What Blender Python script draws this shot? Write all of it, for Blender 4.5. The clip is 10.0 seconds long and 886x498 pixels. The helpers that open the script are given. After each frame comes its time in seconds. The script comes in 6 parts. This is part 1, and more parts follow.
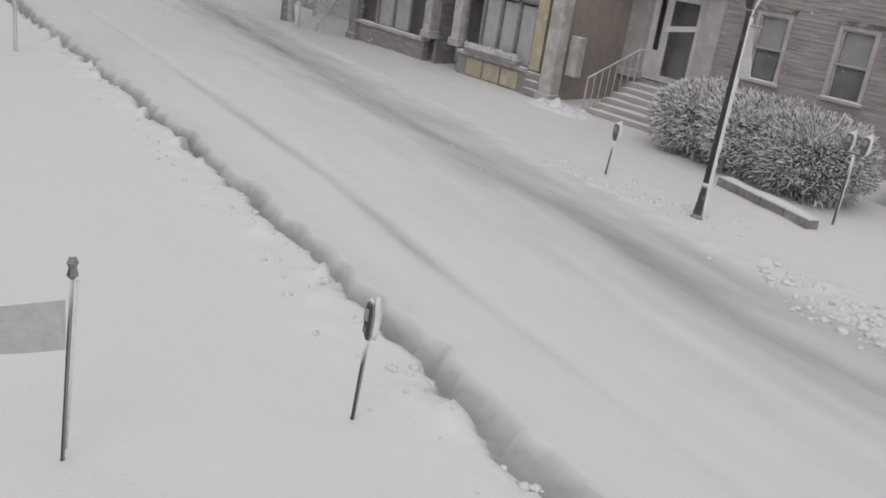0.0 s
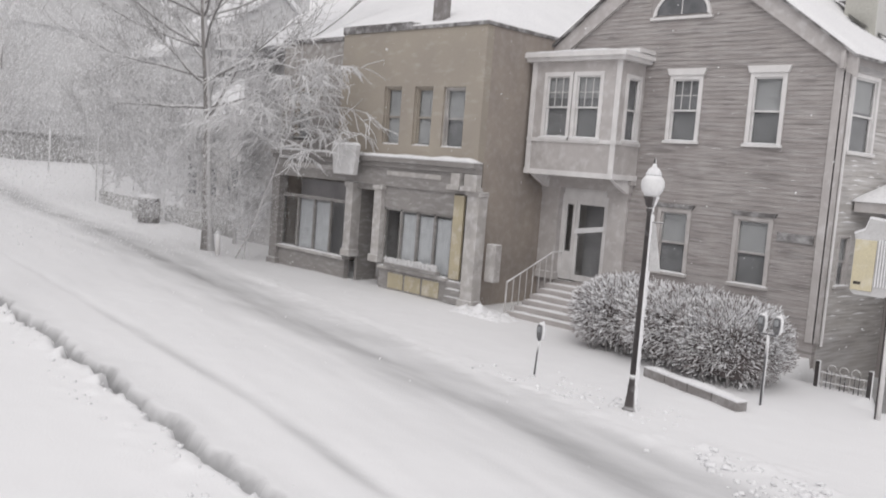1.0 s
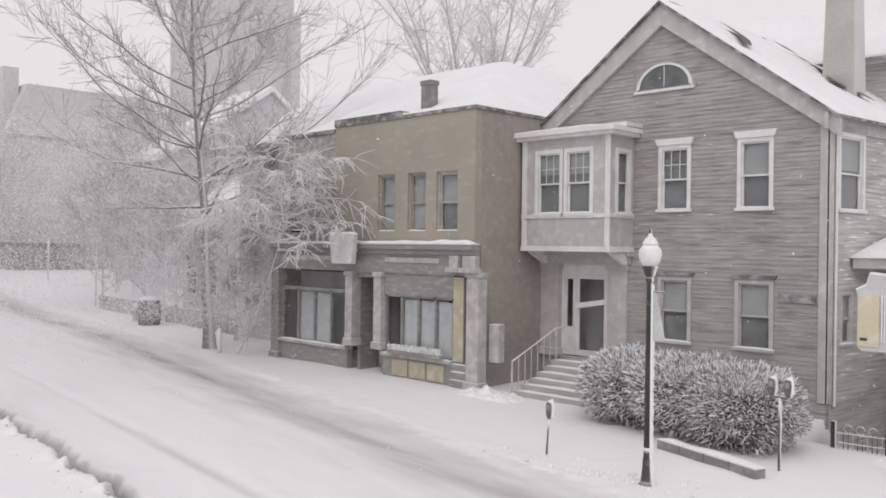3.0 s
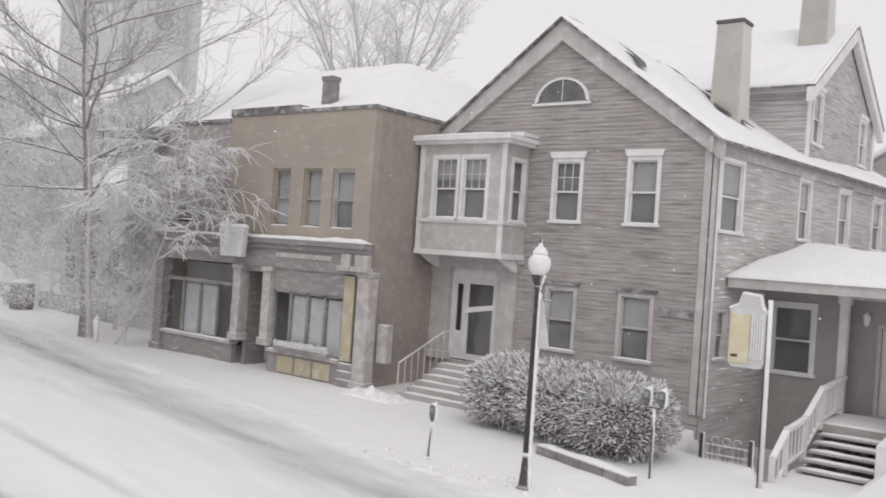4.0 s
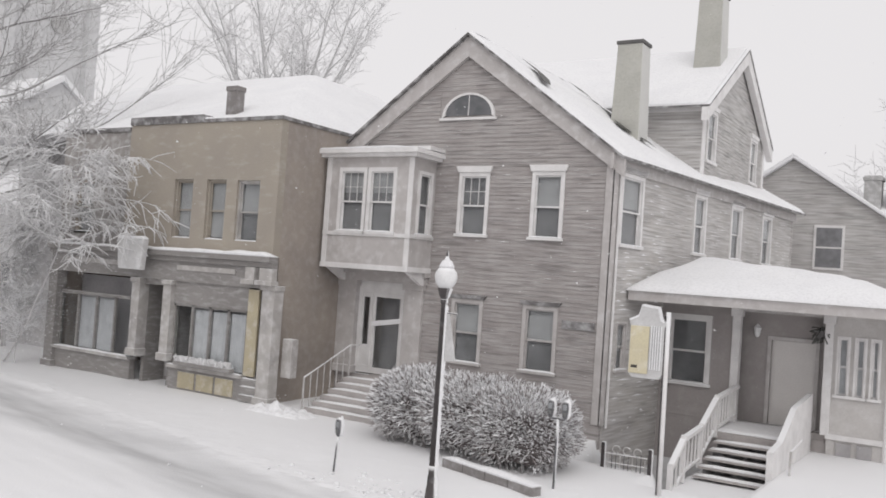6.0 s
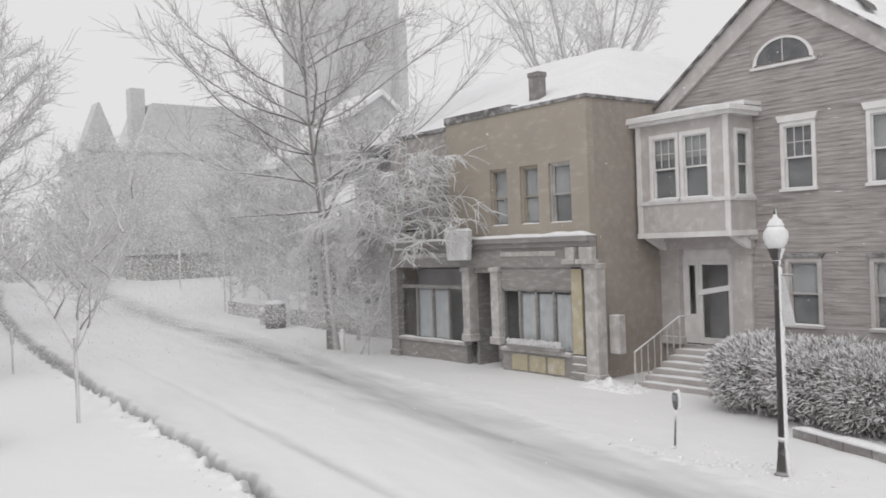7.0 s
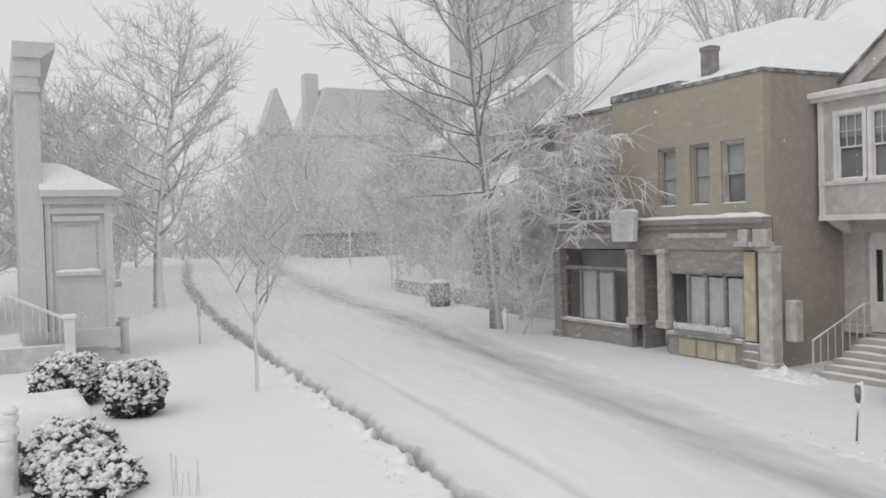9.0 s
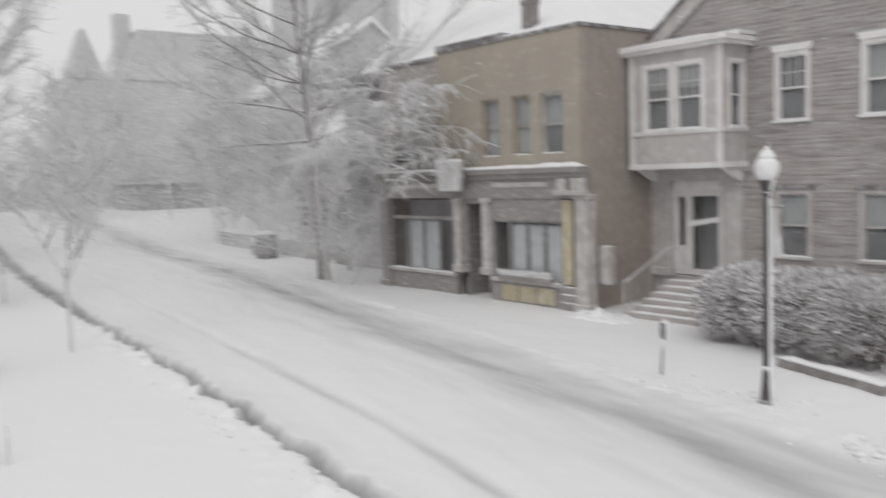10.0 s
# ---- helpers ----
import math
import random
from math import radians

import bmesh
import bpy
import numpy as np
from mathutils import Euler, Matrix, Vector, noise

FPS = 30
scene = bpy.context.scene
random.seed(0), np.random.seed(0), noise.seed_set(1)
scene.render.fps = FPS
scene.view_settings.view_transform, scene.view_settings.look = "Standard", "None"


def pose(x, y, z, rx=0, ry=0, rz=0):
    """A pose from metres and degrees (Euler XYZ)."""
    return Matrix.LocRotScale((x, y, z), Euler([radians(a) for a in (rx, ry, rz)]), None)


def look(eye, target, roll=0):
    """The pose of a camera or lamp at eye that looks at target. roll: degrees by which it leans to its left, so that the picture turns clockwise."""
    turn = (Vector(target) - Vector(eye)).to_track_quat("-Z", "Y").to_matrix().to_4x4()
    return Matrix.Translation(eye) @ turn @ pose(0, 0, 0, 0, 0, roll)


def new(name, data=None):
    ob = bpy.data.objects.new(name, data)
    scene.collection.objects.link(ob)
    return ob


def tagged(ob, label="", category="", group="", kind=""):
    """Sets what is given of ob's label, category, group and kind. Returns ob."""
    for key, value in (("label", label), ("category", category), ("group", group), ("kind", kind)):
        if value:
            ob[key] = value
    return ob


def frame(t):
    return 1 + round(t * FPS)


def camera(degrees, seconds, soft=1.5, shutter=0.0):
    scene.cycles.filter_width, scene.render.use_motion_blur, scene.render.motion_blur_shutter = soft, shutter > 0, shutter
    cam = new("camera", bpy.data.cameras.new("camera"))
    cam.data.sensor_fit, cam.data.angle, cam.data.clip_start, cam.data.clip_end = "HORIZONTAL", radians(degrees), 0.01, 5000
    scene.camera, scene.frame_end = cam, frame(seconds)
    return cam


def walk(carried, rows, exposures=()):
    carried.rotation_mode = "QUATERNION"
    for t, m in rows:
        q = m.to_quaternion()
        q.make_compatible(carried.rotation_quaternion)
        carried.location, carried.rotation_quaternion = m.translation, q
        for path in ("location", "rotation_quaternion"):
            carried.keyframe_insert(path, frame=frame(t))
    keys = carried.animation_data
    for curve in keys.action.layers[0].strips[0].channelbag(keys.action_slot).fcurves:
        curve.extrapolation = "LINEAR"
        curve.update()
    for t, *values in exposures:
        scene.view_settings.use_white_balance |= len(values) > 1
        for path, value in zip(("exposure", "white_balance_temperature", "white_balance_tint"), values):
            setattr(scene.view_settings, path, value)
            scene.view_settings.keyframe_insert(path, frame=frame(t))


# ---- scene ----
cam = camera(53.28, 10.0, 1.7, 0.13)
EYE = (0.0, 0.0, 4.5)
TURNS = [
    (0, 70.258, -8.112, 50.981),
    (0.5, 72.639, -8.326, 50.764),
    (1, 84.52, -4.43, 45.33),
    (1.5, 89.903, -1.443, 45.058),
    (2, 90.522, -0.699, 45.099),
    (3.3, 89.723, -0.838, 45.026),
    (3.5, 89.885, -1.146, 44.007),
    (4, 90.252, -3.932, 38.213),
    (4.5, 91.162, -7.435, 30.370),
    (5, 91.706, -7.333, 29.893),
    (5.2, 91.861, -6.929, 29.687),
    (6.3, 91.361, -0.295, 35.920),
    (6.5, 90.406, 0.239, 42.713),
    (7, 89.661, 2.034, 52.585),
    (7.5, 88.991, 2.098, 58.320),
    (8, 88.871, 2.169, 60.651),
    (8.5, 88.796, 1.954, 61.896),
    (9, 88.730, 1.648, 63.171),
    (9.5, 88.527, 1.514, 64.150),
    (9.8, 88.324, 1.454, 64.005),
    (10, 85.154, 1.851, 51.998),
]
walk(cam, [(t, pose(*EYE, rx, ry, rz)) for t, rx, ry, rz in TURNS],
     exposures=((0.0, -0.38, 6500, 10), (0.5, -0.35, 6500, 10), (1.0, 0.10, 6500, 10), (2.0, 0.08, 6500, 10), (4.1, 0.12, 6500, 11), (4.5, 0.22, 6500, 11), (5.0, 0.12, 6500, 11), (6.3, 0.11, 6500, 9), (7.0, 0.07, 6500, 8), (7.5, 0.02, 6500, 7.5), (10.0, -0.04, 6500, 7.5)))

# ---- world and sun: a bright overcast snowstorm sky ----
world = bpy.data.worlds.new("storm_sky")
scene.world = world
world.use_nodes = True
wn, wl = world.node_tree.nodes, world.node_tree.links
sky = wn.new("ShaderNodeTexSky")
sky.sky_type, sky.sun_disc = "NISHITA", False
sky.sun_elevation, sky.sun_rotation = radians(38), radians(150)
sky.dust_density = 6.0
tone = wn.new("ShaderNodeHueSaturation")
tone.inputs["Saturation"].default_value, tone.inputs["Value"].default_value = 0.12, 0.08
cloud = wn.new("ShaderNodeMix")
cloud.data_type = "RGBA"
cloud.inputs["Factor"].default_value = 0.88
cloud.inputs[7].default_value = (0.815, 0.795, 0.808, 1)
wl.new(sky.outputs[0], tone.inputs["Color"])
wl.new(tone.outputs[0], cloud.inputs[6])
wl.new(cloud.outputs[2], wn["Background"].inputs[0])
wn["Background"].inputs[1].default_value = 1.0

sun = new("sun", bpy.data.lights.new("sun", "SUN"))
sun.data.energy, sun.data.angle, sun.data.color = 0.55, radians(40), (1.0, 0.98, 0.95)
sun.matrix_world = look((0, 0, 30), (-18, 22, 0))


# ---- materials ----
def mat(name, base, rough=0.7, second=None, scale=3.0, grain=40.0, bump=0.25, metal=0.0, snow=0.0, streak=None, side=0.0, amp=0.5, dark=0.0):
    """A weathered surface: two colours mixed at two scales, fine relief, and snow that clings on top faces and in patches.
    snow: share of wind-plastered patches; streak: (x, y, z) stretch of the patches; amp: how thick they are;
    side: extra snow on faces turned into the wind; dark: bare damp streaks."""
    m = bpy.data.materials.new(name)
    m.use_nodes = True
    n, l = m.node_tree.nodes, m.node_tree.links
    bsdf = n["Principled BSDF"]
    bsdf.inputs["Roughness"].default_value, bsdf.inputs["Metallic"].default_value = rough, metal
    geo = n.new("ShaderNodeNewGeometry")
    second = second or tuple(c * 0.72 for c in base)

    def noise_at(s, detail=4.0, stretch=None):
        t = n.new("ShaderNodeTexNoise")
        t.inputs["Scale"].default_value, t.inputs["Detail"].default_value = s, detail
        src = geo.outputs["Position"]
        if stretch:
            v = n.new("ShaderNodeVectorMath")
            v.operation = "MULTIPLY"
            v.inputs[1].default_value = stretch
            l.new(src, v.inputs[0])
            src = v.outputs[0]
        l.new(src, t.inputs["Vector"])
        return t.outputs["Fac"]

    def ramp(src, a, b):
        r = n.new("ShaderNodeMapRange")
        r.inputs[1].default_value, r.inputs[2].default_value = a, b
        l.new(src, r.inputs[0])
        return r.outputs[0]

    def mix(fac, a, b):
        x = n.new("ShaderNodeMix")
        x.data_type = "RGBA"
        l.new(fac, x.inputs["Factor"])
        for k, c in ((6, a), (7, b)):
            if isinstance(c, tuple):
                x.inputs[k].default_value = (*c, 1)
            else:
                l.new(c, x.inputs[k])
        return x.outputs[2]

    def calc(op, a, b):
        x = n.new("ShaderNodeMath")
        x.operation, x.use_clamp = op, True
        for k, c in ((0, a), (1, b)):
            if isinstance(c, (int, float)):
                x.inputs[k].default_value = c
            else:
                l.new(c, x.inputs[k])
        return x.outputs[0]

    big, fine = noise_at(scale), noise_at(grain, 5.0)
    col = mix(ramp(big, 0.35, 0.68), base, second)
    col = mix(calc("MULTIPLY", ramp(fine, 0.45, 0.75), 0.35), col, tuple(c * 0.6 for c in base))
    if dark > 0:
        damp = noise_at(3.0, 7.0, (0.28, 0.28, 3.4))
        col = mix(calc("MULTIPLY", ramp(damp, 0.53, 0.62), dark), col, tuple(c * 0.42 for c in base))
    if snow > 0 or side > 0:
        sep = n.new("ShaderNodeSeparateXYZ")
        l.new(geo.outputs["Normal"], sep.inputs[0])
        patches = noise_at(3.6, 8.0, streak)
        top = ramp(sep.outputs[2], 0.35, 0.6)
        amount = ramp(patches, 0.66 - 0.5 * snow, 1.0 - 0.5 * snow)
        amount = calc("MULTIPLY", amount, amp)
        if side > 0:
            dot = n.new("ShaderNodeVectorMath")
            dot.operation = "DOT_PRODUCT"
            dot.inputs[1].default_value = (0.72, 0.69, 0.0)
            l.new(geo.outputs["Normal"], dot.inputs[0])
            lee = calc("MULTIPLY", ramp(dot.outputs["Value"], 0.12, 0.5), side)
            amount = calc("MAXIMUM", amount, lee)
        col = mix(calc("MAXIMUM", amount, top), col, (0.83, 0.83, 0.84))
    l.new(col, bsdf.inputs["Base Color"])
    b = n.new("ShaderNodeBump")
    b.inputs["Strength"].default_value, b.inputs["Distance"].default_value = bump, 0.02
    l.new(fine, b.inputs["Height"])
    l.new(b.outputs[0], bsdf.inputs["Normal"])
    return m


def glass_mat(name, tint):
    m = bpy.data.materials.new(name)
    m.use_nodes = True
    b = m.node_tree.nodes["Principled BSDF"]
    b.inputs["Base Color"].default_value = (*tint, 1)
    b.inputs["Roughness"].default_value = 0.04
    b.inputs["Transmission Weight"].default_value = 1.0
    b.inputs["IOR"].default_value = 1.3
    return m


SNOW = mat("snow", (0.84, 0.84, 0.85), 0.75, (0.80, 0.80, 0.815), 0.8, 14.0, 0.35)
SIDING = mat("grey_clapboard", (0.365, 0.338, 0.328), 0.75, (0.305, 0.280, 0.272), 1.3, 30.0, 0.3, snow=0.42, streak=(0.4, 0.4, 5.5), amp=0.24, dark=0.5)
WING_SIDING = mat("plain_grey_boards", (0.37, 0.342, 0.333), 0.75, (0.325, 0.30, 0.292), 0.8, 30.0, 0.25, snow=0.3, amp=0.12)
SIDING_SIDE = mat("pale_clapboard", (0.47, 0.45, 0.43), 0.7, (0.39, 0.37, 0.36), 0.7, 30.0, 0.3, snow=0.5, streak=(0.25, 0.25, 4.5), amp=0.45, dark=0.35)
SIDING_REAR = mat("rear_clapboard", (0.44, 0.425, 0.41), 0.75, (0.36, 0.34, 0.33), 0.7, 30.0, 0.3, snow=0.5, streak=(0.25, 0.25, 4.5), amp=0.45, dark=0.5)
TRIM = mat("white_trim", (0.78, 0.765, 0.76), 0.55, (0.66, 0.645, 0.64), 2.0, 40.0, 0.15, snow=0.3)
TRIM_WARM = mat("grey_trim", (0.52, 0.495, 0.485), 0.6, (0.44, 0.415, 0.405), 2.0, 40.0, 0.15, snow=0.3)
TAN = mat("tan_stucco", (0.385, 0.345, 0.29), 0.85, (0.335, 0.30, 0.26), 0.5, 24.0, 0.35, snow=0.25, streak=(0.5, 0.5, 1.2), amp=0.2)
TAN_SIDE = mat("brown_brick_side", (0.36, 0.315, 0.275), 0.85, (0.29, 0.255, 0.23), 0.6, 20.0, 0.4, snow=0.4, amp=0.12)
SHOP = mat("dark_shopfront_wood", (0.235, 0.222, 0.214), 0.65, (0.29, 0.275, 0.265), 0.5, 26.0, 0.25, snow=0.34, streak=(0.6, 0.6, 2.2), amp=0.28)
SHOP_TRIM = mat("worn_grey_paint", (0.46, 0.44, 0.42), 0.6, (0.36, 0.34, 0.33), 1.5, 30.0, 0.2, snow=0.4)
OCHRE = mat("ochre_panel", (0.47, 0.415, 0.29), 0.6, (0.41, 0.36, 0.26), 2.0, 30.0, 0.2, snow=0.3)
CURTAIN = mat("white_curtain", (0.60, 0.60, 0.61), 0.9, (0.5, 0.5, 0.51), 4.0, 60.0, 0.2)
SHADE = mat("grey_roller_shade", (0.43, 0.425, 0.425), 0.9, (0.37, 0.365, 0.365), 2.0, 60.0, 0.1)
PANE_GREY = mat("pane_grey_sheet", (0.25, 0.245, 0.25), 0.9, (0.20, 0.195, 0.20), 3.0, 60.0, 0.1)
DARK = mat("dim_interior", (0.42, 0.405, 0.41), 0.9, (0.34, 0.33, 0.335), 1.0, 10.0, 0.1)
GLASS = glass_mat("window_glass", (0.92, 0.94, 0.95))
CHIM = mat("pale_rendered_brick", (0.47, 0.465, 0.425), 0.85, (0.41, 0.405, 0.37), 0.9, 14.0, 0.5, snow=0.34, side=0.35, amp=0.12)
CHIM_CAP = mat("dark_cap", (0.14, 0.135, 0.13), 0.8, (0.10, 0.10, 0.10), 2.0, 20.0, 0.3)
SHINGLE = mat("roof_shingle", (0.16, 0.15, 0.15), 0.85, (0.11, 0.105, 0.105), 1.5, 20.0, 0.4, snow=0.5)
STONE = mat("grey_stone", (0.24, 0.225, 0.22), 0.85, (0.19, 0.175, 0.17), 1.5, 22.0, 0.5, snow=0.3, amp=0.3)
STEP = mat("brownstone_step", (0.46, 0.43, 0.42), 0.85, (0.37, 0.345, 0.335), 1.5, 22.0, 0.4)
IRON = mat("black_iron", (0.045, 0.04, 0.04), 0.5, (0.07, 0.06, 0.06), 3.0, 50.0, 0.3, snow=0.05, side=0.95)
IRON_BARE = mat("bare_black_iron", (0.04, 0.036, 0.036), 0.5, (0.06, 0.055, 0.055), 3.0, 50.0, 0.3, snow=0.04, side=0.30, amp=0.3)
RAIL = mat("grey_painted_rail", (0.48, 0.46, 0.45), 0.5, (0.36, 0.34, 0.33), 3.0, 50.0, 0.2, snow=0.4, side=0.5)
GLOBE = mat("frosted_globe", (0.78, 0.78, 0.78), 0.35, (0.66, 0.66, 0.67), 4.0, 40.0, 0.2, snow=0.5)
METER = mat("meter_metal", (0.10, 0.10, 0.105), 0.4, (0.20, 0.20, 0.21), 6.0, 60.0, 0.2, 0.3, snow=0.1, side=0.95)
BARK = mat("frosted_bark", (0.20, 0.19, 0.185), 0.9, (0.28, 0.265, 0.26), 3.0, 18.0, 0.5, snow=0.3, side=0.6)
BARK_PALE = mat("snow_caked_bark", (0.40, 0.39, 0.39), 0.9, (0.52, 0.51, 0.51), 2.0, 18.0, 0.4, snow=0.6, side=0.7)
BARK_MID = mat("snow_splashed_bark", (0.27, 0.26, 0.255), 0.9, (0.46, 0.45, 0.45), 0.6, 14.0, 0.5, snow=0.45, side=0.8)
BOUGH = mat("dark_bough_bark", (0.19, 0.18, 0.178), 0.9, (0.26, 0.25, 0.246), 3.0, 18.0, 0.5, snow=0.2, side=0.35, amp=0.4)
RIME = mat("rimed_twigs", (0.60, 0.59, 0.59), 0.9, (0.70, 0.69, 0.69), 1.0, 12.0, 0.2, snow=0.75, side=0.7)
LEAF = mat("dark_evergreen_leaf", (0.07, 0.073, 0.066), 0.6, (0.12, 0.12, 0.11), 5.0, 40.0, 0.2)
LEAF_FROST = mat("frosted_hedge_twig", (0.17, 0.142, 0.138), 0.8, (0.28, 0.25, 0.245), 6.0, 40.0, 0.2, snow=0.45)
# Far tones: the storm's haze is put into these pale colours.
FAR_WALL = mat("hazed_snowy_far_wall", (0.50, 0.49, 0.49), 0.9, (0.56, 0.55, 0.55), 0.25, 3.0, 0.1, snow=0.45)
FAR_STONE = mat("hazed_far_masonry", (0.585, 0.585, 0.59), 0.9, (0.63, 0.63, 0.635), 0.08, 2.0, 0.1, snow=0.3, amp=0.2)
FAR_TWIG = mat("hazed_rimed_far_twigs", (0.49, 0.485, 0.485), 0.9, (0.59, 0.585, 0.585), 0.3, 8.0, 0.2, snow=0.45, side=0.3)
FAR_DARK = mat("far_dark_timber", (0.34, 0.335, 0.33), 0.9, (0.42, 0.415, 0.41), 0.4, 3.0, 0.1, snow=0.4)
SIGN_YELLOW = mat("yellow_sign_panel", (0.62, 0.56, 0.39), 0.5, (0.58, 0.52, 0.37), 2.0, 30.0, 0.1, snow=0.25)
SIGN_WHITE = mat("snow_plastered_sign", (0.58, 0.575, 0.575), 0.7, (0.52, 0.515, 0.515), 2.0, 20.0, 0.25, snow=0.3)
LETTER = mat("faded_black_lettering", (0.08, 0.07, 0.06), 0.7)
CREAM = mat("cream_sunroom_paint", (0.56, 0.54, 0.525), 0.6, (0.49, 0.47, 0.455), 1.0, 30.0, 0.15, snow=0.35, amp=0.25)
PORCH_DOOR = mat("beige_porch_door", (0.70, 0.675, 0.655), 0.6, (0.64, 0.615, 0.60), 1.0, 30.0, 0.1)


def ground_material():
    """Snow whose attribute carries where wheels and the plough pressed and soiled it, and shade put into the ditch."""
    m = bpy.data.materials.new("trodden_snow")
    m.use_nodes = True
    n, l = m.node_tree.nodes, m.node_tree.links
    bsdf = n["Principled BSDF"]
    bsdf.inputs["Roughness"].default_value = 0.75
    geo, att = n.new("ShaderNodeNewGeometry"), n.new("ShaderNodeAttribute")
    att.attribute_name = "slush_shade"
    a, b = n.new("ShaderNodeTexNoise"), n.new("ShaderNodeTexNoise")
    a.inputs["Scale"].default_value, a.inputs["Detail"].default_value = 0.7, 5
    b.inputs["Scale"].default_value, b.inputs["Detail"].default_value = 22.0, 5
    v = n.new("ShaderNodeVectorMath")
    v.operation = "MULTIPLY"
    v.inputs[1].default_value = (0.35, 1.6, 1.0)
    l.new(geo.outputs["Position"], v.inputs[0])
    l.new(v.outputs[0], a.inputs["Vector"])
    l.new(geo.outputs["Position"], b.inputs["Vector"])
    r = n.new("ShaderNodeMapRange")
    r.inputs[1].default_value, r.inputs[2].default_value, r.inputs[3].default_value = 0.3, 0.7, 0.55
    l.new(a.outputs["Fac"], r.inputs[0])
    mul = n.new("ShaderNodeMath")
    mul.operation, mul.use_clamp = "MULTIPLY", True
    l.new(att.outputs["Fac"], mul.inputs[0])
    l.new(r.outputs[0], mul.inputs[1])
    x = n.new("ShaderNodeMix")
    x.data_type = "RGBA"
    l.new(mul.outputs[0], x.inputs["Factor"])
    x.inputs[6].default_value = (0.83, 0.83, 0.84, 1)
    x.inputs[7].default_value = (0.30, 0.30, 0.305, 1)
    l.new(x.outputs[2], bsdf.inputs["Base Color"])
    bump = n.new("ShaderNodeBump")
    bump.inputs["Strength"].default_value, bump.inputs["Distance"].default_value = 0.35, 0.03
    l.new(b.outputs["Fac"], bump.inputs["Height"])
    l.new(bump.outputs[0], bsdf.inputs["Normal"])
    return m


# ---- mesh helpers ----
def plain(u, n, v):
    return (u, n, v)


def bx(bm, u0, u1, n0, n1, v0, v1, T=plain):
    """A block between the given bounds, put through T."""
    vs = [bm.verts.new(T(u, n, v)) for u in (u0, u1) for n in (n0, n1) for v in (v0, v1)]
    for f in ((0, 1, 3, 2), (4, 6, 7, 5), (0, 4, 5, 1), (2, 3, 7, 6), (0, 2, 6, 4), (1, 5, 7, 3)):
        bm.faces.new([vs[i] for i in f])


def prism(bm, outline, n0, n1, T=plain):
    """An outline in (u, v), drawn out from n0 to n1."""
    a = [bm.verts.new(T(u, n0, v)) for u, v in outline]
    b = [bm.verts.new(T(u, n1, v)) for u, v in outline]
    bm.faces.new(a)
    bm.faces.new(b[::-1])
    for i in range(len(a)):
        j = (i + 1) % len(a)
        bm.faces.new((a[i], b[i], b[j], a[j]))


def tube(bm, points, radii, sides=8):
    """A tapered round bar along points."""
    rings = []
    for i, p in enumerate(points):
        p = Vector(p)
        d = (Vector(points[min(i + 1, len(points) - 1)]) - Vector(points[max(i - 1, 0)])).normalized()
        e = d.orthogonal().normalized()
        f = d.cross(e)
        r = radii[i] if isinstance(radii, (list, tuple)) else radii
        rings.append([bm.verts.new(p + r * (math.cos(k * math.tau / sides) * e + math.sin(k * math.tau / sides) * f)) for k in range(sides)])
    for a, b in zip(rings, rings[1:]):
        turn = min(range(sides), key=lambda s: (a[0].co - b[s].co).length)
        for k in range(sides):
            bm.faces.new((a[k], a[(k + 1) % sides], b[(k + 1 + turn) % sides], b[(k + turn) % sides]))
    bm.faces.new(rings[0][::-1])
    bm.faces.new(rings[-1])


def lathe(bm, centre, profile, sides=20):
    """A turned shape: profile of (radius, height) round a vertical axis at centre."""
    cx, cy, cz = centre
    rings = [[bm.verts.new((cx + r * math.cos(k * math.tau / sides), cy + r * math.sin(k * math.tau / sides), cz + h)) for k in range(sides)] for r, h in profile]
    for a, b in zip(rings, rings[1:]):
        for k in range(sides):
            bm.faces.new((a[k], a[(k + 1) % sides], b[(k + 1) % sides], b[k]))
    bm.faces.new(rings[0][::-1])
    bm.faces.new(rings[-1])


def part(name, bm, material, parent=None, label="", bevel=0.0, smooth=False):
    """Links a bmesh as one mesh object under a thing or a part."""
    bmesh.ops.recalc_face_normals(bm, faces=bm.faces)
    me = bpy.data.meshes.new(name)
    bm.to_mesh(me)
    bm.free()
    if smooth:
        me.shade_smooth()
    ob = new(name, me)
    me.materials.append(material)
    if bevel:
        b = ob.modifiers.new("edge", "BEVEL")
        b.width, b.segments, b.limit_method = bevel, 2, "ANGLE"
    if parent:
        ob.parent = parent
        ob.matrix_parent_inverse = parent.matrix_world.inverted()
    if label:
        ob["label"] = label
    return ob


def block(name, bounds, material, parent=None, label="", bevel=0.0, T=plain):
    bm = bmesh.new()
    bx(bm, *bounds, T)
    return part(name, bm, material, parent, label, bevel)


def thing(name, at, label, category, group="", kind=""):
    ob = new(name)
    ob.location = at
    ob.empty_display_size = 0.2
    bpy.context.view_layer.update()
    return tagged(ob, label, category, group, kind)


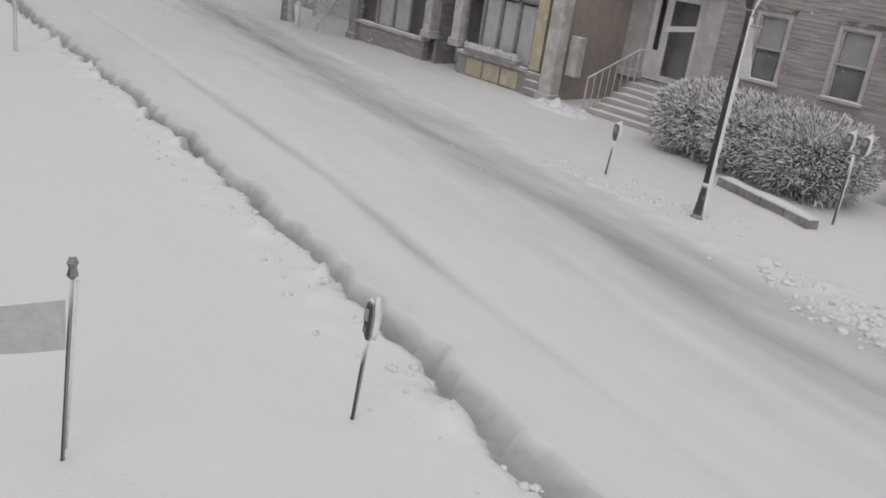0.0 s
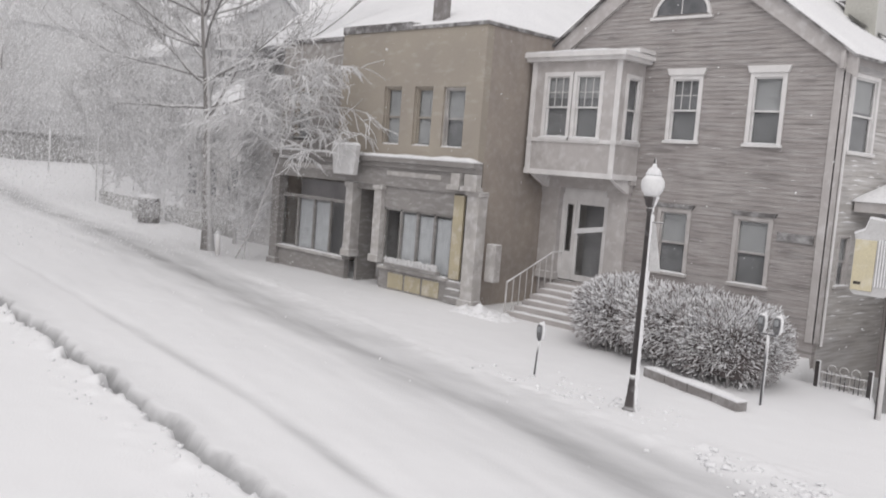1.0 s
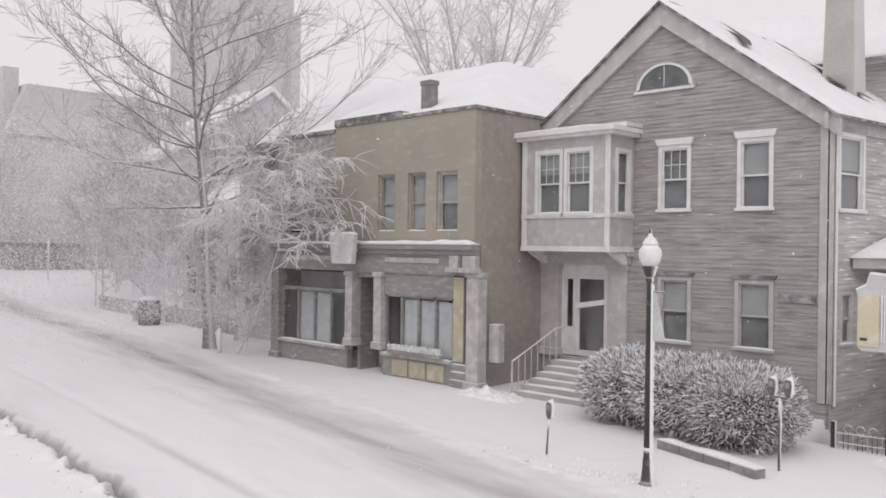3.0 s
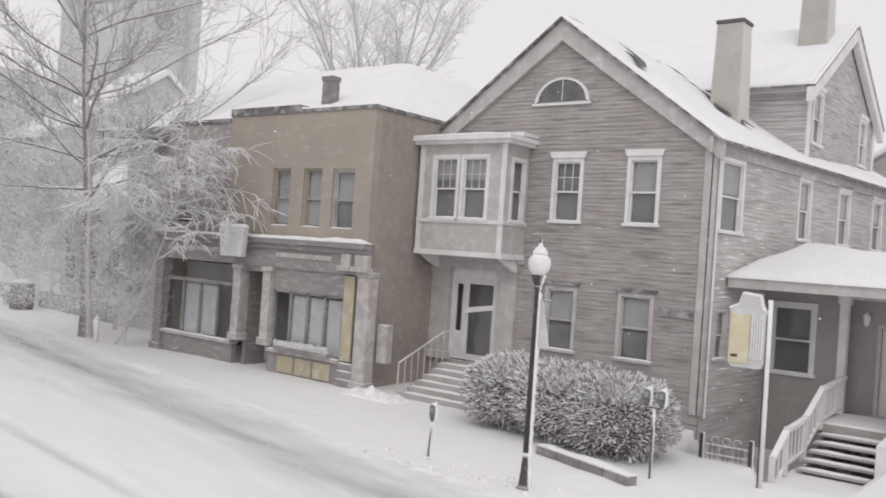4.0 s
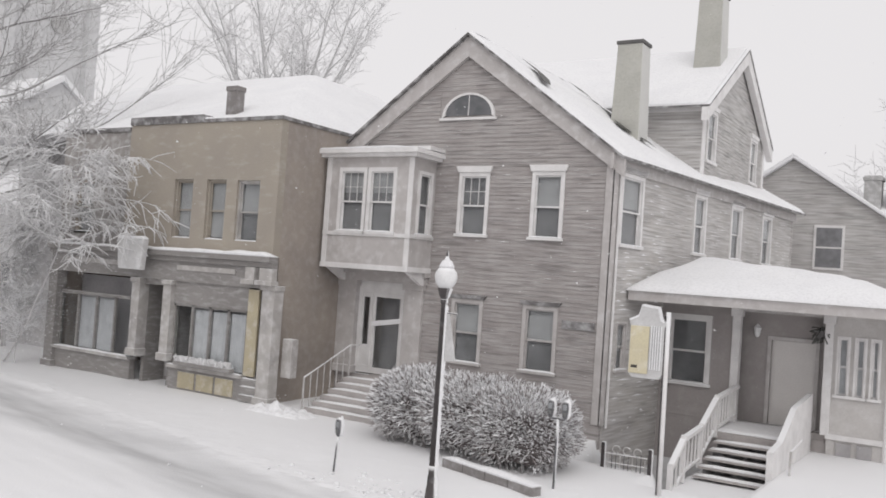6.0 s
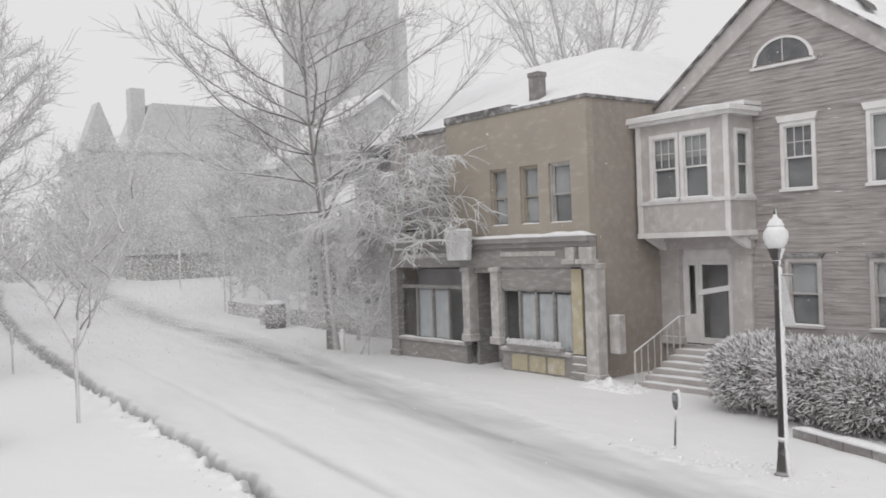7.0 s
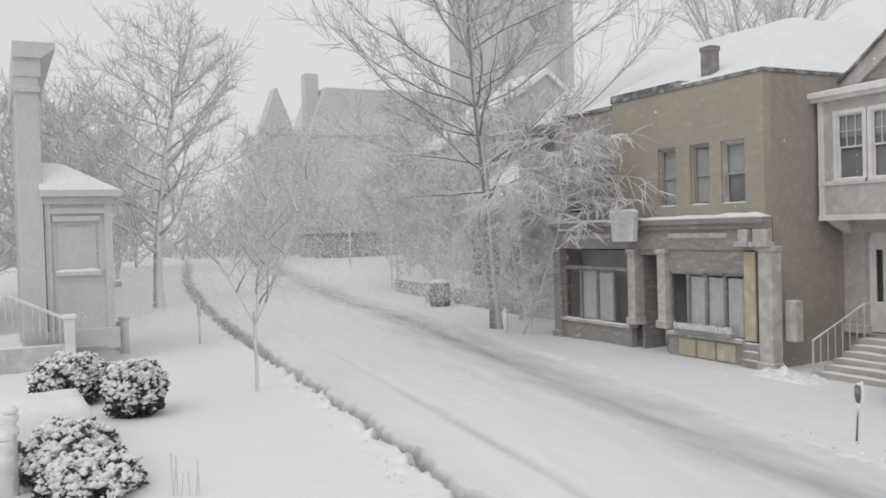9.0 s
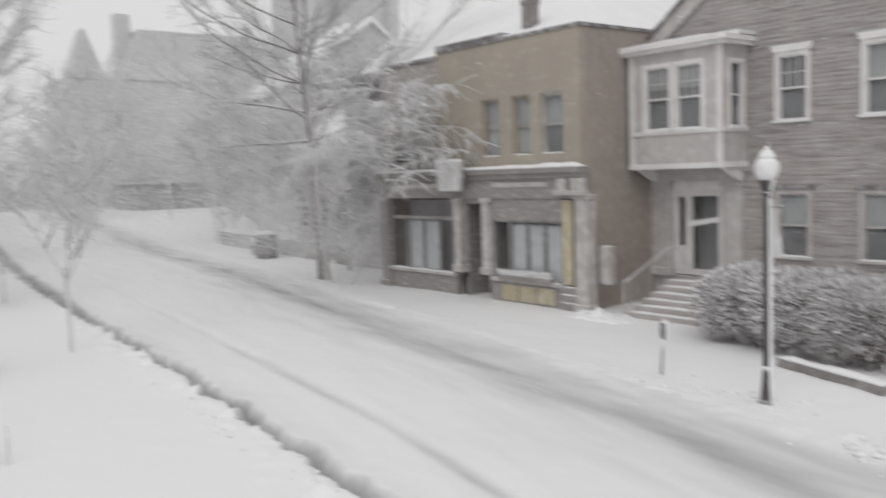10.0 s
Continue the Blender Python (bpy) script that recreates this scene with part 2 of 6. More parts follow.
def snow_slab(name, u0, u1, n0, n1, v, thick, parent, T=plain, seed=0, label="", nu=24, nn=6):
    """A soft pillow of settled snow with an uneven top and rounded rim."""
    bm = bmesh.new()
    top, low = [], []
    for i in range(nu + 1):
        top.append([]), low.append([])
        for j in range(nn + 1):
            a, b = i / nu, j / nn
            edge = min(1.0, 6 * min(a, 1 - a) * max(1, (u1 - u0) / 2)) * min(1.0, 3.5 * min(b, 1 - b) + 0.25)
            u, n = u0 + a * (u1 - u0), n0 + b * (n1 - n0)
            h = thick * (0.3 + 0.7 * edge) * (0.8 + 0.5 * noise.noise(Vector((u * 1.3 + seed, n * 1.3, v))))
            top[i].append(bm.verts.new(T(u, n, v + h)))
            low[i].append(bm.verts.new(T(u, n, v)))
    for i in range(nu):
        for j in range(nn):
            bm.faces.new((top[i][j], top[i + 1][j], top[i + 1][j + 1], top[i][j + 1]))
            bm.faces.new((low[i][j], low[i][j + 1], low[i + 1][j + 1], low[i + 1][j]))
    for i in range(nu):
        for j in (0, nn):
            bm.faces.new((top[i][j], top[i + 1][j], low[i + 1][j], low[i][j]))
    for j in range(nn):
        for i in (0, nu):
            bm.faces.new((top[i][j], top[i][j + 1], low[i][j + 1], low[i][j]))
    return part(name, bm, SNOW, parent, label, smooth=True)


def wall_cells(bm, u0, u1, v0, v1, holes, n0, n1, T):
    """A wall with thickness, in one piece, that leaves the holes (u0, u1, v0, v1) open."""
    us = sorted({u0, u1, *[h[0] for h in holes], *[h[1] for h in holes]})
    vs = sorted({v0, v1, *[h[2] for h in holes], *[h[3] for h in holes]})
    us, vs = [u for u in us if u0 <= u <= u1], [v for v in vs if v0 <= v <= v1]
    made = {}

    def at(i, j, k):
        if (i, j, k) not in made:
            made[i, j, k] = bm.verts.new(T(us[i], (n0, n1)[k], vs[j]))
        return made[i, j, k]

    def solid(i, j):
        if not (0 <= i < len(us) - 1 and 0 <= j < len(vs) - 1):
            return False
        u, v = (us[i] + us[i + 1]) / 2, (vs[j] + vs[j + 1]) / 2
        return not any(h[0] < u < h[1] and h[2] < v < h[3] for h in holes)

    for i in range(len(us) - 1):
        for j in range(len(vs) - 1):
            if not solid(i, j):
                continue
            for k in (0, 1):
                bm.faces.new((at(i, j, k), at(i + 1, j, k), at(i + 1, j + 1, k), at(i, j + 1, k)))
            for di, dj, a, b in ((-1, 0, (i, j), (i, j + 1)), (1, 0, (i + 1, j), (i + 1, j + 1)), (0, -1, (i, j), (i + 1, j)), (0, 1, (i, j + 1), (i + 1, j + 1))):
                if not solid(i + di, j + dj):
                    bm.faces.new((at(*a, 0), at(*b, 0), at(*b, 1), at(*a, 1)))


def clapboards(bm, u0, u1, v0, v1, holes, T, pitch=0.13, proud=0.016, span=None, rng=None):
    """Lapped boards over a wall: each course a wedge, thick at its lower edge, cut at the openings."""
    v = v0
    while v < v1 - 0.01:
        w = min(v + pitch, v1)
        a, b = span(0.5 * (v + w)) if span else (u0, u1)
        cuts = sorted((h[0], h[1]) for h in holes if h[2] < w and h[3] > v)
        runs, at = [], a
        for c, d in cuts:
            if c > at:
                runs.append((at, min(c, b)))
            at = max(at, d)
        if at < b:
            runs.append((at, b))
        for c, d in runs:
            k = rng.uniform(0.8, 1.3) if rng else 1.0
            q = [bm.verts.new(T(*p)) for p in ((c, 0.0, v), (c, proud * k, v), (c, 0.004, w), (d, 0.0, v), (d, proud * k, v), (d, 0.004, w))]
            for f in ((1, 4, 5, 2), (0, 3, 4, 1), (0, 1, 2), (3, 5, 4)):
                bm.faces.new([q[i] for i in f])
        v = w


def lap_snow(bm, u0, u1, v0, v1, holes, T, share, rng, run=(0.15, 0.9), high=(0.018, 0.04), pitch=0.13, span=None):
    """Thin ridges of snow that cling along the laps of the boards, in broken runs."""
    v = v0
    while v < v1:
        a, b = span(v) if span else (u0, u1)
        u = a + rng.uniform(0, 0.4)
        while u < b:
            w = min(b, u + rng.uniform(*run))
            h = rng.uniform(*high)
            if rng.random() < share and w - u > 0.05 and not any(q[0] - 0.06 < w and q[1] + 0.06 > u and q[2] - 0.1 < v + h and q[3] + 0.22 > v for q in holes):
                n = rng.uniform(0.018, 0.030)
                m = (u + w) / 2
                q = [bm.verts.new(T(*p)) for p in ((u, 0.004, v), (m, n, v - 0.004), (w, 0.004, v), (m, 0.006, v + h))]
                for f in ((0, 1, 3), (1, 2, 3), (0, 2, 1)):
                    bm.faces.new([q[i] for i in f])
            u = w + rng.uniform(0.0, 0.2)
        v += pitch


def sash_window(parent, T, u0, u1, v0, v1, case=0.12, crown=0.16, trim=TRIM, shade=0.5, muntin=False, crown_mat=None, sill_snow=True, shade_mat=None):
    """A double-hung window: casing, crown, sill, two sashes with panes, a shade behind the upper one."""
    win = thing("window", T((u0 + u1) / 2, 0, v0), "", "")
    win.parent = parent
    win.matrix_parent_inverse = parent.matrix_world.inverted()
    bm = bmesh.new()
    bx(bm, u0, u0 + case, -0.12, 0.05, v0, v1, T)
    bx(bm, u1 - case, u1, -0.12, 0.05, v0, v1, T)
    bx(bm, u0 + case, u1 - case, -0.12, 0.05, v1 - case, v1, T)
    part("frame", bm, trim, win)
    if crown:
        bm = bmesh.new()
        prism(bm, ((u0 - 0.03, v1 + 0.003), (u1 + 0.03, v1 + 0.003), (u1 + 0.10, v1 + crown), (u0 - 0.10, v1 + crown)), 0.0, 0.10, T)
        part("crown", bm, crown_mat or trim, win)
    bm = bmesh.new()
    bx(bm, u0 - 0.05, u1 + 0.05, -0.12, 0.10, v0 - 0.07, v0, T)
    part("sill", bm, trim, win)
    a, b, c, d = u0 + case, u1 - case, v0, v1 - case
    mid = (c + d) / 2
    for k, (lo, hi, n) in enumerate(((c, mid + 0.03, -0.06), (mid - 0.03, d, -0.02))):
        bm = bmesh.new()
        w = 0.045
        for q in ((a, a + w, lo, hi), (b - w, b, lo, hi), (a + w, b - w, lo, lo + w), (a + w, b - w, hi - w, hi)):
            bx(bm, q[0], q[1], n - 0.035, n, q[2], q[3], T)
        if muntin and k:
            for s in (1, 2):
                u = a + (b - a) * s / 3
                bx(bm, u - 0.01, u + 0.01, n - 0.03, n - 0.005, lo + w, hi - w, T)
            bx(bm, a + w, b - w, n - 0.028, n - 0.007, (lo + hi) / 2 - 0.01, (lo + hi) / 2 + 0.01, T)
        sash = part("sash", bm, trim, win)
        pane = block("pane", (a + w, b - w, n - 0.022, n - 0.014, lo + w, hi - w), GLASS, sash, T=T)
        pane.visible_shadow = False
    if shade:
        block("roller_shade", (a, b, -0.115, -0.105, d - shade * (d - c), d), shade_mat or SHADE, win, T=T)
    # Added sheet, no real curtain: lifts the dark panes to a hazy grey.
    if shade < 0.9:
        block("pane_backing", (a, b, -0.135, -0.125, c, d), PANE_GREY, win, T=T)
    block("room_behind", (u0 + 0.02, u1 - 0.02, -0.60, -0.58, v0, v1), DARK, win, T=T)
    if sill_snow:
        snow_slab("sill_snow", u0 - 0.04, u1 + 0.04, -0.02, 0.10, v0 + 0.001, 0.06, win, T, seed=u0, nu=8, nn=3)
    return win

# ---- ground: one sheet of snow with the ploughed street in it ----
def along(pairs):
    xs, ys = [p[0] for p in pairs], [p[1] for p in pairs]
    return lambda x: np.interp(x, xs, ys)


bank_y = along([(-400, 60), (-110, 20.5), (-80, 14.6), (-58, 11.6), (-45, 10.0), (-30, 8.55), (-21, 7.9), (-13, 7.0), (-7.6, 6.15), (-4.4, 5.6), (0, 4.8), (20, 1.5), (200, -28)])
kerb_y = along([(-400, 80), (-110, 32), (-66, 24.2), (-42, 20.0), (-33, 18.4), (-24, 16.6), (-15, 14.5), (-10, 13.6), (-4, 12.7), (20, 9.5), (200, -15)])
wheel_y = along([(-400, 72), (-110, 28.5), (-66, 22.0), (-42.6, 18.6), (-33, 16.9), (-25.4, 15.3), (-16.3, 13.6), (-11, 12.5), (-6.6, 11.4), (-3.6, 10.9), (20, 7.4), (200, -18)])
thin_y = along([(-400, 66), (-66, 14.5), (-42, 12.4), (-25, 10.4), (-18.2, 9.45), (-13.2, 8.82), (-9.8, 8.1), (-4, 7.3), (20, 4), (200, -22)])


def fbm(x, y, s, seed):
    return noise.fractal(Vector((x * s + seed, y * s - seed, seed * 0.37)), 1.0, 2.0, 4)


def ground_z(x, y):
    """The height of the snow and how grey it is: soil, plus shade put into the ditch."""
    b, k, w, t = bank_y(x), kerb_y(x), wheel_y(x), thin_y(x)
    far = max(0.0, min(1.0, (-x - 55) / 50))
    z = 0.03 * fbm(x, y, 0.35, 3.1) + 0.012 * fbm(x, y, 1.7, 8.2) + 1.5 * far * far * (3 - 2 * far)
    s = 0.0
    e = y - b + 0.24 + 0.15 * fbm(x, 0, 0.8, 5.0) + 0.15 * fbm(x, y, 1.9, 2.0)
    clod = max(0.0, fbm(x, y, 2.3, 7.7) - 0.05)
    if e < 0:
        near = max(0.0, 1 + e / 1.1)
        z += 0.04 * near + 0.30 * clod * max(0.0, 1 + e / 0.40) + 0.10 * clod * near
    elif y < k:
        fade = min(1.0, 70.0 / (70.0 + max(0.0, -x - 30)))
        road = 0.01
        ditch = -0.34 * fade
        wide = 0.30 + 0.14 * max(0.0, min(1.0, (x + 9.5) / 4)) + 0.45 * max(0.0, min(1.0, (-x - 24) / 18))
        # shade of the groove is put into its colour, floor and far wall
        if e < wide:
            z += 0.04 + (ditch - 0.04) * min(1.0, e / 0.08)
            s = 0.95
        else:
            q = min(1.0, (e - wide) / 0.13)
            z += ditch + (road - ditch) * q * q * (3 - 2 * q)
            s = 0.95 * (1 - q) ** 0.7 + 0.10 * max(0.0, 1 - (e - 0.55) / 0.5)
        d = y - w
        ruff = fbm(x * 0.16, d * 1.5, 1.6, 1.3)
        s += 0.74 * math.exp(-((d / 0.58) ** 2)) * (0.95 + 0.35 * ruff)
        s += 0.34 * math.exp(-(((d - 1.0) / 0.50) ** 2)) * (0.9 + 0.5 * ruff)
        s += 0.22 * math.exp(-(((d + 0.8) / 0.45) ** 2)) * (0.9 + 0.4 * ruff)
        s += 0.12 * math.exp(-(((d + 1.6) / 1.0) ** 2)) * (0.8 + 0.7 * ruff)
        reach = max(0.0, min(1.0, (x + 26) / 6)) * max(0.0, min(1.0, (-5 - x) / 4))
        s += (0.05 + 0.48 * reach) * math.exp(-(((y - t) / 0.16) ** 2)) * (0.8 + 0.7 * ruff)
        s += 0.06 + 0.05 * ruff
        z -= 0.05 * math.exp(-((d / 0.35) ** 2)) + 0.04 * math.exp(-(((y - t) / 0.16) ** 2))
        near_kerb = max(0.0, 1 - (k - y) / 0.9)
        z += 0.12 * near_kerb * near_kerb + 0.10 * clod * near_kerb
    else:
        f = y - k
        z += 0.02 + 0.09 * math.exp(-((f / 0.8) ** 2)) + 0.10 * clod * math.exp(-((f / 1.0) ** 2)) * (1.6 if x > -7 else 0.6)
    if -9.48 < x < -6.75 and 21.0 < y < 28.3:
        # ground sunk behind the iron gate so the walls show lower; floor greyed
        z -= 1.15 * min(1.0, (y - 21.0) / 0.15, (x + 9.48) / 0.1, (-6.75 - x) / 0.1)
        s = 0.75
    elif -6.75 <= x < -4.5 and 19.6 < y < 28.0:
        # ground lowered for the foot of the scaled porch stairs
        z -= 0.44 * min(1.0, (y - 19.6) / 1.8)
    return z, max(0.0, min(1.0, s))


def graded(lo, a, b, hi, fine, grow=1.12):
    """Steps that are fine between a and b and widen towards lo and hi."""
    mid = list(np.arange(a, b, fine))
    up, step = [b], fine
    while up[-1] < hi:
        step *= grow
        up.append(min(hi, up[-1] + step))
    down, step = [a], fine
    while down[-1] > lo:
        step *= grow
        down.append(max(lo, down[-1] - step))
    return down[:0:-1] + mid + up


def build_ground():
    xs = graded(-420, -34, 3, 260, 0.13, 1.035)
    ys = graded(-260, 3.2, 17.0, 420, 0.085, 1.05)
    verts, slush_shade = [], []
    for x in xs:
        for y in ys:
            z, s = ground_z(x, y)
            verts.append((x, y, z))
            slush_shade.append(s)
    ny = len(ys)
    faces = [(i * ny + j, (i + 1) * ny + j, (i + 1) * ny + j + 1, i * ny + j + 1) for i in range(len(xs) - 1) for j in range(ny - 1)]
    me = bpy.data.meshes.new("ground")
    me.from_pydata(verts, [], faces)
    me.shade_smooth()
    me.attributes.new("slush_shade", "FLOAT", "POINT").data.foreach_set("value", slush_shade)
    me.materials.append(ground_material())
    return tagged(new("ground", me), "deep drifted snow over street and pavements", "snow", kind="structure")


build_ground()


# ---- the grey gabled house ----
FRONT_Y, CORNER_X, LEFT_X, EAVE, PEAK_X, PEAK_Z = 24.0, -9.5, -19.7, 8.30, -14.6, 12.15
SKEW, DEPTH = 0.10, 17.0


def front(u, n, v):
    return (u, FRONT_Y - n, v)


def flank(u, n, v):
    return (CORNER_X + SKEW * (u - FRONT_Y) + n, u, v)


def build_grey_house():
    house = thing("house", (-14.6, 24, 0), "grey clapboard gabled house with snow-covered roof and white trim", "house")
    rng = random.Random(4)
    upper = [(-14.69, -13.58, 5.75, 7.72), (-12.10, -11.02, 5.74, 7.75)]
    lower = [(-14.66, -13.52, 1.74, 3.72), (-12.13, -10.97, 1.74, 3.71)]
    entry = (-19.15, -15.85, 0.9, 4.2)
    holes = upper + lower + [entry]
    bm = bmesh.new()
    wall_cells(bm, LEFT_X, CORNER_X, -1.15, EAVE, holes, -0.2, 0.0, front)
    half = CORNER_X - PEAK_X
    rise = PEAK_Z - EAVE - 0.1

    def lunette_span(v):
        return PEAK_X - half * (1 - (v - EAVE) / rise), PEAK_X + half * (1 - (v - EAVE) / rise)

    prism(bm, ((LEFT_X, EAVE), (CORNER_X, EAVE), (PEAK_X, PEAK_Z - 0.1)), -0.2, 0.0, front)
    part("front_wall", bm, SIDING, house)
    bm = bmesh.new()
    clapboards(bm, LEFT_X, CORNER_X, 0.5, EAVE, holes, front, rng=rng)
    clapboards(bm, LEFT_X, CORNER_X, EAVE, PEAK_Z - 0.2, [(-15.6, -13.45, 9.4, 10.3)], front, span=lunette_span, rng=rng)
    tagged(part("clapboard_front", bm, SIDING, house, "weathered grey clapboards streaked with blown snow"), kind="stuff")

    bm = bmesh.new()
    lap_snow(bm, LEFT_X, CORNER_X - 0.25, 0.63, EAVE, holes, front, 0.13, rng, (0.2, 1.1), (0.012, 0.03))
    lap_snow(bm, LEFT_X, CORNER_X, EAVE, PEAK_Z - 0.9, [(-15.6, -13.45, 9.3, 10.3)], front, 0.10, rng, (0.2, 0.9), (0.012, 0.03), span=lunette_span)
    tagged(part("lap_snow", bm, SNOW, house, "broken ridges of snow on the laps"), kind="stuff")

    # flank wall towards the porch, with its row of upper windows
    end = FRONT_Y + DEPTH
    sides = [(24.45, 25.95, 5.68, 7.80), (29.9, 31.0, 5.75, 7.78), (33.4, 34.6, 5.75, 7.74), (36.9, 38.1, 5.75, 7.70)]
    slot = (24.7, 25.35, 2.0, 3.4)
    bm = bmesh.new()
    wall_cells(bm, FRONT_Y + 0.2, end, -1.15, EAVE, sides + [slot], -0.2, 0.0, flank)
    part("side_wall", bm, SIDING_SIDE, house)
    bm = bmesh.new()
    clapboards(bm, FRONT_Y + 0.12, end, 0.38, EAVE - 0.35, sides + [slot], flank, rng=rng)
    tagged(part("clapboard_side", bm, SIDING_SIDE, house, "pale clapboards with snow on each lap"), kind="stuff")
    bm = bmesh.new()
    lap_snow(bm, FRONT_Y + 0.2, FRONT_Y + 3.9, 0.51, EAVE - 0.6, sides + [slot], flank, 0.9, rng, (0.6, 2.0), (0.04, 0.065))
    lap_snow(bm, FRONT_Y + 3.9, end, 4.4, EAVE - 0.6, sides, flank, 0.30, rng, (0.3, 1.2), (0.02, 0.05))
    tagged(part("lap_snow", bm, SNOW, house, "snow lying on every lap near the corner"), kind="stuff")
    bm = bmesh.new()
    bx(bm, LEFT_X, LEFT_X + 0.2, -DEPTH, -0.2, 0, EAVE, front)
    part("far_side_wall", bm, SIDING, house)
    bm = bmesh.new()
    bx(bm, LEFT_X, CORNER_X + SKEW * DEPTH, -DEPTH, -DEPTH + 0.2, 0, EAVE, front)
    part("rear_wall", bm, SIDING, house)
    bm = bmesh.new()
    bx(bm, LEFT_X + 0.2, CORNER_X - 0.2, -DEPTH + 0.3, -0.65, 4.55, 4.75, front)
    bx(bm, LEFT_X + 0.2, CORNER_X - 0.2, -DEPTH + 0.3, -0.2, 8.05, 8.2, front)
    part("floor_slab", bm, DARK, house)

    # trim: corner boards, frieze, raking boards
    bm = bmesh.new()
    bx(bm, CORNER_X - 0.22, CORNER_X + 0.03, 0.0, 0.05, 0.45, EAVE - 0.25, front)
    bx(bm, FRONT_Y - 0.05, FRONT_Y + 0.20, 0.0, 0.05, 0.45, EAVE - 0.25, flank)
    part("corner_board", bm, TRIM_WARM, house)
    bm = bmesh.new()
    tube(bm, [(CORNER_X + 0.1, FRONT_Y + 0.30, 0.35), (CORNER_X + 0.1, FRONT_Y + 0.30, EAVE - 0.4)], 0.045, 8)
    part("downpipe", bm, TRIM, house)
    bm = bmesh.new()
    bx(bm, FRONT_Y - 0.3, end + 0.2, 0.0, 0.10, EAVE - 0.5, EAVE - 0.05, flank)
    part("frieze", bm, TRIM_WARM, house)
    ov = 0.34

    def eaves(u, n, v):
        """The roof follows the flank, which runs slightly outwards."""
        return front(u + max(0.0, (u - PEAK_X) / half) * SKEW * max(0.0, -n), n, v)

    slope = rise / half
    for s in (-1, 1):
        foot = PEAK_X + s * (half + ov)
        fz = PEAK_Z - slope * (half + ov)
        bm = bmesh.new()
        prism(bm, ((PEAK_X, PEAK_Z - 0.06), (foot, fz - 0.06), (foot, fz - 0.58), (PEAK_X, PEAK_Z - 0.72)), 0.02, 0.16, front)
        part("rake_board", bm, TRIM_WARM, house, "wide painted raking board under the gable roof")
        bm = bmesh.new()
        prism(bm, ((PEAK_X, PEAK_Z + 0.02), (foot, fz + 0.02), (foot, fz - 0.06), (PEAK_X, PEAK_Z - 0.06)), -DEPTH - 0.2, 0.30, eaves)
        part("roof_slope", bm, SHINGLE, house, "dark shingle roof edge")
    # snow lying on both slopes, thinner towards the eaves
    for s in (-1, 1):
        bm = bmesh.new()
        nu, nv = 54, 90
        grid, under = [], []
        for i in range(nu + 1):
            a = i / nu
            row, low = [], []
            for j in range(nv + 1):
                n = 0.26 - (DEPTH + 0.4) * j / nv
                d = a * (half + ov - 0.02)
                x, z = PEAK_X + s * d, PEAK_Z - slope * d
                k = noise.noise(Vector((d * 1.1, n * 0.8, s * 3)))
                bare = 0.0
                if s > 0:
                    for d0, n0, d1, n1 in ((0.8, -2.3, 1.5, -2.0), (1.5, -2.0, 2.2, -0.9), (0.5, -6.8, 1.2, -6.1), (1.7, -5.5, 2.6, -5.0), (2.6, -5.0, 3.6, -3.8), (3.5, -3.9, 4.1, -4.6)):
                        f = max(0.0, min(1.0, ((d - d0) * (d1 - d0) + (n - n0) * (n1 - n0)) / ((d1 - d0) ** 2 + (n1 - n0) ** 2)))
                        away = math.hypot(d - d0 - f * (d1 - d0), n - n0 - f * (n1 - n0))
                        bare = max(bare, 1.2 - away / (0.42 + 0.3 * k))
                h = 0.12 + 0.04 * k - 0.22 * max(0.0, bare)
                if j in (0, nv) or i == nu:
                    h = 0.03
                row.append(bm.verts.new(eaves(x, n, z + h)))
                low.append(bm.verts.new(eaves(x, n, z - 0.03)))
            grid.append(row), under.append(low)
        for i in range(nu):
            for j in range(nv):
                bm.faces.new((grid[i][j], grid[i + 1][j], grid[i + 1][j + 1], grid[i][j + 1]))
            bm.faces.new((grid[i][0], under[i][0], under[i + 1][0], grid[i + 1][0]))
        for j in range(nv):
            bm.faces.new((grid[nu][j], under[nu][j], under[nu][j + 1], grid[nu][j + 1]))
        part("roof_snow", bm, SNOW, house, "smooth wind-packed snow with bare shingle patches", smooth=True)

    # ragged strips of shingle that the wind has swept bare
    rag = random.Random(6)
    for line in (((0.75, -2.4), (1.2, -2.2), (1.6, -1.9), (2.0, -1.3), (2.3, -0.8)), ((0.5, -6.8), (0.9, -6.4), (1.25, -6.0)), ((1.6, -5.6), (2.1, -5.3), (2.6, -5.0), (3.1, -4.5), (3.6, -3.8)), ((3.4, -4.4), (3.9, -4.6), (4.2, -4.3))):
        bm = bmesh.new()
        edge = []
        for d, n in line:
            w = rag.uniform(0.10, 0.26)
            edge.append([bm.verts.new(eaves(PEAK_X + d + o, n + p, PEAK_Z - slope * (d + o) + 0.20)) for o, p in ((-w, 0.08), (w, -0.08))])
        for a, b in zip(edge, edge[1:]):
            bm.faces.new((a[0], a[1], b[1], b[0]))
        part("bare_shingle", bm, CHIM_CAP, house, "wind-swept dark shingle strip")
    for q in upper:
        sash_window(house, front, *q, crown=0.20, muntin=q[0] < -14, shade=0.5 if q[0] > -13 else 0.0)
    for q in lower:
        sash_window(house, front, *q, crown=0.13, trim=TRIM_WARM, crown_mat=SHINGLE, shade=0.5)
    for k, q in enumerate(sides):
        sash_window(house, flank, *q, crown=0.18, trim=TRIM, shade=0.45)
    sash_window(house, flank, *slot, crown=0.0, case=0.05, trim=TRIM_WARM, shade=0.6)

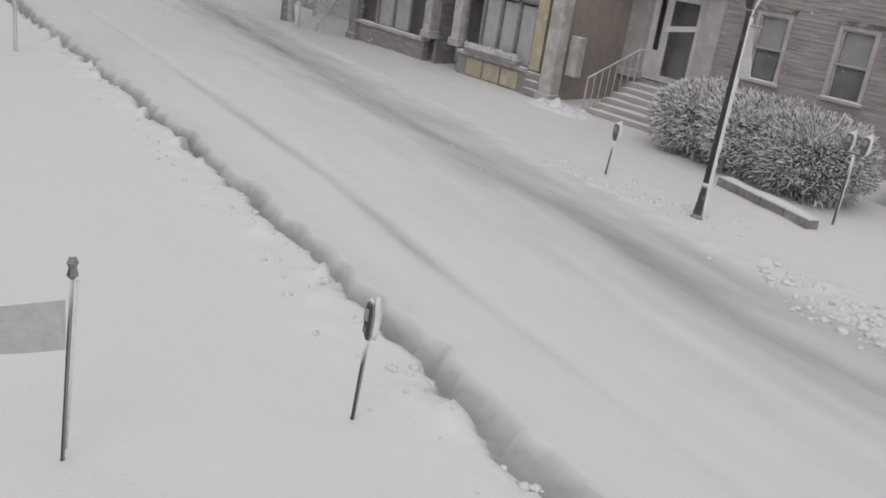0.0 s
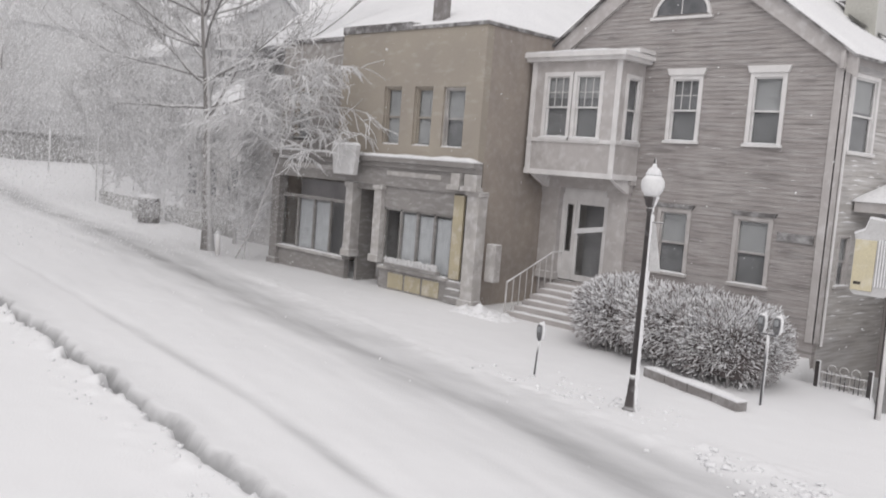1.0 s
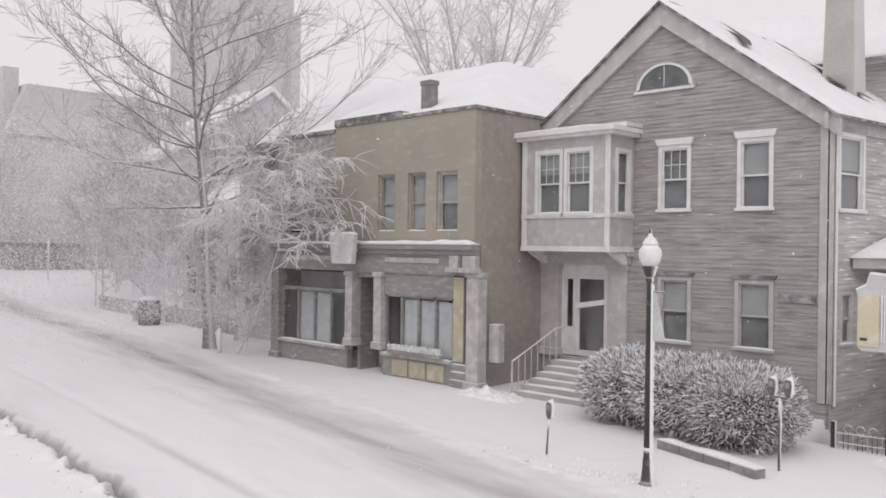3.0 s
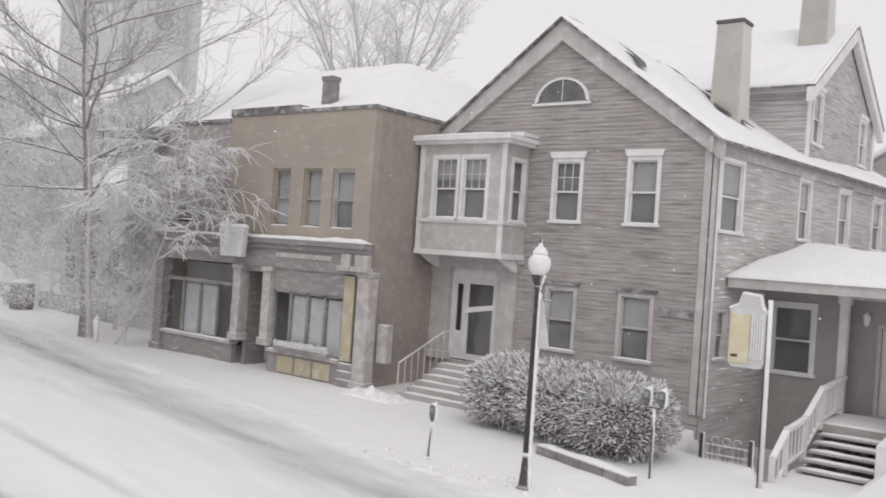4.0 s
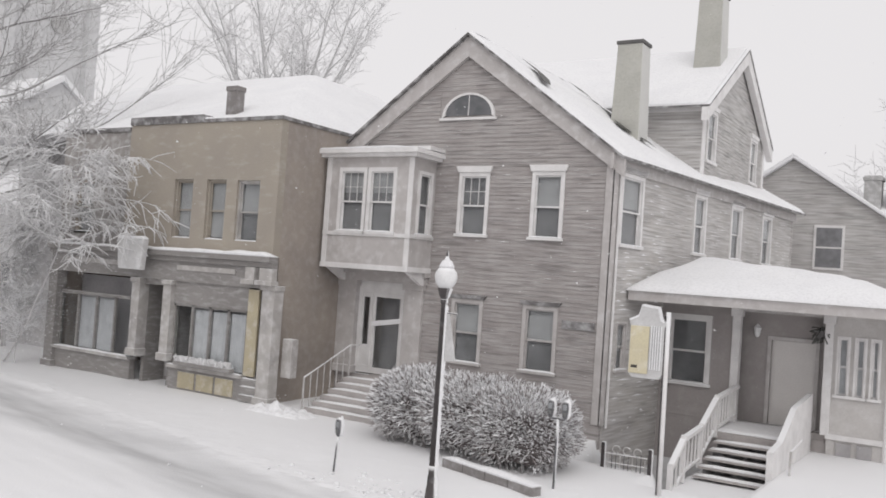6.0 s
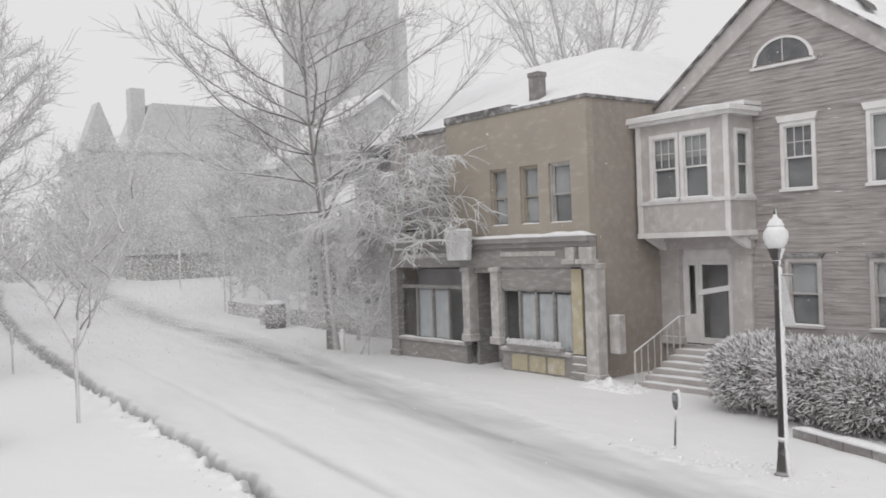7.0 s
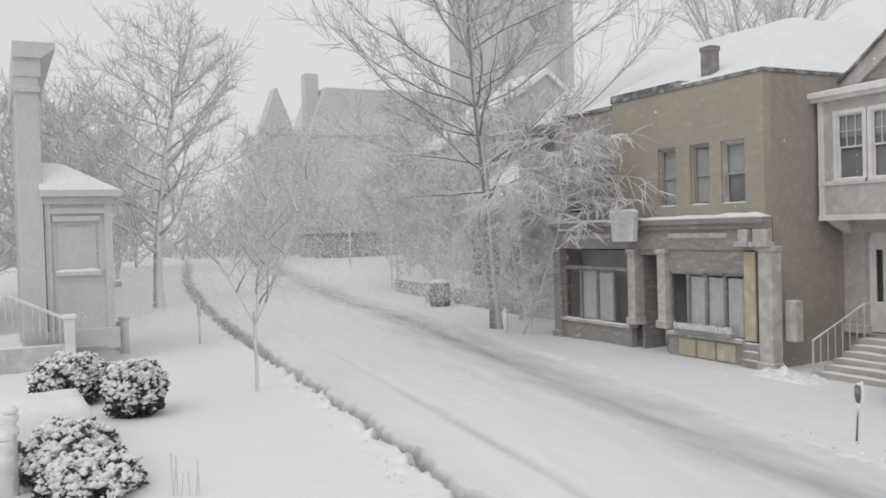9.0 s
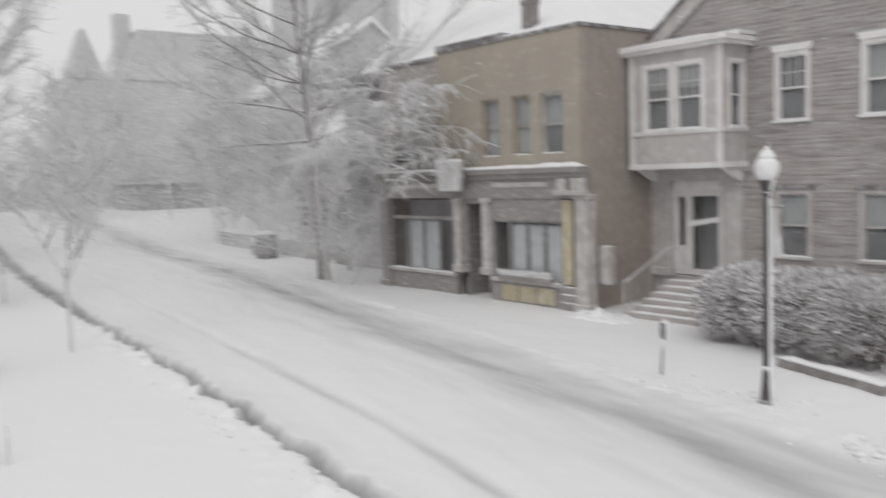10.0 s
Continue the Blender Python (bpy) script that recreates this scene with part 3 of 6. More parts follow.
    # half-round attic window
    arc = [(-14.53 + 0.98 * math.cos(a), 9.48 + 0.80 * math.sin(a)) for a in np.linspace(0, math.pi, 19)]
    inner = [(-14.53 + 0.86 * math.cos(a), 9.55 + 0.66 * math.sin(a)) for a in np.linspace(0, math.pi, 19)]
    bm = bmesh.new()
    vo = [bm.verts.new(front(u, 0.07, v)) for u, v in arc]
    vi = [bm.verts.new(front(u, 0.07, v)) for u, v in inner]
    wo = [bm.verts.new(front(u, 0.0, v)) for u, v in arc]
    wi = [bm.verts.new(front(u, 0.01, v)) for u, v in inner]
    for i in range(18):
        bm.faces.new((vo[i], vo[i + 1], vi[i + 1], vi[i]))
        bm.faces.new((vo[i], wo[i], wo[i + 1], vo[i + 1]))
        bm.faces.new((vi[i], vi[i + 1], wi[i + 1], wi[i]))
    bx(bm, -15.58, -13.48, 0.0, 0.10, 9.40, 9.48, front)
    lun = part("attic_window", bm, TRIM, house, "half-round attic window with white surround")
    bm = bmesh.new()
    prism(bm, [(u, v) for u, v in inner], 0.008, 0.03, front)
    part("pane", bm, mat("attic_pane", (0.10, 0.105, 0.11), 0.12, (0.16, 0.16, 0.17), 3.0, 40, 0.05), lun)
    bm = bmesh.new()
    for a in (90,):
        c, s = math.cos(radians(a)), math.sin(radians(a))
        tube(bm, [front(-14.53, 0.035, 9.55), front(-14.53 + 0.86 * c, 0.035, 9.55 + 0.66 * s)], 0.015, 4)
    part("glazing_bars", bm, TRIM, lun)

    block("wall_vent", (-10.82, -9.80, 0.0, 0.05, 3.10, 3.34), SHINGLE, house, "dark band beside the window", T=front)

    # oriel bay over the entrance
    b0, b1, out = -19.05, -15.6, 1.30
    bay = thing("oriel_bay", front(-17.75, 0.4, 4.45), "", "")
    bay.parent = house
    bay.matrix_parent_inverse = house.matrix_world.inverted()
    bay["label"] = "boxed oriel window projecting over the entrance"
    bm = bmesh.new()
    wall_cells(bm, b0, b1, 4.45, 8.05, [(-18.52, -16.20, 5.64, 7.72)], out - 0.12, out, front)
    part("bay_front", bm, TRIM_WARM, bay)
    bm = bmesh.new()
    bx(bm, b0, b0 + 0.12, 0.0, out - 0.12, 4.45, 8.05, front)
    part("bay_cheek", bm, TRIM_WARM, bay)
    bm = bmesh.new()
    wall_cells(bm, -out + 0.12, 0.0, 4.45, 8.05, [(-1.02, -0.20, 5.64, 7.66)], 0, 0.12, lambda u, n, v: (b1 - 0.12 + n, FRONT_Y + u, v))
    part("bay_cheek", bm, TRIM_WARM, bay)
    bm = bmesh.new()
    bx(bm, b0 + 0.12, b1 - 0.12, 0.0, out - 0.12, 4.45, 4.6, front)
    part("bay_floor", bm, TRIM_WARM, bay)
    bm = bmesh.new()
    for u in (b0, b1 - 0.14):
        bx(bm, u - 0.02, u + 0.16, out, out + 0.04, 4.45, 8.05, front)
    bx(bm, b0 - 0.04, b1 + 0.04, out, out + 0.06, 4.43, 4.60, front)
    bx(bm, b0 - 0.02, b1 + 0.02, out, out + 0.06, 5.50, 5.62, front)
    bx(bm, b1, b1 + 0.05, 0.0, out + 0.05, 4.43, 4.60, front)
    bx(bm, b1, b1 + 0.05, 0.0, out + 0.05, 5.50, 5.62, front)
    part("bay_trim", bm, TRIM, bay)
    bm = bmesh.new()
    bx(bm, b0 - 0.22, b1 + 0.22, 0.0, out + 0.22, 8.05, 8.16, front)
    bx(bm, b0 - 0.32, b1 + 0.32, 0.0, out + 0.34, 8.16, 8.30, front)
    bx(bm, -16.0, -15.3, 0.0, 0.9, 8.31, 8.46, front)
    part("bay_cornice", bm, TRIM, bay)
    snow_slab("bay_roof_snow", b0 - 0.30, b1 + 0.30, 0.0, out + 0.30, 8.302, 0.15, bay, front, 2)
    bm = bmesh.new()
    bx(bm, b0 + 0.2, b1 - 0.2, -0.5, -0.45, 4.6, 8.1, front)
    part("bay_room", bm, DARK, bay)
    for q in ((-18.52, -17.38), (-17.34, -16.20)):
        sash_window(house, lambda u, n, v: front(u, out + n, v), q[0], q[1], 5.64, 7.72, case=0.13, crown=0, muntin=True, shade=0.35)
    sash_window(house, lambda u, n, v: (b1 + n, FRONT_Y + u, v), -1.02, -0.20, 5.64, 7.66, case=0.11, crown=0, shade=0.0)

    # entrance: recess, pilasters, door with its white bar, side light
    bm = bmesh.new()
    bx(bm, -19.15, -15.85, -1.0, -0.9, 0.9, 4.2, front)
    bx(bm, -19.25, -19.15, -1.0, -0.2, 0.9, 4.2, front)
    bx(bm, -15.85, -15.75, -1.0, -0.2, 0.9, 4.2, front)
    bx(bm, -19.15, -15.85, -0.9, -0.2, 4.2, 4.3, front)
    part("entrance_recess", bm, TRIM_WARM, house)
    for u0, u1 in ((-19.25, -18.45), (-16.45, -15.75)):
        bm = bmesh.new()
        bx(bm, u0, u1, -0.12, 0.12, 0.9, 4.05, front)
        bx(bm, u0 - 0.05, u1 + 0.05, -0.12, 0.17, 0.9, 1.15, front)
        bx(bm, u0 - 0.05, u1 + 0.05, -0.12, 0.17, 3.85, 4.05, front)
        part("pilaster", bm, TRIM_WARM, house, "tall panelled entrance pilaster", 0.01)
    bm = bmesh.new()
    bx(bm, -19.35, -15.65, 0.0, 0.22, 4.05, 4.43, front)
    bx(bm, -19.45, -15.55, 0.0, 0.32, 4.30, 4.42, front)
    part("entablature", bm, TRIM_WARM, house)
    for u in (-19.0, -15.8):
        bm = bmesh.new()
        prism(bm, ((0.22, 4.43), (1.15, 4.43), (0.80, 4.24), (0.30, 4.02), (0.22, 4.02)), u, u + 0.14, lambda n, u_, v: front(u_, n, v))
        part("bracket", bm, TRIM, house)
    door = thing("front_door", front(-17.2, -0.3, 0.95), "", "")
    door.parent = house
    door.matrix_parent_inverse = house.matrix_world.inverted()
    d0, d1, back = -17.86, -16.62, -0.12
    bm = bmesh.new()
    for q in ((d0, d0 + 0.13, 0.95, 3.65), (d1 - 0.13, d1, 0.95, 3.65), (d0 + 0.13, d1 - 0.13, 0.95, 1.15), (d0 + 0.13, d1 - 0.13, 3.52, 3.65)):
        bx(bm, q[0], q[1], back - 0.05, back, q[2], q[3], front)
    part("door_frame", bm, TRIM, door)
    bm = bmesh.new()
    for q in ((-18.45, -18.322, 0.95, 4.05), (-17.928, d0 - 0.002, 0.95, 3.652), (d1 + 0.002, -16.45, 0.95, 3.652), (-18.318, -16.45, 3.655, 4.05), (-18.318, -17.93, 0.95, 1.198)):
        bx(bm, q[0], q[1], back - 0.06, back + 0.02, q[2], q[3], front)
    part("door_surround", bm, TRIM, door, "wide white door surround")
    bm = bmesh.new()
    prism(bm, ((d0 + 0.02, 2.52), (d1 + 0.10, 2.74), (d1 + 0.10, 2.90), (d0 + 0.02, 2.70)), back, back + 0.07, front)
    part("push_bar", bm, SNOW, door, "slanting white bar across the door")
    bm = bmesh.new()
    bx(bm, d1 - 0.02, d1 + 0.2, back, back + 0.10, 1.0, 3.15, front)
    part("open_storm_door_edge", bm, TRIM, door, "edge of a snow-plastered storm door standing ajar")
    p = block("pane", (d0 + 0.13, d1 - 0.13, back - 0.035, back - 0.025, 1.15, 3.52), GLASS, door, T=front)
    p.visible_shadow = False
    block("hall_behind", (d0, d1, back - 0.6, back - 0.58, 0.95, 3.65), DARK, door, T=front)
    bm = bmesh.new()
    for q in ((-18.32, -18.24, 1.2, 3.65), (-18.0, -17.93, 1.2, 3.65), (-18.24, -18.0, 1.2, 1.9), (-18.24, -18.0, 3.5, 3.65)):
        bx(bm, q[0], q[1], back - 0.05, back, q[2], q[3], front)
    sl = part("side_light", bm, TRIM, door)
    p = block("pane", (-18.24, -18.0, back - 0.035, back - 0.025, 1.9, 3.5), GLASS, sl, T=front)
    p.visible_shadow = False

    # chimneys, each tapering a little
    def chimney(x0, x1, y0, y1, z0, z1):
        bm = bmesh.new()
        t = 0.10
        low = [(x0, y0), (x1, y0), (x1, y1), (x0, y1)]
        top = [(x0 + t, y0 + t), (x1 - t, y0 + t), (x1 - t, y1 - t), (x0 + t, y1 - t)]
        a = [bm.verts.new((x, y, z0)) for x, y in low]
        b = [bm.verts.new((x, y, z1)) for x, y in top]
        bm.faces.new(a), bm.faces.new(b)
        for i in range(4):
            bm.faces.new((a[i], a[(i + 1) % 4], b[(i + 1) % 4], b[i]))
        ch = part("chimney", bm, CHIM, house, "tall pale rendered chimney with a dark cap", 0.03)
        block("cap", (x0 + 0.06, x1 - 0.06, y0 + 0.06, y1 - 0.06, z1, z1 + 0.12), CHIM_CAP, ch, bevel=0.02)

    chimney(-11.44, -10.36, 28.1, 29.1, 8.5, 12.67)
    chimney(-10.3, -9.2, 33.2, 34.3, 11.5, 15.75)

    # cross gable with its own roof, rising over the flank
    g0, g1, gx, ge, gp = 30.5, 39.7, -8.95, 11.15, 13.95
    gm = (g0 + g1) / 2

    def gable(u, n, v):
        return (gx + n, u, v)

    wins = [(31.0, 32.2, 9.1, 10.95), (37.3, 38.5, 9.1, 10.95)]
    bm = bmesh.new()
    wall_cells(bm, g0, g1, 8.0, ge, wins, -0.2, 0.0, gable)
    prism(bm, ((g0, ge), (g1, ge), (gm, gp)), -0.2, 0.0, gable)
    bx(bm, -19.0, gx - 0.2, g0, g0 + 0.2, 8.2, ge)
    bx(bm, -19.0, gx - 0.2, g1 - 0.2, g1, 8.2, ge)
    bx(bm, -19.2, -19.0, g0, g1, 8.2, ge)
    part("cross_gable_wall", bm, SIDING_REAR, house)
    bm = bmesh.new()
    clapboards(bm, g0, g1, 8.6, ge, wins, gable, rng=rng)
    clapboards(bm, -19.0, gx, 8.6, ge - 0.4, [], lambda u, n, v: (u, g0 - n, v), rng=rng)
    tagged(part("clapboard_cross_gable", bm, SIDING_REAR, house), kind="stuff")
    bm = bmesh.new()
    bx(bm, g1 - 0.25, g1 + 0.03, 0.0, 0.06, 8.4, ge, gable)
    part("cross_gable_trim", bm, TRIM, house)
    bm = bmesh.new()
    bx(bm, g0 - 0.03, g0 + 0.25, 0.0, 0.06, 8.4, ge, gable)
    part("cross_gable_trim", bm, TRIM, house)
    bm = bmesh.new()
    bx(bm, -19.0, gx, g0 - 0.09, g0 - 0.001, ge - 0.42, ge - 0.02)
    part("cross_gable_trim", bm, TRIM, house)
    for q in wins:
        sash_window(house, gable, *q, crown=0.16, shade=0.3)
    for a, b in ((g0 - 0.45, gm), (g1 + 0.45, gm)):
        za = gp - (gp - ge) * abs(a - gm) / (gm - g0)
        bm = bmesh.new()
        prism(bm, ((a, za), (b, gp + 0.1), (b, gp + 0.03), (a, za - 0.07)), -10.2, 0.33, gable)
        part("cross_gable_roof", bm, SHINGLE, house)
        bm = bmesh.new()
        prism(bm, ((a, za - 0.075), (b, gp + 0.025), (b, gp - 0.50), (a, za - 0.55)), 0.06, 0.30, gable)
        part("cross_gable_rake", bm, TRIM, house)
        bm = bmesh.new()
        prism(bm, ((a, za + 0.005), (b, gp + 0.105), (b, gp + 0.20), (a + 0.02 * (1 if a < b else -1), za + 0.10)), -10.2, 0.20, gable)
        part("cross_gable_snow", bm, SNOW, house, "", 0.04)
    return house


build_grey_house()


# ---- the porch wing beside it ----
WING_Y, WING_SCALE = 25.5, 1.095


def wing(u, n, v):
    return (u, WING_Y - n, v)


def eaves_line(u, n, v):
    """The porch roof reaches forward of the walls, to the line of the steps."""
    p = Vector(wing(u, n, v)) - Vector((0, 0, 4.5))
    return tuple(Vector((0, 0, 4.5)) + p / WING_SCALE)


def build_wing():
    w = thing("porch_wing", (-5.8, 25.5, 0), "single-storey porch wing with snowy hipped roof and stairs", "porch")
    win = (-8.15, -6.85, 1.83, 3.80)
    door = (-5.32, -4.15, 0.9, 3.30)
    lights = [(-3.55, -3.22, 2.0, 3.55), (-3.12, -2.82, 2.0, 3.55), (-2.74, -2.48, 2.0, 3.55)]
    bm = bmesh.new()
    wall_cells(bm, -9.32, -6.2, -1.15, 4.2, [win], -0.2, 0.0, wing)
    part("front_wall", bm, WING_SIDING, w)
    bm = bmesh.new()
    clapboards(bm, -9.32, -6.25, 0.9, 4.15, [win], wing, rng=random.Random(8))
    tagged(part("clapboard", bm, WING_SIDING, w), kind="stuff")
    bm = bmesh.new()
    wall_cells(bm, -6.2, -3.7, 0.9, 4.2, [door], -0.75, -0.55, wing)
    part("porch_back_wall", bm, WING_SIDING, w)
    bm = bmesh.new()
    wall_cells(bm, -3.7, -2.35, 0, 4.2, lights, -0.15, 0.0, wing)
    bx(bm, -2.5, -2.35, -9, -0.15, 0, 4.2, wing)
    bx(bm, -9.3, -2.5, -9, -8.8, 0, 4.2, wing)
    part("sunroom_wall", bm, CREAM, w, "cream-painted sunroom wall with narrow windows")
    for q in lights:
        sash_window(w, wing, *q, case=0.05, crown=0, shade=0.97, sill_snow=False, shade_mat=CURTAIN)
    for y in (27.0, 28.1, 29.2, 30.3):
        sash_window(w, lambda u, n, v: (-2.35 + n, u, v), y, y + 0.85, 2.0, 3.6, case=0.07, crown=0, shade=0.95, shade_mat=CURTAIN)
    sash_window(w, wing, *win, case=0.14, crown=0.0, shade=0.0)
    # dark basement lights and skirting under the sunroom
    for u in (-3.45, -2.95):
        block("basement_light", (u, u + 0.36, 0.0, 0.05, 0.15, 0.75), DARK, w, "dark basement opening", T=wing)
    block("skirting", (-3.72, -2.33, 0.0, 0.07, 0.82, 0.95), TRIM, w, T=wing)
    for u in (-6.28, -3.86):
        bm = bmesh.new()
        bx(bm, u, u + 0.22, -0.2, 0.06, 0.9, 4.05, wing)
        bx(bm, u - 0.05, u + 0.27, -0.2, 0.10, 3.85, 4.08, wing)
        part("porch_post", bm, TRIM, w, "square white porch post", 0.01)
    bm = bmesh.new()
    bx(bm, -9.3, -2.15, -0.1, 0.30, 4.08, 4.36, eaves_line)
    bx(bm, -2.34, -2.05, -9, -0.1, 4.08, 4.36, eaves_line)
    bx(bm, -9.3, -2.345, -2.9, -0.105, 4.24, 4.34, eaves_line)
    part("eave", bm, TRIM_WARM, w, "boxed eave")
    bm = bmesh.new()
    bx(bm, -6.2, -3.7, -0.55, 0.0, 4.0, 4.07, wing)
    part("porch_ceiling", bm, TRIM_WARM, w)
    # hipped snow roof
    bm = bmesh.new()
    nu, nv = 44, 24
    rows = []
    for i in range(nu + 1):
        row = []
        for j in range(nv + 1):
            u = -9.42 + 7.40 * i / nu
            n = 0.38 - 9.4 * j / nv
            h = min(0.38 * (0.38 - n), 0.85 * (u + 9.42) + 0.10, 0.42 * (-2.02 - u), 1.22 - 0.10 * (u + 8.0))
            k = 0.07 * noise.noise(Vector((u * 0.9, n * 0.9, 1)))
            rim = min(1.0, 4.0 * min(i / nu, 1 - i / nu, j / nv, 1 - j / nv) * 4)
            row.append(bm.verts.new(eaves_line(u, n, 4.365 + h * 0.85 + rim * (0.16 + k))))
        rows.append(row)
    for i in range(nu):
        for j in range(nv):
            bm.faces.new((rows[i][j], rows[i + 1][j], rows[i + 1][j + 1], rows[i][j + 1]))
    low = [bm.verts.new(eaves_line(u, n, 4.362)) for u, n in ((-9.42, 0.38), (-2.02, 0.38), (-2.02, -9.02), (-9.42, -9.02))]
    bm.faces.new(low)
    bm.faces.new([low[0]] + [r[0] for r in rows] + [low[1]])
    bm.faces.new([low[1]] + rows[-1] + [low[2]])
    bm.faces.new([low[3]] + rows[0][::-1] + [low[0]])
    part("roof_snow", bm, SNOW, w, "thick snow over a low hipped porch roof", smooth=True)
    # door, lamp, hanging plant basket
    bm = bmesh.new()
    bx(bm, door[0], door[1], -0.70, -0.62, 0.9, 3.25, wing)
    d = part("porch_door", bm, PORCH_DOOR, w, "plain beige porch door, closed")
    bm = bmesh.new()
    bx(bm, door[0] - 0.1, door[0], -0.60, -0.50, 0.9, 3.36, wing)
    bx(bm, door[1], door[1] + 0.1, -0.60, -0.50, 0.9, 3.36, wing)
    bx(bm, door[0], door[1], -0.60, -0.50, 3.26, 3.36, wing)
    part("door_frame", bm, TRIM_WARM, d)
    bm = bmesh.new()
    lathe(bm, wing(-5.70, -0.42, 3.30), [(0.03, 0), (0.07, 0.05), (0.10, 0.22), (0.11, 0.26), (0.05, 0.34), (0.02, 0.38)], 10)
    part("wall_lantern", bm, GLOBE, w, "small wall lantern beside the door")
    bm = bmesh.new()
    lathe(bm, wing(-3.98, -0.10, 3.40), [(0.05, 0), (0.16, 0.12), (0.20, 0.24)], 10)
    basket = part("hanging_basket", bm, SHINGLE, w, "dark hanging basket with withered plants")
    bm = bmesh.new()
    r = random.Random(3)
    for _ in range(70):
        a, q = r.uniform(0, math.tau), r.uniform(0.05, 0.34)
        p = Vector(wing(-3.98, -0.10, 3.62))
        e = p + Vector((q * math.cos(a), q * math.sin(a), r.uniform(-0.35, 0.14)))
        tube(bm, [p, (p + e) / 2 + Vector((0, 0, 0.06)), e], [0.012, 0.012, 0.02], 3)
    part("dead_foliage", bm, LEAF, basket)
    # deck and two flights of stairs
    bm = bmesh.new()
    bx(bm, -6.2, -3.7, -0.55, -0.16, 0.72, 0.89, wing)
    bx(bm, -6.2, -4.07, -0.16, 2.2, 0.72, 0.89, wing)
    bx(bm, -6.1, -4.09, 0.0, 2.1, 0.0, 0.72, wing)
    bx(bm, -4.4, -3.72, -0.5, -0.12, 0.0, 0.72, wing)
    part("deck", bm, STEP, w)
    snow_slab("deck_snow", -6.15, -4.10, -0.5, 2.1, 0.892, 0.05, w, wing, 5)
    sx0, sx1 = -5.95, -4.15
    for k in range(5):
        y0 = 23.3 - 0.42 * k
        bm = bmesh.new()
        z = 0.72 - 0.15 * k
        bx(bm, sx0, sx1, y0 - 0.46, y0 - 0.002, z - 0.05, z)
        t = part("tread", bm, STEP, w, "", 0.01)
        bm = bmesh.new()
        bx(bm, sx0 + 0.02, sx1 - 0.02, y0 - 0.06, y0 - 0.004, max(-0.15, z - 0.35), z - 0.05)
        part("riser", bm, SHINGLE, w, "dark stair riser")
        snow_slab("tread_snow", sx0 + 0.03, sx1 - 0.03, y0 - 0.42, y0 - 0.16, z + 0.001, 0.06, w, plain, k, nu=10, nn=3)
    # left stair rail with balusters, right boarded parapet
    def rail(x, pts):
        bm = bmesh.new()
        for (ya, za), (yb, zb) in zip(pts, pts[1:]):
            a = [bm.verts.new((x + s * 0.07, y, z + h)) for s in (-1, 1) for y, z in ((ya, za), (yb, zb)) for h in (-0.09, 0.0)]
            for f in ((0, 1, 3, 2), (4, 6, 7, 5), (0, 4, 5, 1), (2, 3, 7, 6), (0, 2, 6, 4), (1, 5, 7, 3)):
                bm.faces.new([a[i] for i in f])
        h = part("handrail", bm, TRIM, w, "white handrail capped with snow")
        bm = bmesh.new()
        for (ya, za), (yb, zb) in zip(pts, pts[1:]):
            a = [bm.verts.new((x + s * 0.03, y, z - 0.85)) for s in (-1, 1) for y, z in ((ya, za), (yb, zb))]
            b = [bm.verts.new((x + s * 0.03, y, z - 0.79)) for s in (-1, 1) for y, z in ((ya, za), (yb, zb))]
            for f in ((a[0], a[1], b[1], b[0]), (a[2], a[3], b[3], b[2]), (b[0], b[1], b[3], b[2]), (a[0], a[1], a[3], a[2])):
                bm.faces.new(f)
        part("bottom_rail", bm, TRIM, w)
        for (ya, za), (yb, zb) in zip(pts, pts[1:]):
            m = max(2, int(abs(ya - yb) / 0.24))
            for i in range(m):
                f = (i + 0.5) / m
                y, z = ya + f * (yb - ya), za + f * (zb - za)
                block("baluster", (x - 0.02, x + 0.02, y - 0.02, y + 0.02, z - 0.82, z - 0.08), TRIM, w)
            block("newel_post", (x - 0.06, x + 0.06, yb - 0.06, yb + 0.06, max(-0.1, zb - 1.05), zb + 0.04), TRIM, w, "", 0.01)
        return h

    left = [(25.4, 1.95), (23.3, 1.80), (22.0, 1.20), (20.6, 1.08), (19.7, 0.55)]
    rail(-6.03, left)
    right = [(25.4, 1.95), (23.2, 1.78), (21.7, 1.12), (20.7, 1.02)]
    for (ya, za), (yb, zb) in zip(right, right[1:]):
        bm = bmesh.new()
        prism(bm, ((ya, 0.0), (yb, 0.0), (yb, zb), (ya, za)), -4.20, -4.06, lambda u, n, v: (n, u, v))
        part("parapet_board", bm, TRIM, w, "boarded stair side plastered with snow")
    bm = bmesh.new()
    tube(bm, [(-3.85, 22.9, 1.05), (-3.85, 21.6, 0.95), (-3.85, 21.5, 0.0)], 0.03, 6)
    part("pipe_rail", bm, RAIL, w)
    bm = bmesh.new()
    tube(bm, [(-2.28, 25.4, 0.1), (-2.28, 25.4, 4.05)], 0.045, 6)
    part("downpipe", bm, TRIM, w)
    # the whole wing is scaled about the eye: further back and larger in proportion
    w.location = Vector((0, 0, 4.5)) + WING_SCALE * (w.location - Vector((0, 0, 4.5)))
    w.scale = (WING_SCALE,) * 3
    return w


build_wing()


# ---- the tan shop building ----
SHOP_Y = 20.5


def shop(u, n, v):
    return (u, SHOP_Y - n, v)


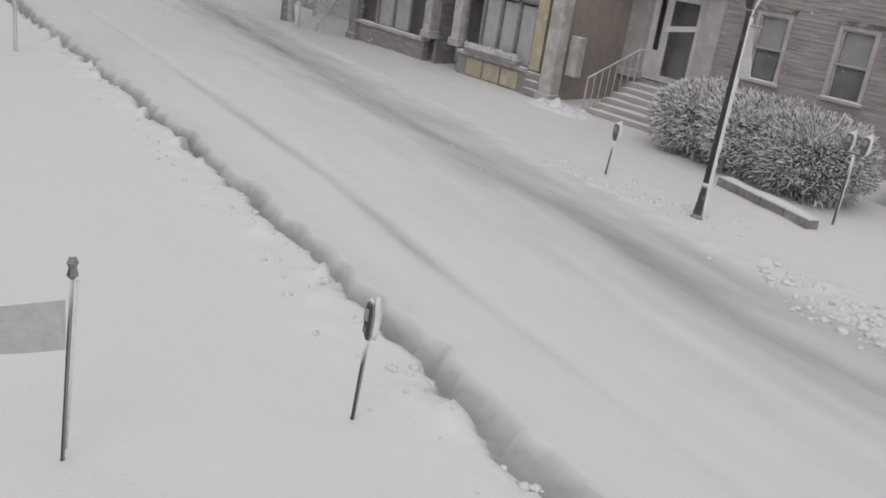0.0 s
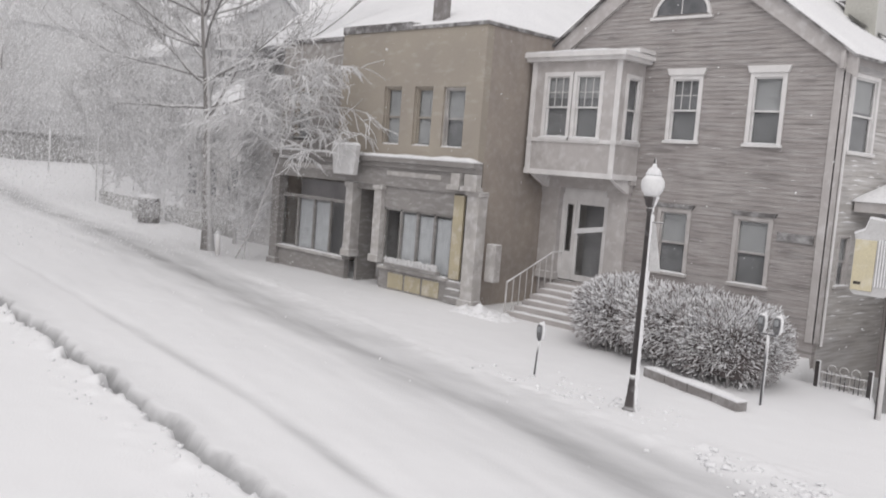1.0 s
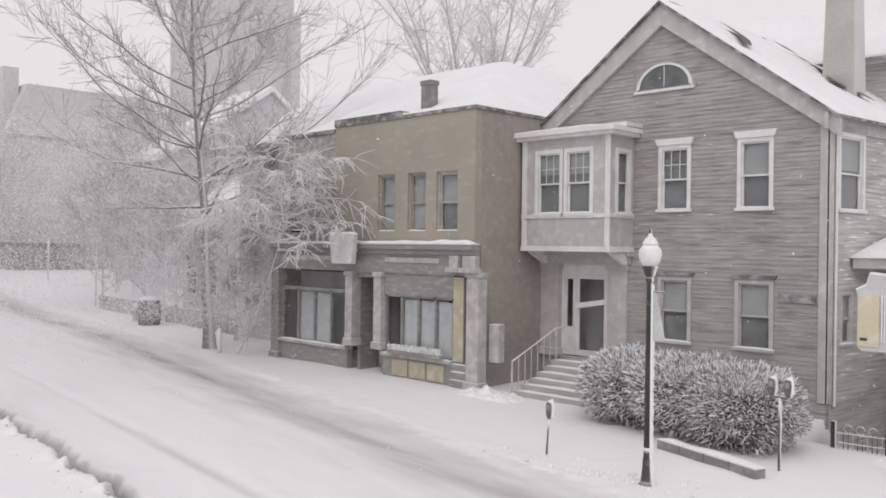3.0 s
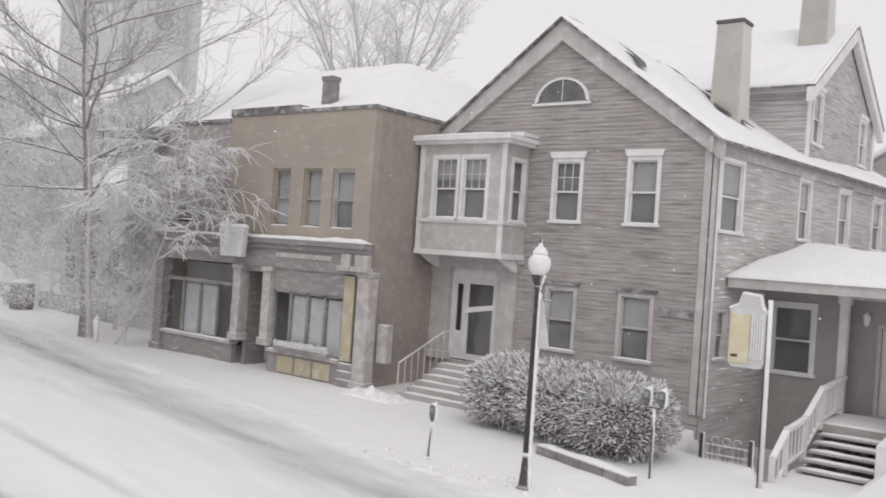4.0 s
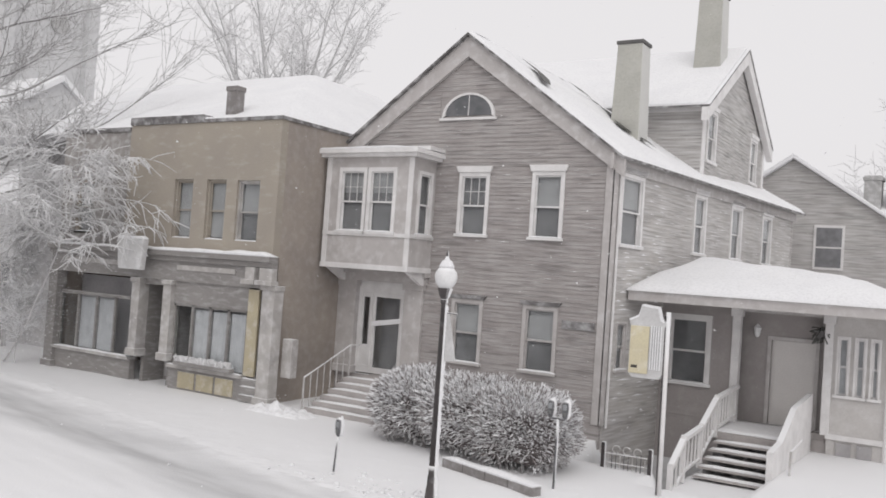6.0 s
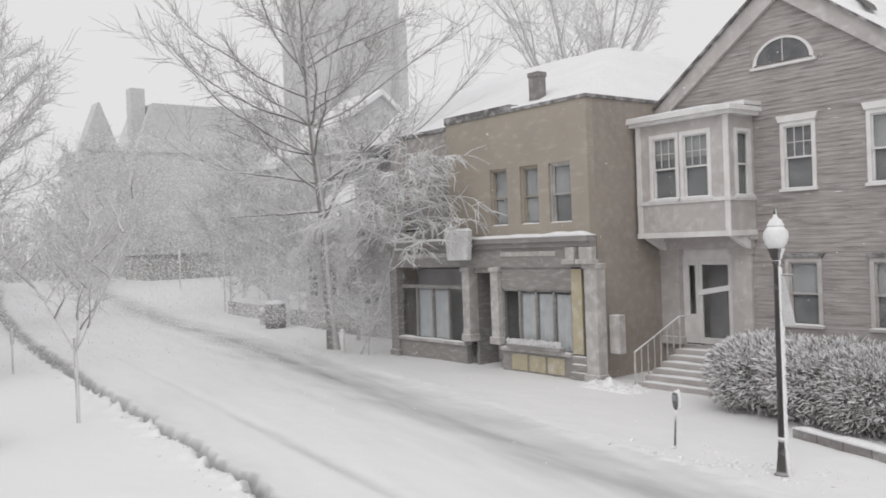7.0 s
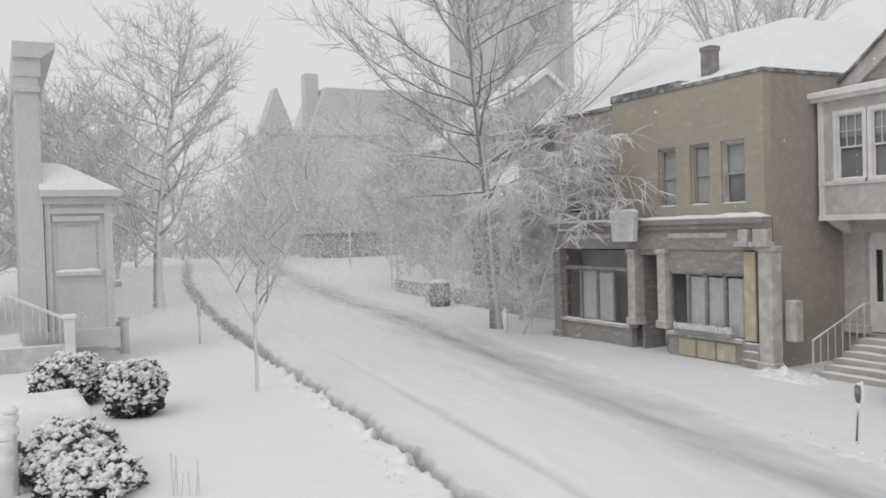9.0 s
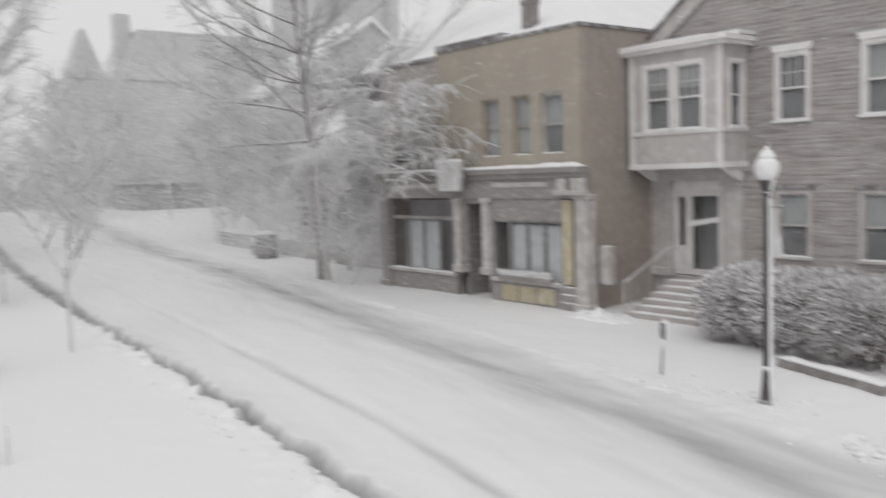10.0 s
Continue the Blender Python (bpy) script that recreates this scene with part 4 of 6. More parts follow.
def build_shop():
    b = thing("shop_building", (-24.5, 20.5, 0), "two-storey tan stucco shop building with dark wooden shopfront", "building")
    L, M, R = -30.2, -26.4, -19.2
    wins = [(-23.92, -23.02, 5.06, 7.05), (-22.36, -21.46, 5.06, 7.04), (-20.96, -19.96, 5.06, 7.02)]
    bm = bmesh.new()
    wall_cells(bm, M, R, 4.62, 8.95, wins, -0.3, 0.0, shop)
    part("upper_wall", bm, TAN, b, "plain tan stucco upper wall")
    bm = bmesh.new()
    wall_cells(bm, L, M - 0.004, 4.62, 8.75, [(-29.3, -28.3, 5.1, 7.0)], -0.3, -0.04, shop)
    part("upper_wall_left", bm, mat("grey_stucco", (0.33, 0.31, 0.295), 0.85, (0.27, 0.255, 0.245), 0.6, 20, 0.35, snow=0.4), b, "grey weathered wall")
    bm = bmesh.new()
    bx(bm, R - 0.3, R, -14, -0.3, 0, 8.95, shop)
    part("side_wall", bm, TAN_SIDE, b, "brown side wall blotched with snow")
    bm = bmesh.new()
    bx(bm, L, R, -14, -13.7, 0, 8.7, shop)
    part("rear_wall", bm, TAN_SIDE, b)
    bm = bmesh.new()
    bx(bm, L, L + 0.3, -13.7, -0.3, 0, 8.7, shop)
    part("far_side_wall", bm, TAN_SIDE, b)
    bm = bmesh.new()
    bx(bm, -38, L, -13.7, -3.1, 0, 8.78, shop)
    part("rear_block", bm, FAR_WALL, b)
    # full-length shades added in most of these, standing for pale haze over the panes
    for q in wins + [(-29.3, -28.3, 5.1, 7.0)]:
        sash_window(b, lambda u, n, v: shop(u, n - 0.14, v), *q, case=0.07, crown=0, trim=TAN if q[0] < -21 else SHOP_TRIM, shade=0.96 if q[0] < -21 else 0.55)
    # parapet coping, stepping down over the left half
    bm = bmesh.new()
    bx(bm, -22.7, R + 0.06, -0.35, 0.06, 8.95, 9.06, shop)
    bx(bm, M, -22.702, -0.35, 0.06, 8.95, 9.22, shop)
    bx(bm, L - 0.05, M - 0.004, -0.35, 0.03, 8.75, 8.90, shop)
    bx(bm, R - 0.3, R + 0.06, -14, -0.352, 8.95, 9.06, shop)
    part("coping", bm, SHINGLE, b, "dark coping along the roofline")
    snow_slab("coping_snow", M, R, -0.34, 0.0, 9.062, 0.10, b, shop, 7, nu=40)
    # low hipped roof behind the parapet, deep in snow
    bm = bmesh.new()
    nu, nv = 40, 30
    rows = []
    for i in range(nu + 1):
        row = []
        for j in range(nv + 1):
            u, n = -38.0 + (R - 0.3 + 38.0) * i / nu, -0.35 - 13.3 * j / nv
            h = min(0.47 * (-0.35 - n), 0.62 * (R - 0.3 - u), 4.05)
            if u < L:
                h = min(h, 0.9 * (-3.0 - n))
            row.append(bm.verts.new(shop(u, n, 8.8 + max(0.0, h) + 0.05 * noise.noise(Vector((u, n, 4))))))
        rows.append(row)
    for i in range(nu):
        for j in range(nv):
            bm.faces.new((rows[i][j], rows[i + 1][j], rows[i + 1][j + 1], rows[i][j + 1]))
    part("roof_snow", bm, SNOW, b, "snow-covered hipped roof behind the parapet", smooth=True)
    bm = bmesh.new()
    bx(bm, -24.2, -23.68, 22.8, 23.2, 9.0, 10.72)
    bx(bm, -24.23, -23.65, 22.77, 23.23, 10.58, 10.76)
    part("chimney", bm, STONE, b, "short square grey chimney", 0.02)
    # shopfront cornice
    bm = bmesh.new()
    prism(bm, ((0, 3.6), (0.14, 3.6), (0.14, 4.25), (0.28, 4.27), (0.28, 4.42), (0.40, 4.44), (0.40, 4.6), (0, 4.6)), L, -18.95, lambda n, u, v: shop(u, n, v))
    part("cornice", bm, SHOP, b, "dark moulded shop cornice")
    for q in ((-23.3, -20.6), (-29.4, -26.0)):
        block("fascia_strip", (q[0], q[1], 0.14, 0.17, 3.98, 4.14), SHOP_TRIM, b, T=shop)
    snow_slab("cornice_snow", -25.25, -18.95, 0.0, 0.40, 4.602, 0.15, b, shop, 1, nu=50)
    snow_slab("cornice_snow", -30.2, -26.3, 0.0, 0.40, 4.602, 0.12, b, shop, 5, nu=30)
    for u0, u1 in ((-19.45, -18.75), (-20.05, -19.5)):
        bm = bmesh.new()
        bx(bm, u0, u1, 0.14, 0.46, 3.72, 3.86, shop)
        bx(bm, u0 + 0.08, u1 - 0.08, 0.14, 0.36, 3.86, 4.25, shop)
        part("console", bm, SHOP_TRIM, b)
    # columns and piers
    for u0, u1, v0, v1, m in ((-19.32, -18.80, 0.0, 3.72, SHOP_TRIM), (-23.85, -23.45, 0.9, 3.6, SHOP_TRIM), (-25.45, -25.05, 0.9, 3.6, SHOP_TRIM), (-30.2, -29.7, 0.0, 3.6, SHOP)):
        bm = bmesh.new()
        bx(bm, u0, u1, -0.2, 0.22, v0, v1, shop)
        bx(bm, u0 - 0.06, u1 + 0.06, -0.2, 0.28, v0, v0 + 0.25, shop)
        bx(bm, u0 - 0.05, u1 + 0.05, -0.2, 0.27, v1 - 0.15, v1 - 0.004, shop)
        part("column", bm, m, b, "square shopfront pier", 0.012)
    block("ochre_side_panel", (-20.0, -19.55, 0.0, 0.10, 0.82, 3.55), OCHRE, b, "tall ochre painted panel", 0.01, shop)
    block("upper_panel", (-23.45, -20.02, -0.05, 0.06, 2.85, 3.6), SHOP, b, "dark transom panel", 0.0, shop)

    def display(u0, u1, curtains, ochre):
        d = thing("display_window", shop((u0 + u1) / 2, 0, 0.8), "", "")
        d.parent = b
        d.matrix_parent_inverse = b.matrix_world.inverted()
        bm = bmesh.new()
        bx(bm, u0, u1, -0.2, 0.20, 0.72, 0.82, shop)
        part("sill", bm, SHOP_TRIM, d)
        bm = bmesh.new()
        for k in range(5):
            u = u0 + (u1 - u0 - 0.09) * k / 4
            bx(bm, u, u + 0.07, -0.1, 0.02, 0.82, 2.85, shop)
        bx(bm, u0, u1, -0.1, 0.02, 2.78, 2.90, shop)
        part("mullions", bm, SHOP, d)
        for k in range(4):
            u = u0 + (u1 - u0 - 0.09) * k / 4
            p = block("pane", (u + 0.09, u + (u1 - u0 - 0.09) / 4, -0.05, -0.04, 0.82, 2.78), GLASS, d, T=shop)
            p.visible_shadow = False
            if k in curtains:
                bm = bmesh.new()
                w = (u1 - u0 - 0.09) / 4 - 0.11
                m = 14
                top = [bm.verts.new(shop(u + 0.10 + w * i / m, -0.10 + 0.02 * math.sin(i * 2.1), 2.70)) for i in range(m + 1)]
                low = [bm.verts.new(shop(u + 0.10 + w * i / m, -0.10 + 0.025 * math.sin(i * 2.1 + 0.3), 0.86)) for i in range(m + 1)]
                for i in range(m):
                    bm.faces.new((top[i], top[i + 1], low[i + 1], low[i]))
                part("curtain", bm, CURTAIN, d, "pleated white curtain", smooth=True)
        block("room_behind", (u0, u1, -0.9, -0.88, 0.7, 3.5), DARK, d, T=shop)
        bm = bmesh.new()
        bx(bm, u0, u1, -0.15, 0.08, -0.2, 0.72, shop)
        part("stall_riser", bm, SHOP, d)
        if ochre:
            for k in range(3):
                u = u0 + 0.5 + k * 0.88
                block("riser_panel", (u, u + 0.78, 0.08, 0.11, 0.08, 0.62), OCHRE, d, "ochre stall panel", 0.01, shop)
        snow_slab("sill_snow", u0 + 0.02, u1 - 0.02, 0.0, 0.19, 0.822, 0.06, d, shop, u0, nu=26, nn=3)

    display(-23.45, -20.02, (1, 2, 3), True)
    display(-29.7, -25.45, (1, 2), False)
    bm = bmesh.new()
    bx(bm, -25.05, -23.85, -1.2, -1.1, 0, 3.6, shop)
    bx(bm, -25.2, -25.05, -1.2, -0.2, 0, 3.6, shop)
    bx(bm, -23.85, -23.7, -1.2, -0.2, 0, 3.6, shop)
    bx(bm, -25.05, -23.85, -1.1, 0.0, 3.4, 3.6, shop)
    part("door_recess", bm, SHOP, b, "deep dark door recess")
    bm = bmesh.new()
    bx(bm, -24.95, -23.95, -1.1, -1.05, 0.15, 2.4, shop)
    d = part("shop_door", bm, DARK, b, "dark shop door")
    p = block("pane", (-24.75, -24.15, -1.04, -1.03, 1.0, 2.2), GLASS, d, T=shop)
    # stepped base beside the corner column
    for k in range(3):
        bm = bmesh.new()
        bx(bm, -20.02, -19.34, 0.0, 0.16 + 0.04 * (2 - k), 0.04 + 0.25 * k, 0.25 + 0.25 * k, shop)
        part("base_course", bm, SHOP, b, "dark moulded base course", 0.01)
        snow_slab("course_snow", -20.0, -19.36, 0.06, 0.16 + 0.04 * (2 - k), 0.252 + 0.25 * k, 0.04, b, shop, k, nu=6, nn=2)
    bm = bmesh.new()
    bx(bm, -18.75, -18.35, -0.55, -0.25, 0.9, 2.1, shop)
    part("utility_box", bm, SHOP_TRIM, b, "grey utility box on the wall", 0.02)
    return b


build_shop()

# window box with snow-topped plants, on the shop sill
box = thing("window_box", (-21.7, 20.2, 0.86), "narrow window box of withered plants under snow", "planter")
block("trough", (-22.9, -20.3, 20.1, 20.32, 0.86, 1.0), SHOP, box, "", 0.01)
bm = bmesh.new()
r = random.Random(12)
for _ in range(260):
    p = Vector((r.uniform(-22.85, -20.35), r.uniform(20.08, 20.3), 0.98))
    e = p + Vector((r.uniform(-0.08, 0.08), r.uniform(-0.1, 0.05), r.uniform(0.05, 0.22)))
    tube(bm, [p, e], [0.008, 0.03], 4)
tagged(part("frosted_foliage", bm, RIME, box, "snow-capped dead plants"), kind="stuff")


# ---- entrance steps of the grey house ----
def build_steps():
    s = thing("entrance_steps", (-15.9, 21.8, 0), "brownstone entrance steps with snow on the treads", "steps")
    for k in range(6):
        z, y = 0.16 * (k + 1), 20.55 + 0.36 * k
        bm = bmesh.new()
        bx(bm, -17.55, -14.55 - 0.04 * k, y, 24.0 if k == 5 else y + 0.40, z - 0.16 if k else -0.1, z)
        part("step", bm, STEP, s, "", 0.025)
        snow_slab("step_snow", -17.5, -14.7, y + 0.07, y + 0.36, z + 0.001, 0.05, s, plain, k * 3, nu=24, nn=4)
    for x, full in ((-17.6, True), (-14.75, False)):
        bm = bmesh.new()
        a, b = (x, 20.55, 1.05), (x, 22.7, 1.95)
        if not full:
            a, b = (x, 20.45, 0.75), (x, 21.3, 1.35)
        tube(bm, [a, b, (x, b[1] + 0.5, b[2])], 0.028, 8)
        part("handrail", bm, RAIL, s, "thin snow-lined handrail")
        m = 8 if full else 3
        for i in range(m):
            f = i / (m - 1)
            y, z = a[1] + f * (b[1] - a[1]), a[2] + f * (b[2] - a[2])
            bm = bmesh.new()
            tube(bm, [(x, y, max(-0.05, z - 1.05)), (x, y, z)], 0.016 if 0 < i < m - 1 else 0.03, 6)
            part("baluster", bm, RAIL, s)


build_steps()
bm = bmesh.new()
rows = []
for i in range(41):
    row = []
    for j in range(21):
        x, y = -19.1 + 2.5 * i / 40, 19.3 + 1.2 * j / 20
        rim = max(0.0, 1 - ((i - 20) / 20) ** 2) * max(0.0, 1 - ((j - 10) / 10) ** 2)
        lump = 0.5 + 0.9 * abs(noise.noise(Vector((x * 2.6, y * 2.6, 3)))) + 0.5 * noise.noise(Vector((x * 6, y * 6, 1)))
        row.append(bm.verts.new((x, y, -0.03 + 0.27 * rim ** 0.6 * max(0.1, lump + 0.35 * noise.noise(Vector((x * 13, y * 13, 5)))))))
    rows.append(row)
for i in range(40):
    for j in range(20):
        bm.faces.new((rows[i][j], rows[i + 1][j], rows[i + 1][j + 1], rows[i][j + 1]))
tagged(part("snow_mound", bm, SNOW, None, smooth=True), "lumpy heap of shovelled snow beside the steps", "snow heap")


# ---- hedge in front of the house ----
def leafy(name, centre, radii, count, size, material, seed, under=None, snow_on=0.0, base=0.0):
    """A shrub of many small leaves on twigs, with an uneven outline; snow pads lie on its upper side."""
    r = random.Random(seed)
    sh = thing(name, (centre[0], centre[1], base), "", "")
    c, rad = Vector(centre), Vector(radii)
    bm = bmesh.new()
    pads = bmesh.new()
    for i in range(count):
        while True:
            d = Vector((r.uniform(-1, 1), r.uniform(-1, 1), r.uniform(-0.75, 1)))
            if 0.2 < d.length < 1:
                break
        d.normalize()
        lump = 0.86 + 0.22 * noise.noise(d * 2.3 + Vector((seed, 0, 0))) + 0.08 * noise.noise(d * 7)
        p = c + Vector((d.x * rad.x, d.y * rad.y, d.z * rad.z)) * lump * r.uniform(0.80, 1.05)
        if p.z < base + 0.05:
            continue
        g = (d + Vector((r.gauss(0, 0.5), r.gauss(0, 0.5), r.gauss(0.25, 0.4)))).normalized()
        s = size * r.uniform(0.6, 1.4)
        e = g.orthogonal().normalized()
        e.rotate(Matrix.Rotation(r.uniform(0, 6.3), 3, g))
        chance = snow_on * max(0.0, 0.35 + 0.75 * d.z + 0.25 * d.x)
        if snow_on > 0.5:
            chance *= 1.7 if noise.noise(d * 4.5 + Vector((0, seed, 0))) > -0.06 else 0.25
        target = pads if r.random() < chance else bm
        w = 0.34 if target is bm else 0.5
        if target is pads and snow_on > 0.5:
            p = p + d * 0.05
            a = s * r.choice((0.35, 0.5, 0.8))
            ring = [pads.verts.new(p + Vector((a * math.cos(k * 1.257), a * math.sin(k * 1.257), a * r.uniform(-0.3, 0.3)))) for k in range(5)]
            top, low = pads.verts.new(p + Vector((0, 0, 0.7 * a))), pads.verts.new(p - Vector((0, 0, 0.6 * a)))
            for k in range(5):
                pads.faces.new((ring[k], ring[(k + 1) % 5], top))
                pads.faces.new((ring[(k + 1) % 5], ring[k], low))
            continue
        q = [target.verts.new(p), target.verts.new(p + g * s * 0.5 + e * s * w), target.verts.new(p + g * s), target.verts.new(p + g * s * 0.5 - e * s * w)]
        q[1].co.z -= 0.06 * s
        target.faces.new((q[0], q[1], q[2]))
        target.faces.new((q[0], q[2], q[3]))
    tagged(part("foliage", bm, material, sh), kind="stuff")
    if snow_on:
        tagged(part("snow_load", pads, SNOW, sh, "clumps of snow caught on the twigs", smooth=snow_on > 0.5), kind="stuff")
    else:
        pads.free()
    bm = bmesh.new()
    bmesh.ops.create_icosphere(bm, subdivisions=3, radius=1.0)
    for v in bm.verts:
        k = 0.66 + 0.18 * noise.noise(v.co * 2.3 + Vector((seed, 0, 0)))
        v.co = c + Vector((v.co.x * rad.x, v.co.y * rad.y, v.co.z * rad.z)) * k
        v.co.z = max(v.co.z, base - 0.05)
    part("twig_core", bm, under or material, sh, smooth=True)
    bm = bmesh.new()
    for k in range(9):
        a = k * 0.7
        tube(bm, [(c.x + 0.12 * math.cos(a), c.y + 0.12 * math.sin(a), base - 0.1), (c.x + rad.x * 0.55 * math.cos(a), c.y + rad.y * 0.55 * math.sin(a), c.z + 0.3 * rad.z)], [0.03, 0.012], 5)
    part("stems", bm, BARK, sh)
    return sh


HEDGE_CORE = mat("hedge_inner_twigs", (0.11, 0.095, 0.092), 0.9, (0.16, 0.14, 0.137), 5.0, 30.0, 0.6, snow=0.2, amp=0.3)
def twig_shrub(name, centre, radii, count, seed):
    """A clipped deciduous shrub: short twigs all over a boxy rounded body, most of them sleeved in snow, the foot bare."""
    r = random.Random(seed)
    sh = thing(name, (centre[0], centre[1], 0), "", "")
    c, rad = Vector(centre), Vector(radii)
    bare, white = bmesh.new(), bmesh.new()
    for _ in range(count):
        d = Vector((r.gauss(0, 1), r.gauss(0, 1), r.gauss(0, 1))).normalized()
        e = d / (abs(d.x) ** 2.8 + abs(d.y) ** 2.8 + abs(d.z) ** 2.8) ** (1 / 2.8)
        lump = 0.93 + 0.12 * noise.noise(d * 2.6 + Vector((seed, 0, 0))) + 0.05 * noise.noise(d * 8)
        p = c + Vector((e.x * rad.x, e.y * rad.y, e.z * rad.z)) * lump * r.uniform(0.82, 1.0)
        low = (p.z - 0.22) / 0.75
        if p.z < 0.04 or r.random() > 0.30 + 0.7 * low:
            continue
        g = (d + Vector((r.gauss(0, 0.45), r.gauss(0, 0.45), r.gauss(0.30, 0.35)))).normalized()
        ln = r.uniform(0.08, 0.18)
        snowy = r.random() < min(0.7, 0.04 + 0.32 * min(1.0, max(0.0, low - 0.2)) + 0.26 * max(0.0, d.z))
        bm = white if snowy else bare
        w = r.uniform(0.013, 0.024) if snowy else r.uniform(0.008, 0.014)
        f = g.orthogonal().normalized()
        h = g.cross(f)
        bend = Vector((0, 0, -0.02 if snowy else 0.01))
        rings = []
        for k, q in ((0, 0.7), (0.55, 1.0), (1.0, 0.35)):
            m = p + g * ln * k + bend * k
            rings.append([bm.verts.new(m + w * q * (math.cos(a) * f + math.sin(a) * h)) for a in (0.0, 2.094, 4.189)])
        for a, b in zip(rings, rings[1:]):
            for k in range(3):
                bm.faces.new((a[k], a[(k + 1) % 3], b[(k + 1) % 3], b[k]))
        bm.faces.new(rings[-1])
    for nm, bm, m, lab in (("bare_twig", bare, LEAF_FROST, "brown twigs"), ("snowy_twig", white, SNOW, "twigs sleeved in snow")):
        me = bpy.data.meshes.new(nm)
        bm.to_mesh(me)
        bm.free()
        me.materials.append(m)
        ob = new(nm, me)
        ob.parent = sh
        ob.matrix_parent_inverse = sh.matrix_world.inverted()
        tagged(ob, lab, kind="stuff")
    bm = bmesh.new()
    bmesh.ops.create_icosphere(bm, subdivisions=3, radius=1.0)
    for v in bm.verts:
        d = v.co.normalized()
        e = d / (abs(d.x) ** 2.8 + abs(d.y) ** 2.8 + abs(d.z) ** 2.8) ** (1 / 2.8)
        k = 0.80 + 0.10 * noise.noise(d * 2.6 + Vector((seed, 0, 0)))
        v.co = c + Vector((e.x * rad.x, e.y * rad.y, e.z * rad.z)) * k
        v.co.z = max(v.co.z, -0.05)
    part("twig_core", bm, HEDGE_CORE, sh, smooth=True)
    bm = bmesh.new()
    for k in range(26):
        a = k * 2.4
        q = 0.25 + 0.6 * r.random()
        tube(bm, [(c.x + rad.x * q * 0.8 * math.cos(a), c.y + rad.y * q * 0.8 * math.sin(a), -0.1), (c.x + rad.x * q * 1.1 * math.cos(a), c.y + rad.y * q * 1.1 * math.sin(a), 0.55)], [0.022, 0.012], 5)
    part("stems", bm, BARK, sh)
    return sh


for q in (((-12.65, 19.8, 0.96), (1.6, 1.25, 1.02), 21), ((-10.9, 19.5, 0.98), (1.7, 1.3, 1.04), 22), ((-9.5, 19.2, 0.92), (1.4, 1.22, 1.03), 23)):
    tagged(twig_shrub("hedge_shrub", q[0], q[1], 15000, q[2]), "rounded deciduous hedge shrub bristling with snow-sleeved twigs", "shrub", "hedge before the house")

# low stone edging with a snow cap
wall = thing("low_wall", (-9.3, 17.1, 0), "low stone garden edging capped with snow", "wall")
a = Vector((-10.75, 17.62, 0))
d = (Vector((-7.92, 16.62, 0)) - a)
ang = math.atan2(d.y, d.x)
wm = Matrix.Translation(a) @ Matrix.Rotation(ang, 4, "Z")
WT = lambda u, n, v: wm @ Vector((u, n, v))
for k in range(4):
    block("stone", (k * 0.75 + 0.01, k * 0.75 + 0.74, 0.0, 0.28, -0.1, 0.21), STONE, wall, "", 0.02, WT)
snow_slab("cap_snow", 0.0, 3.0, 0.0, 0.28, 0.212, 0.08, wall, WT, 3, nu=30, nn=4)


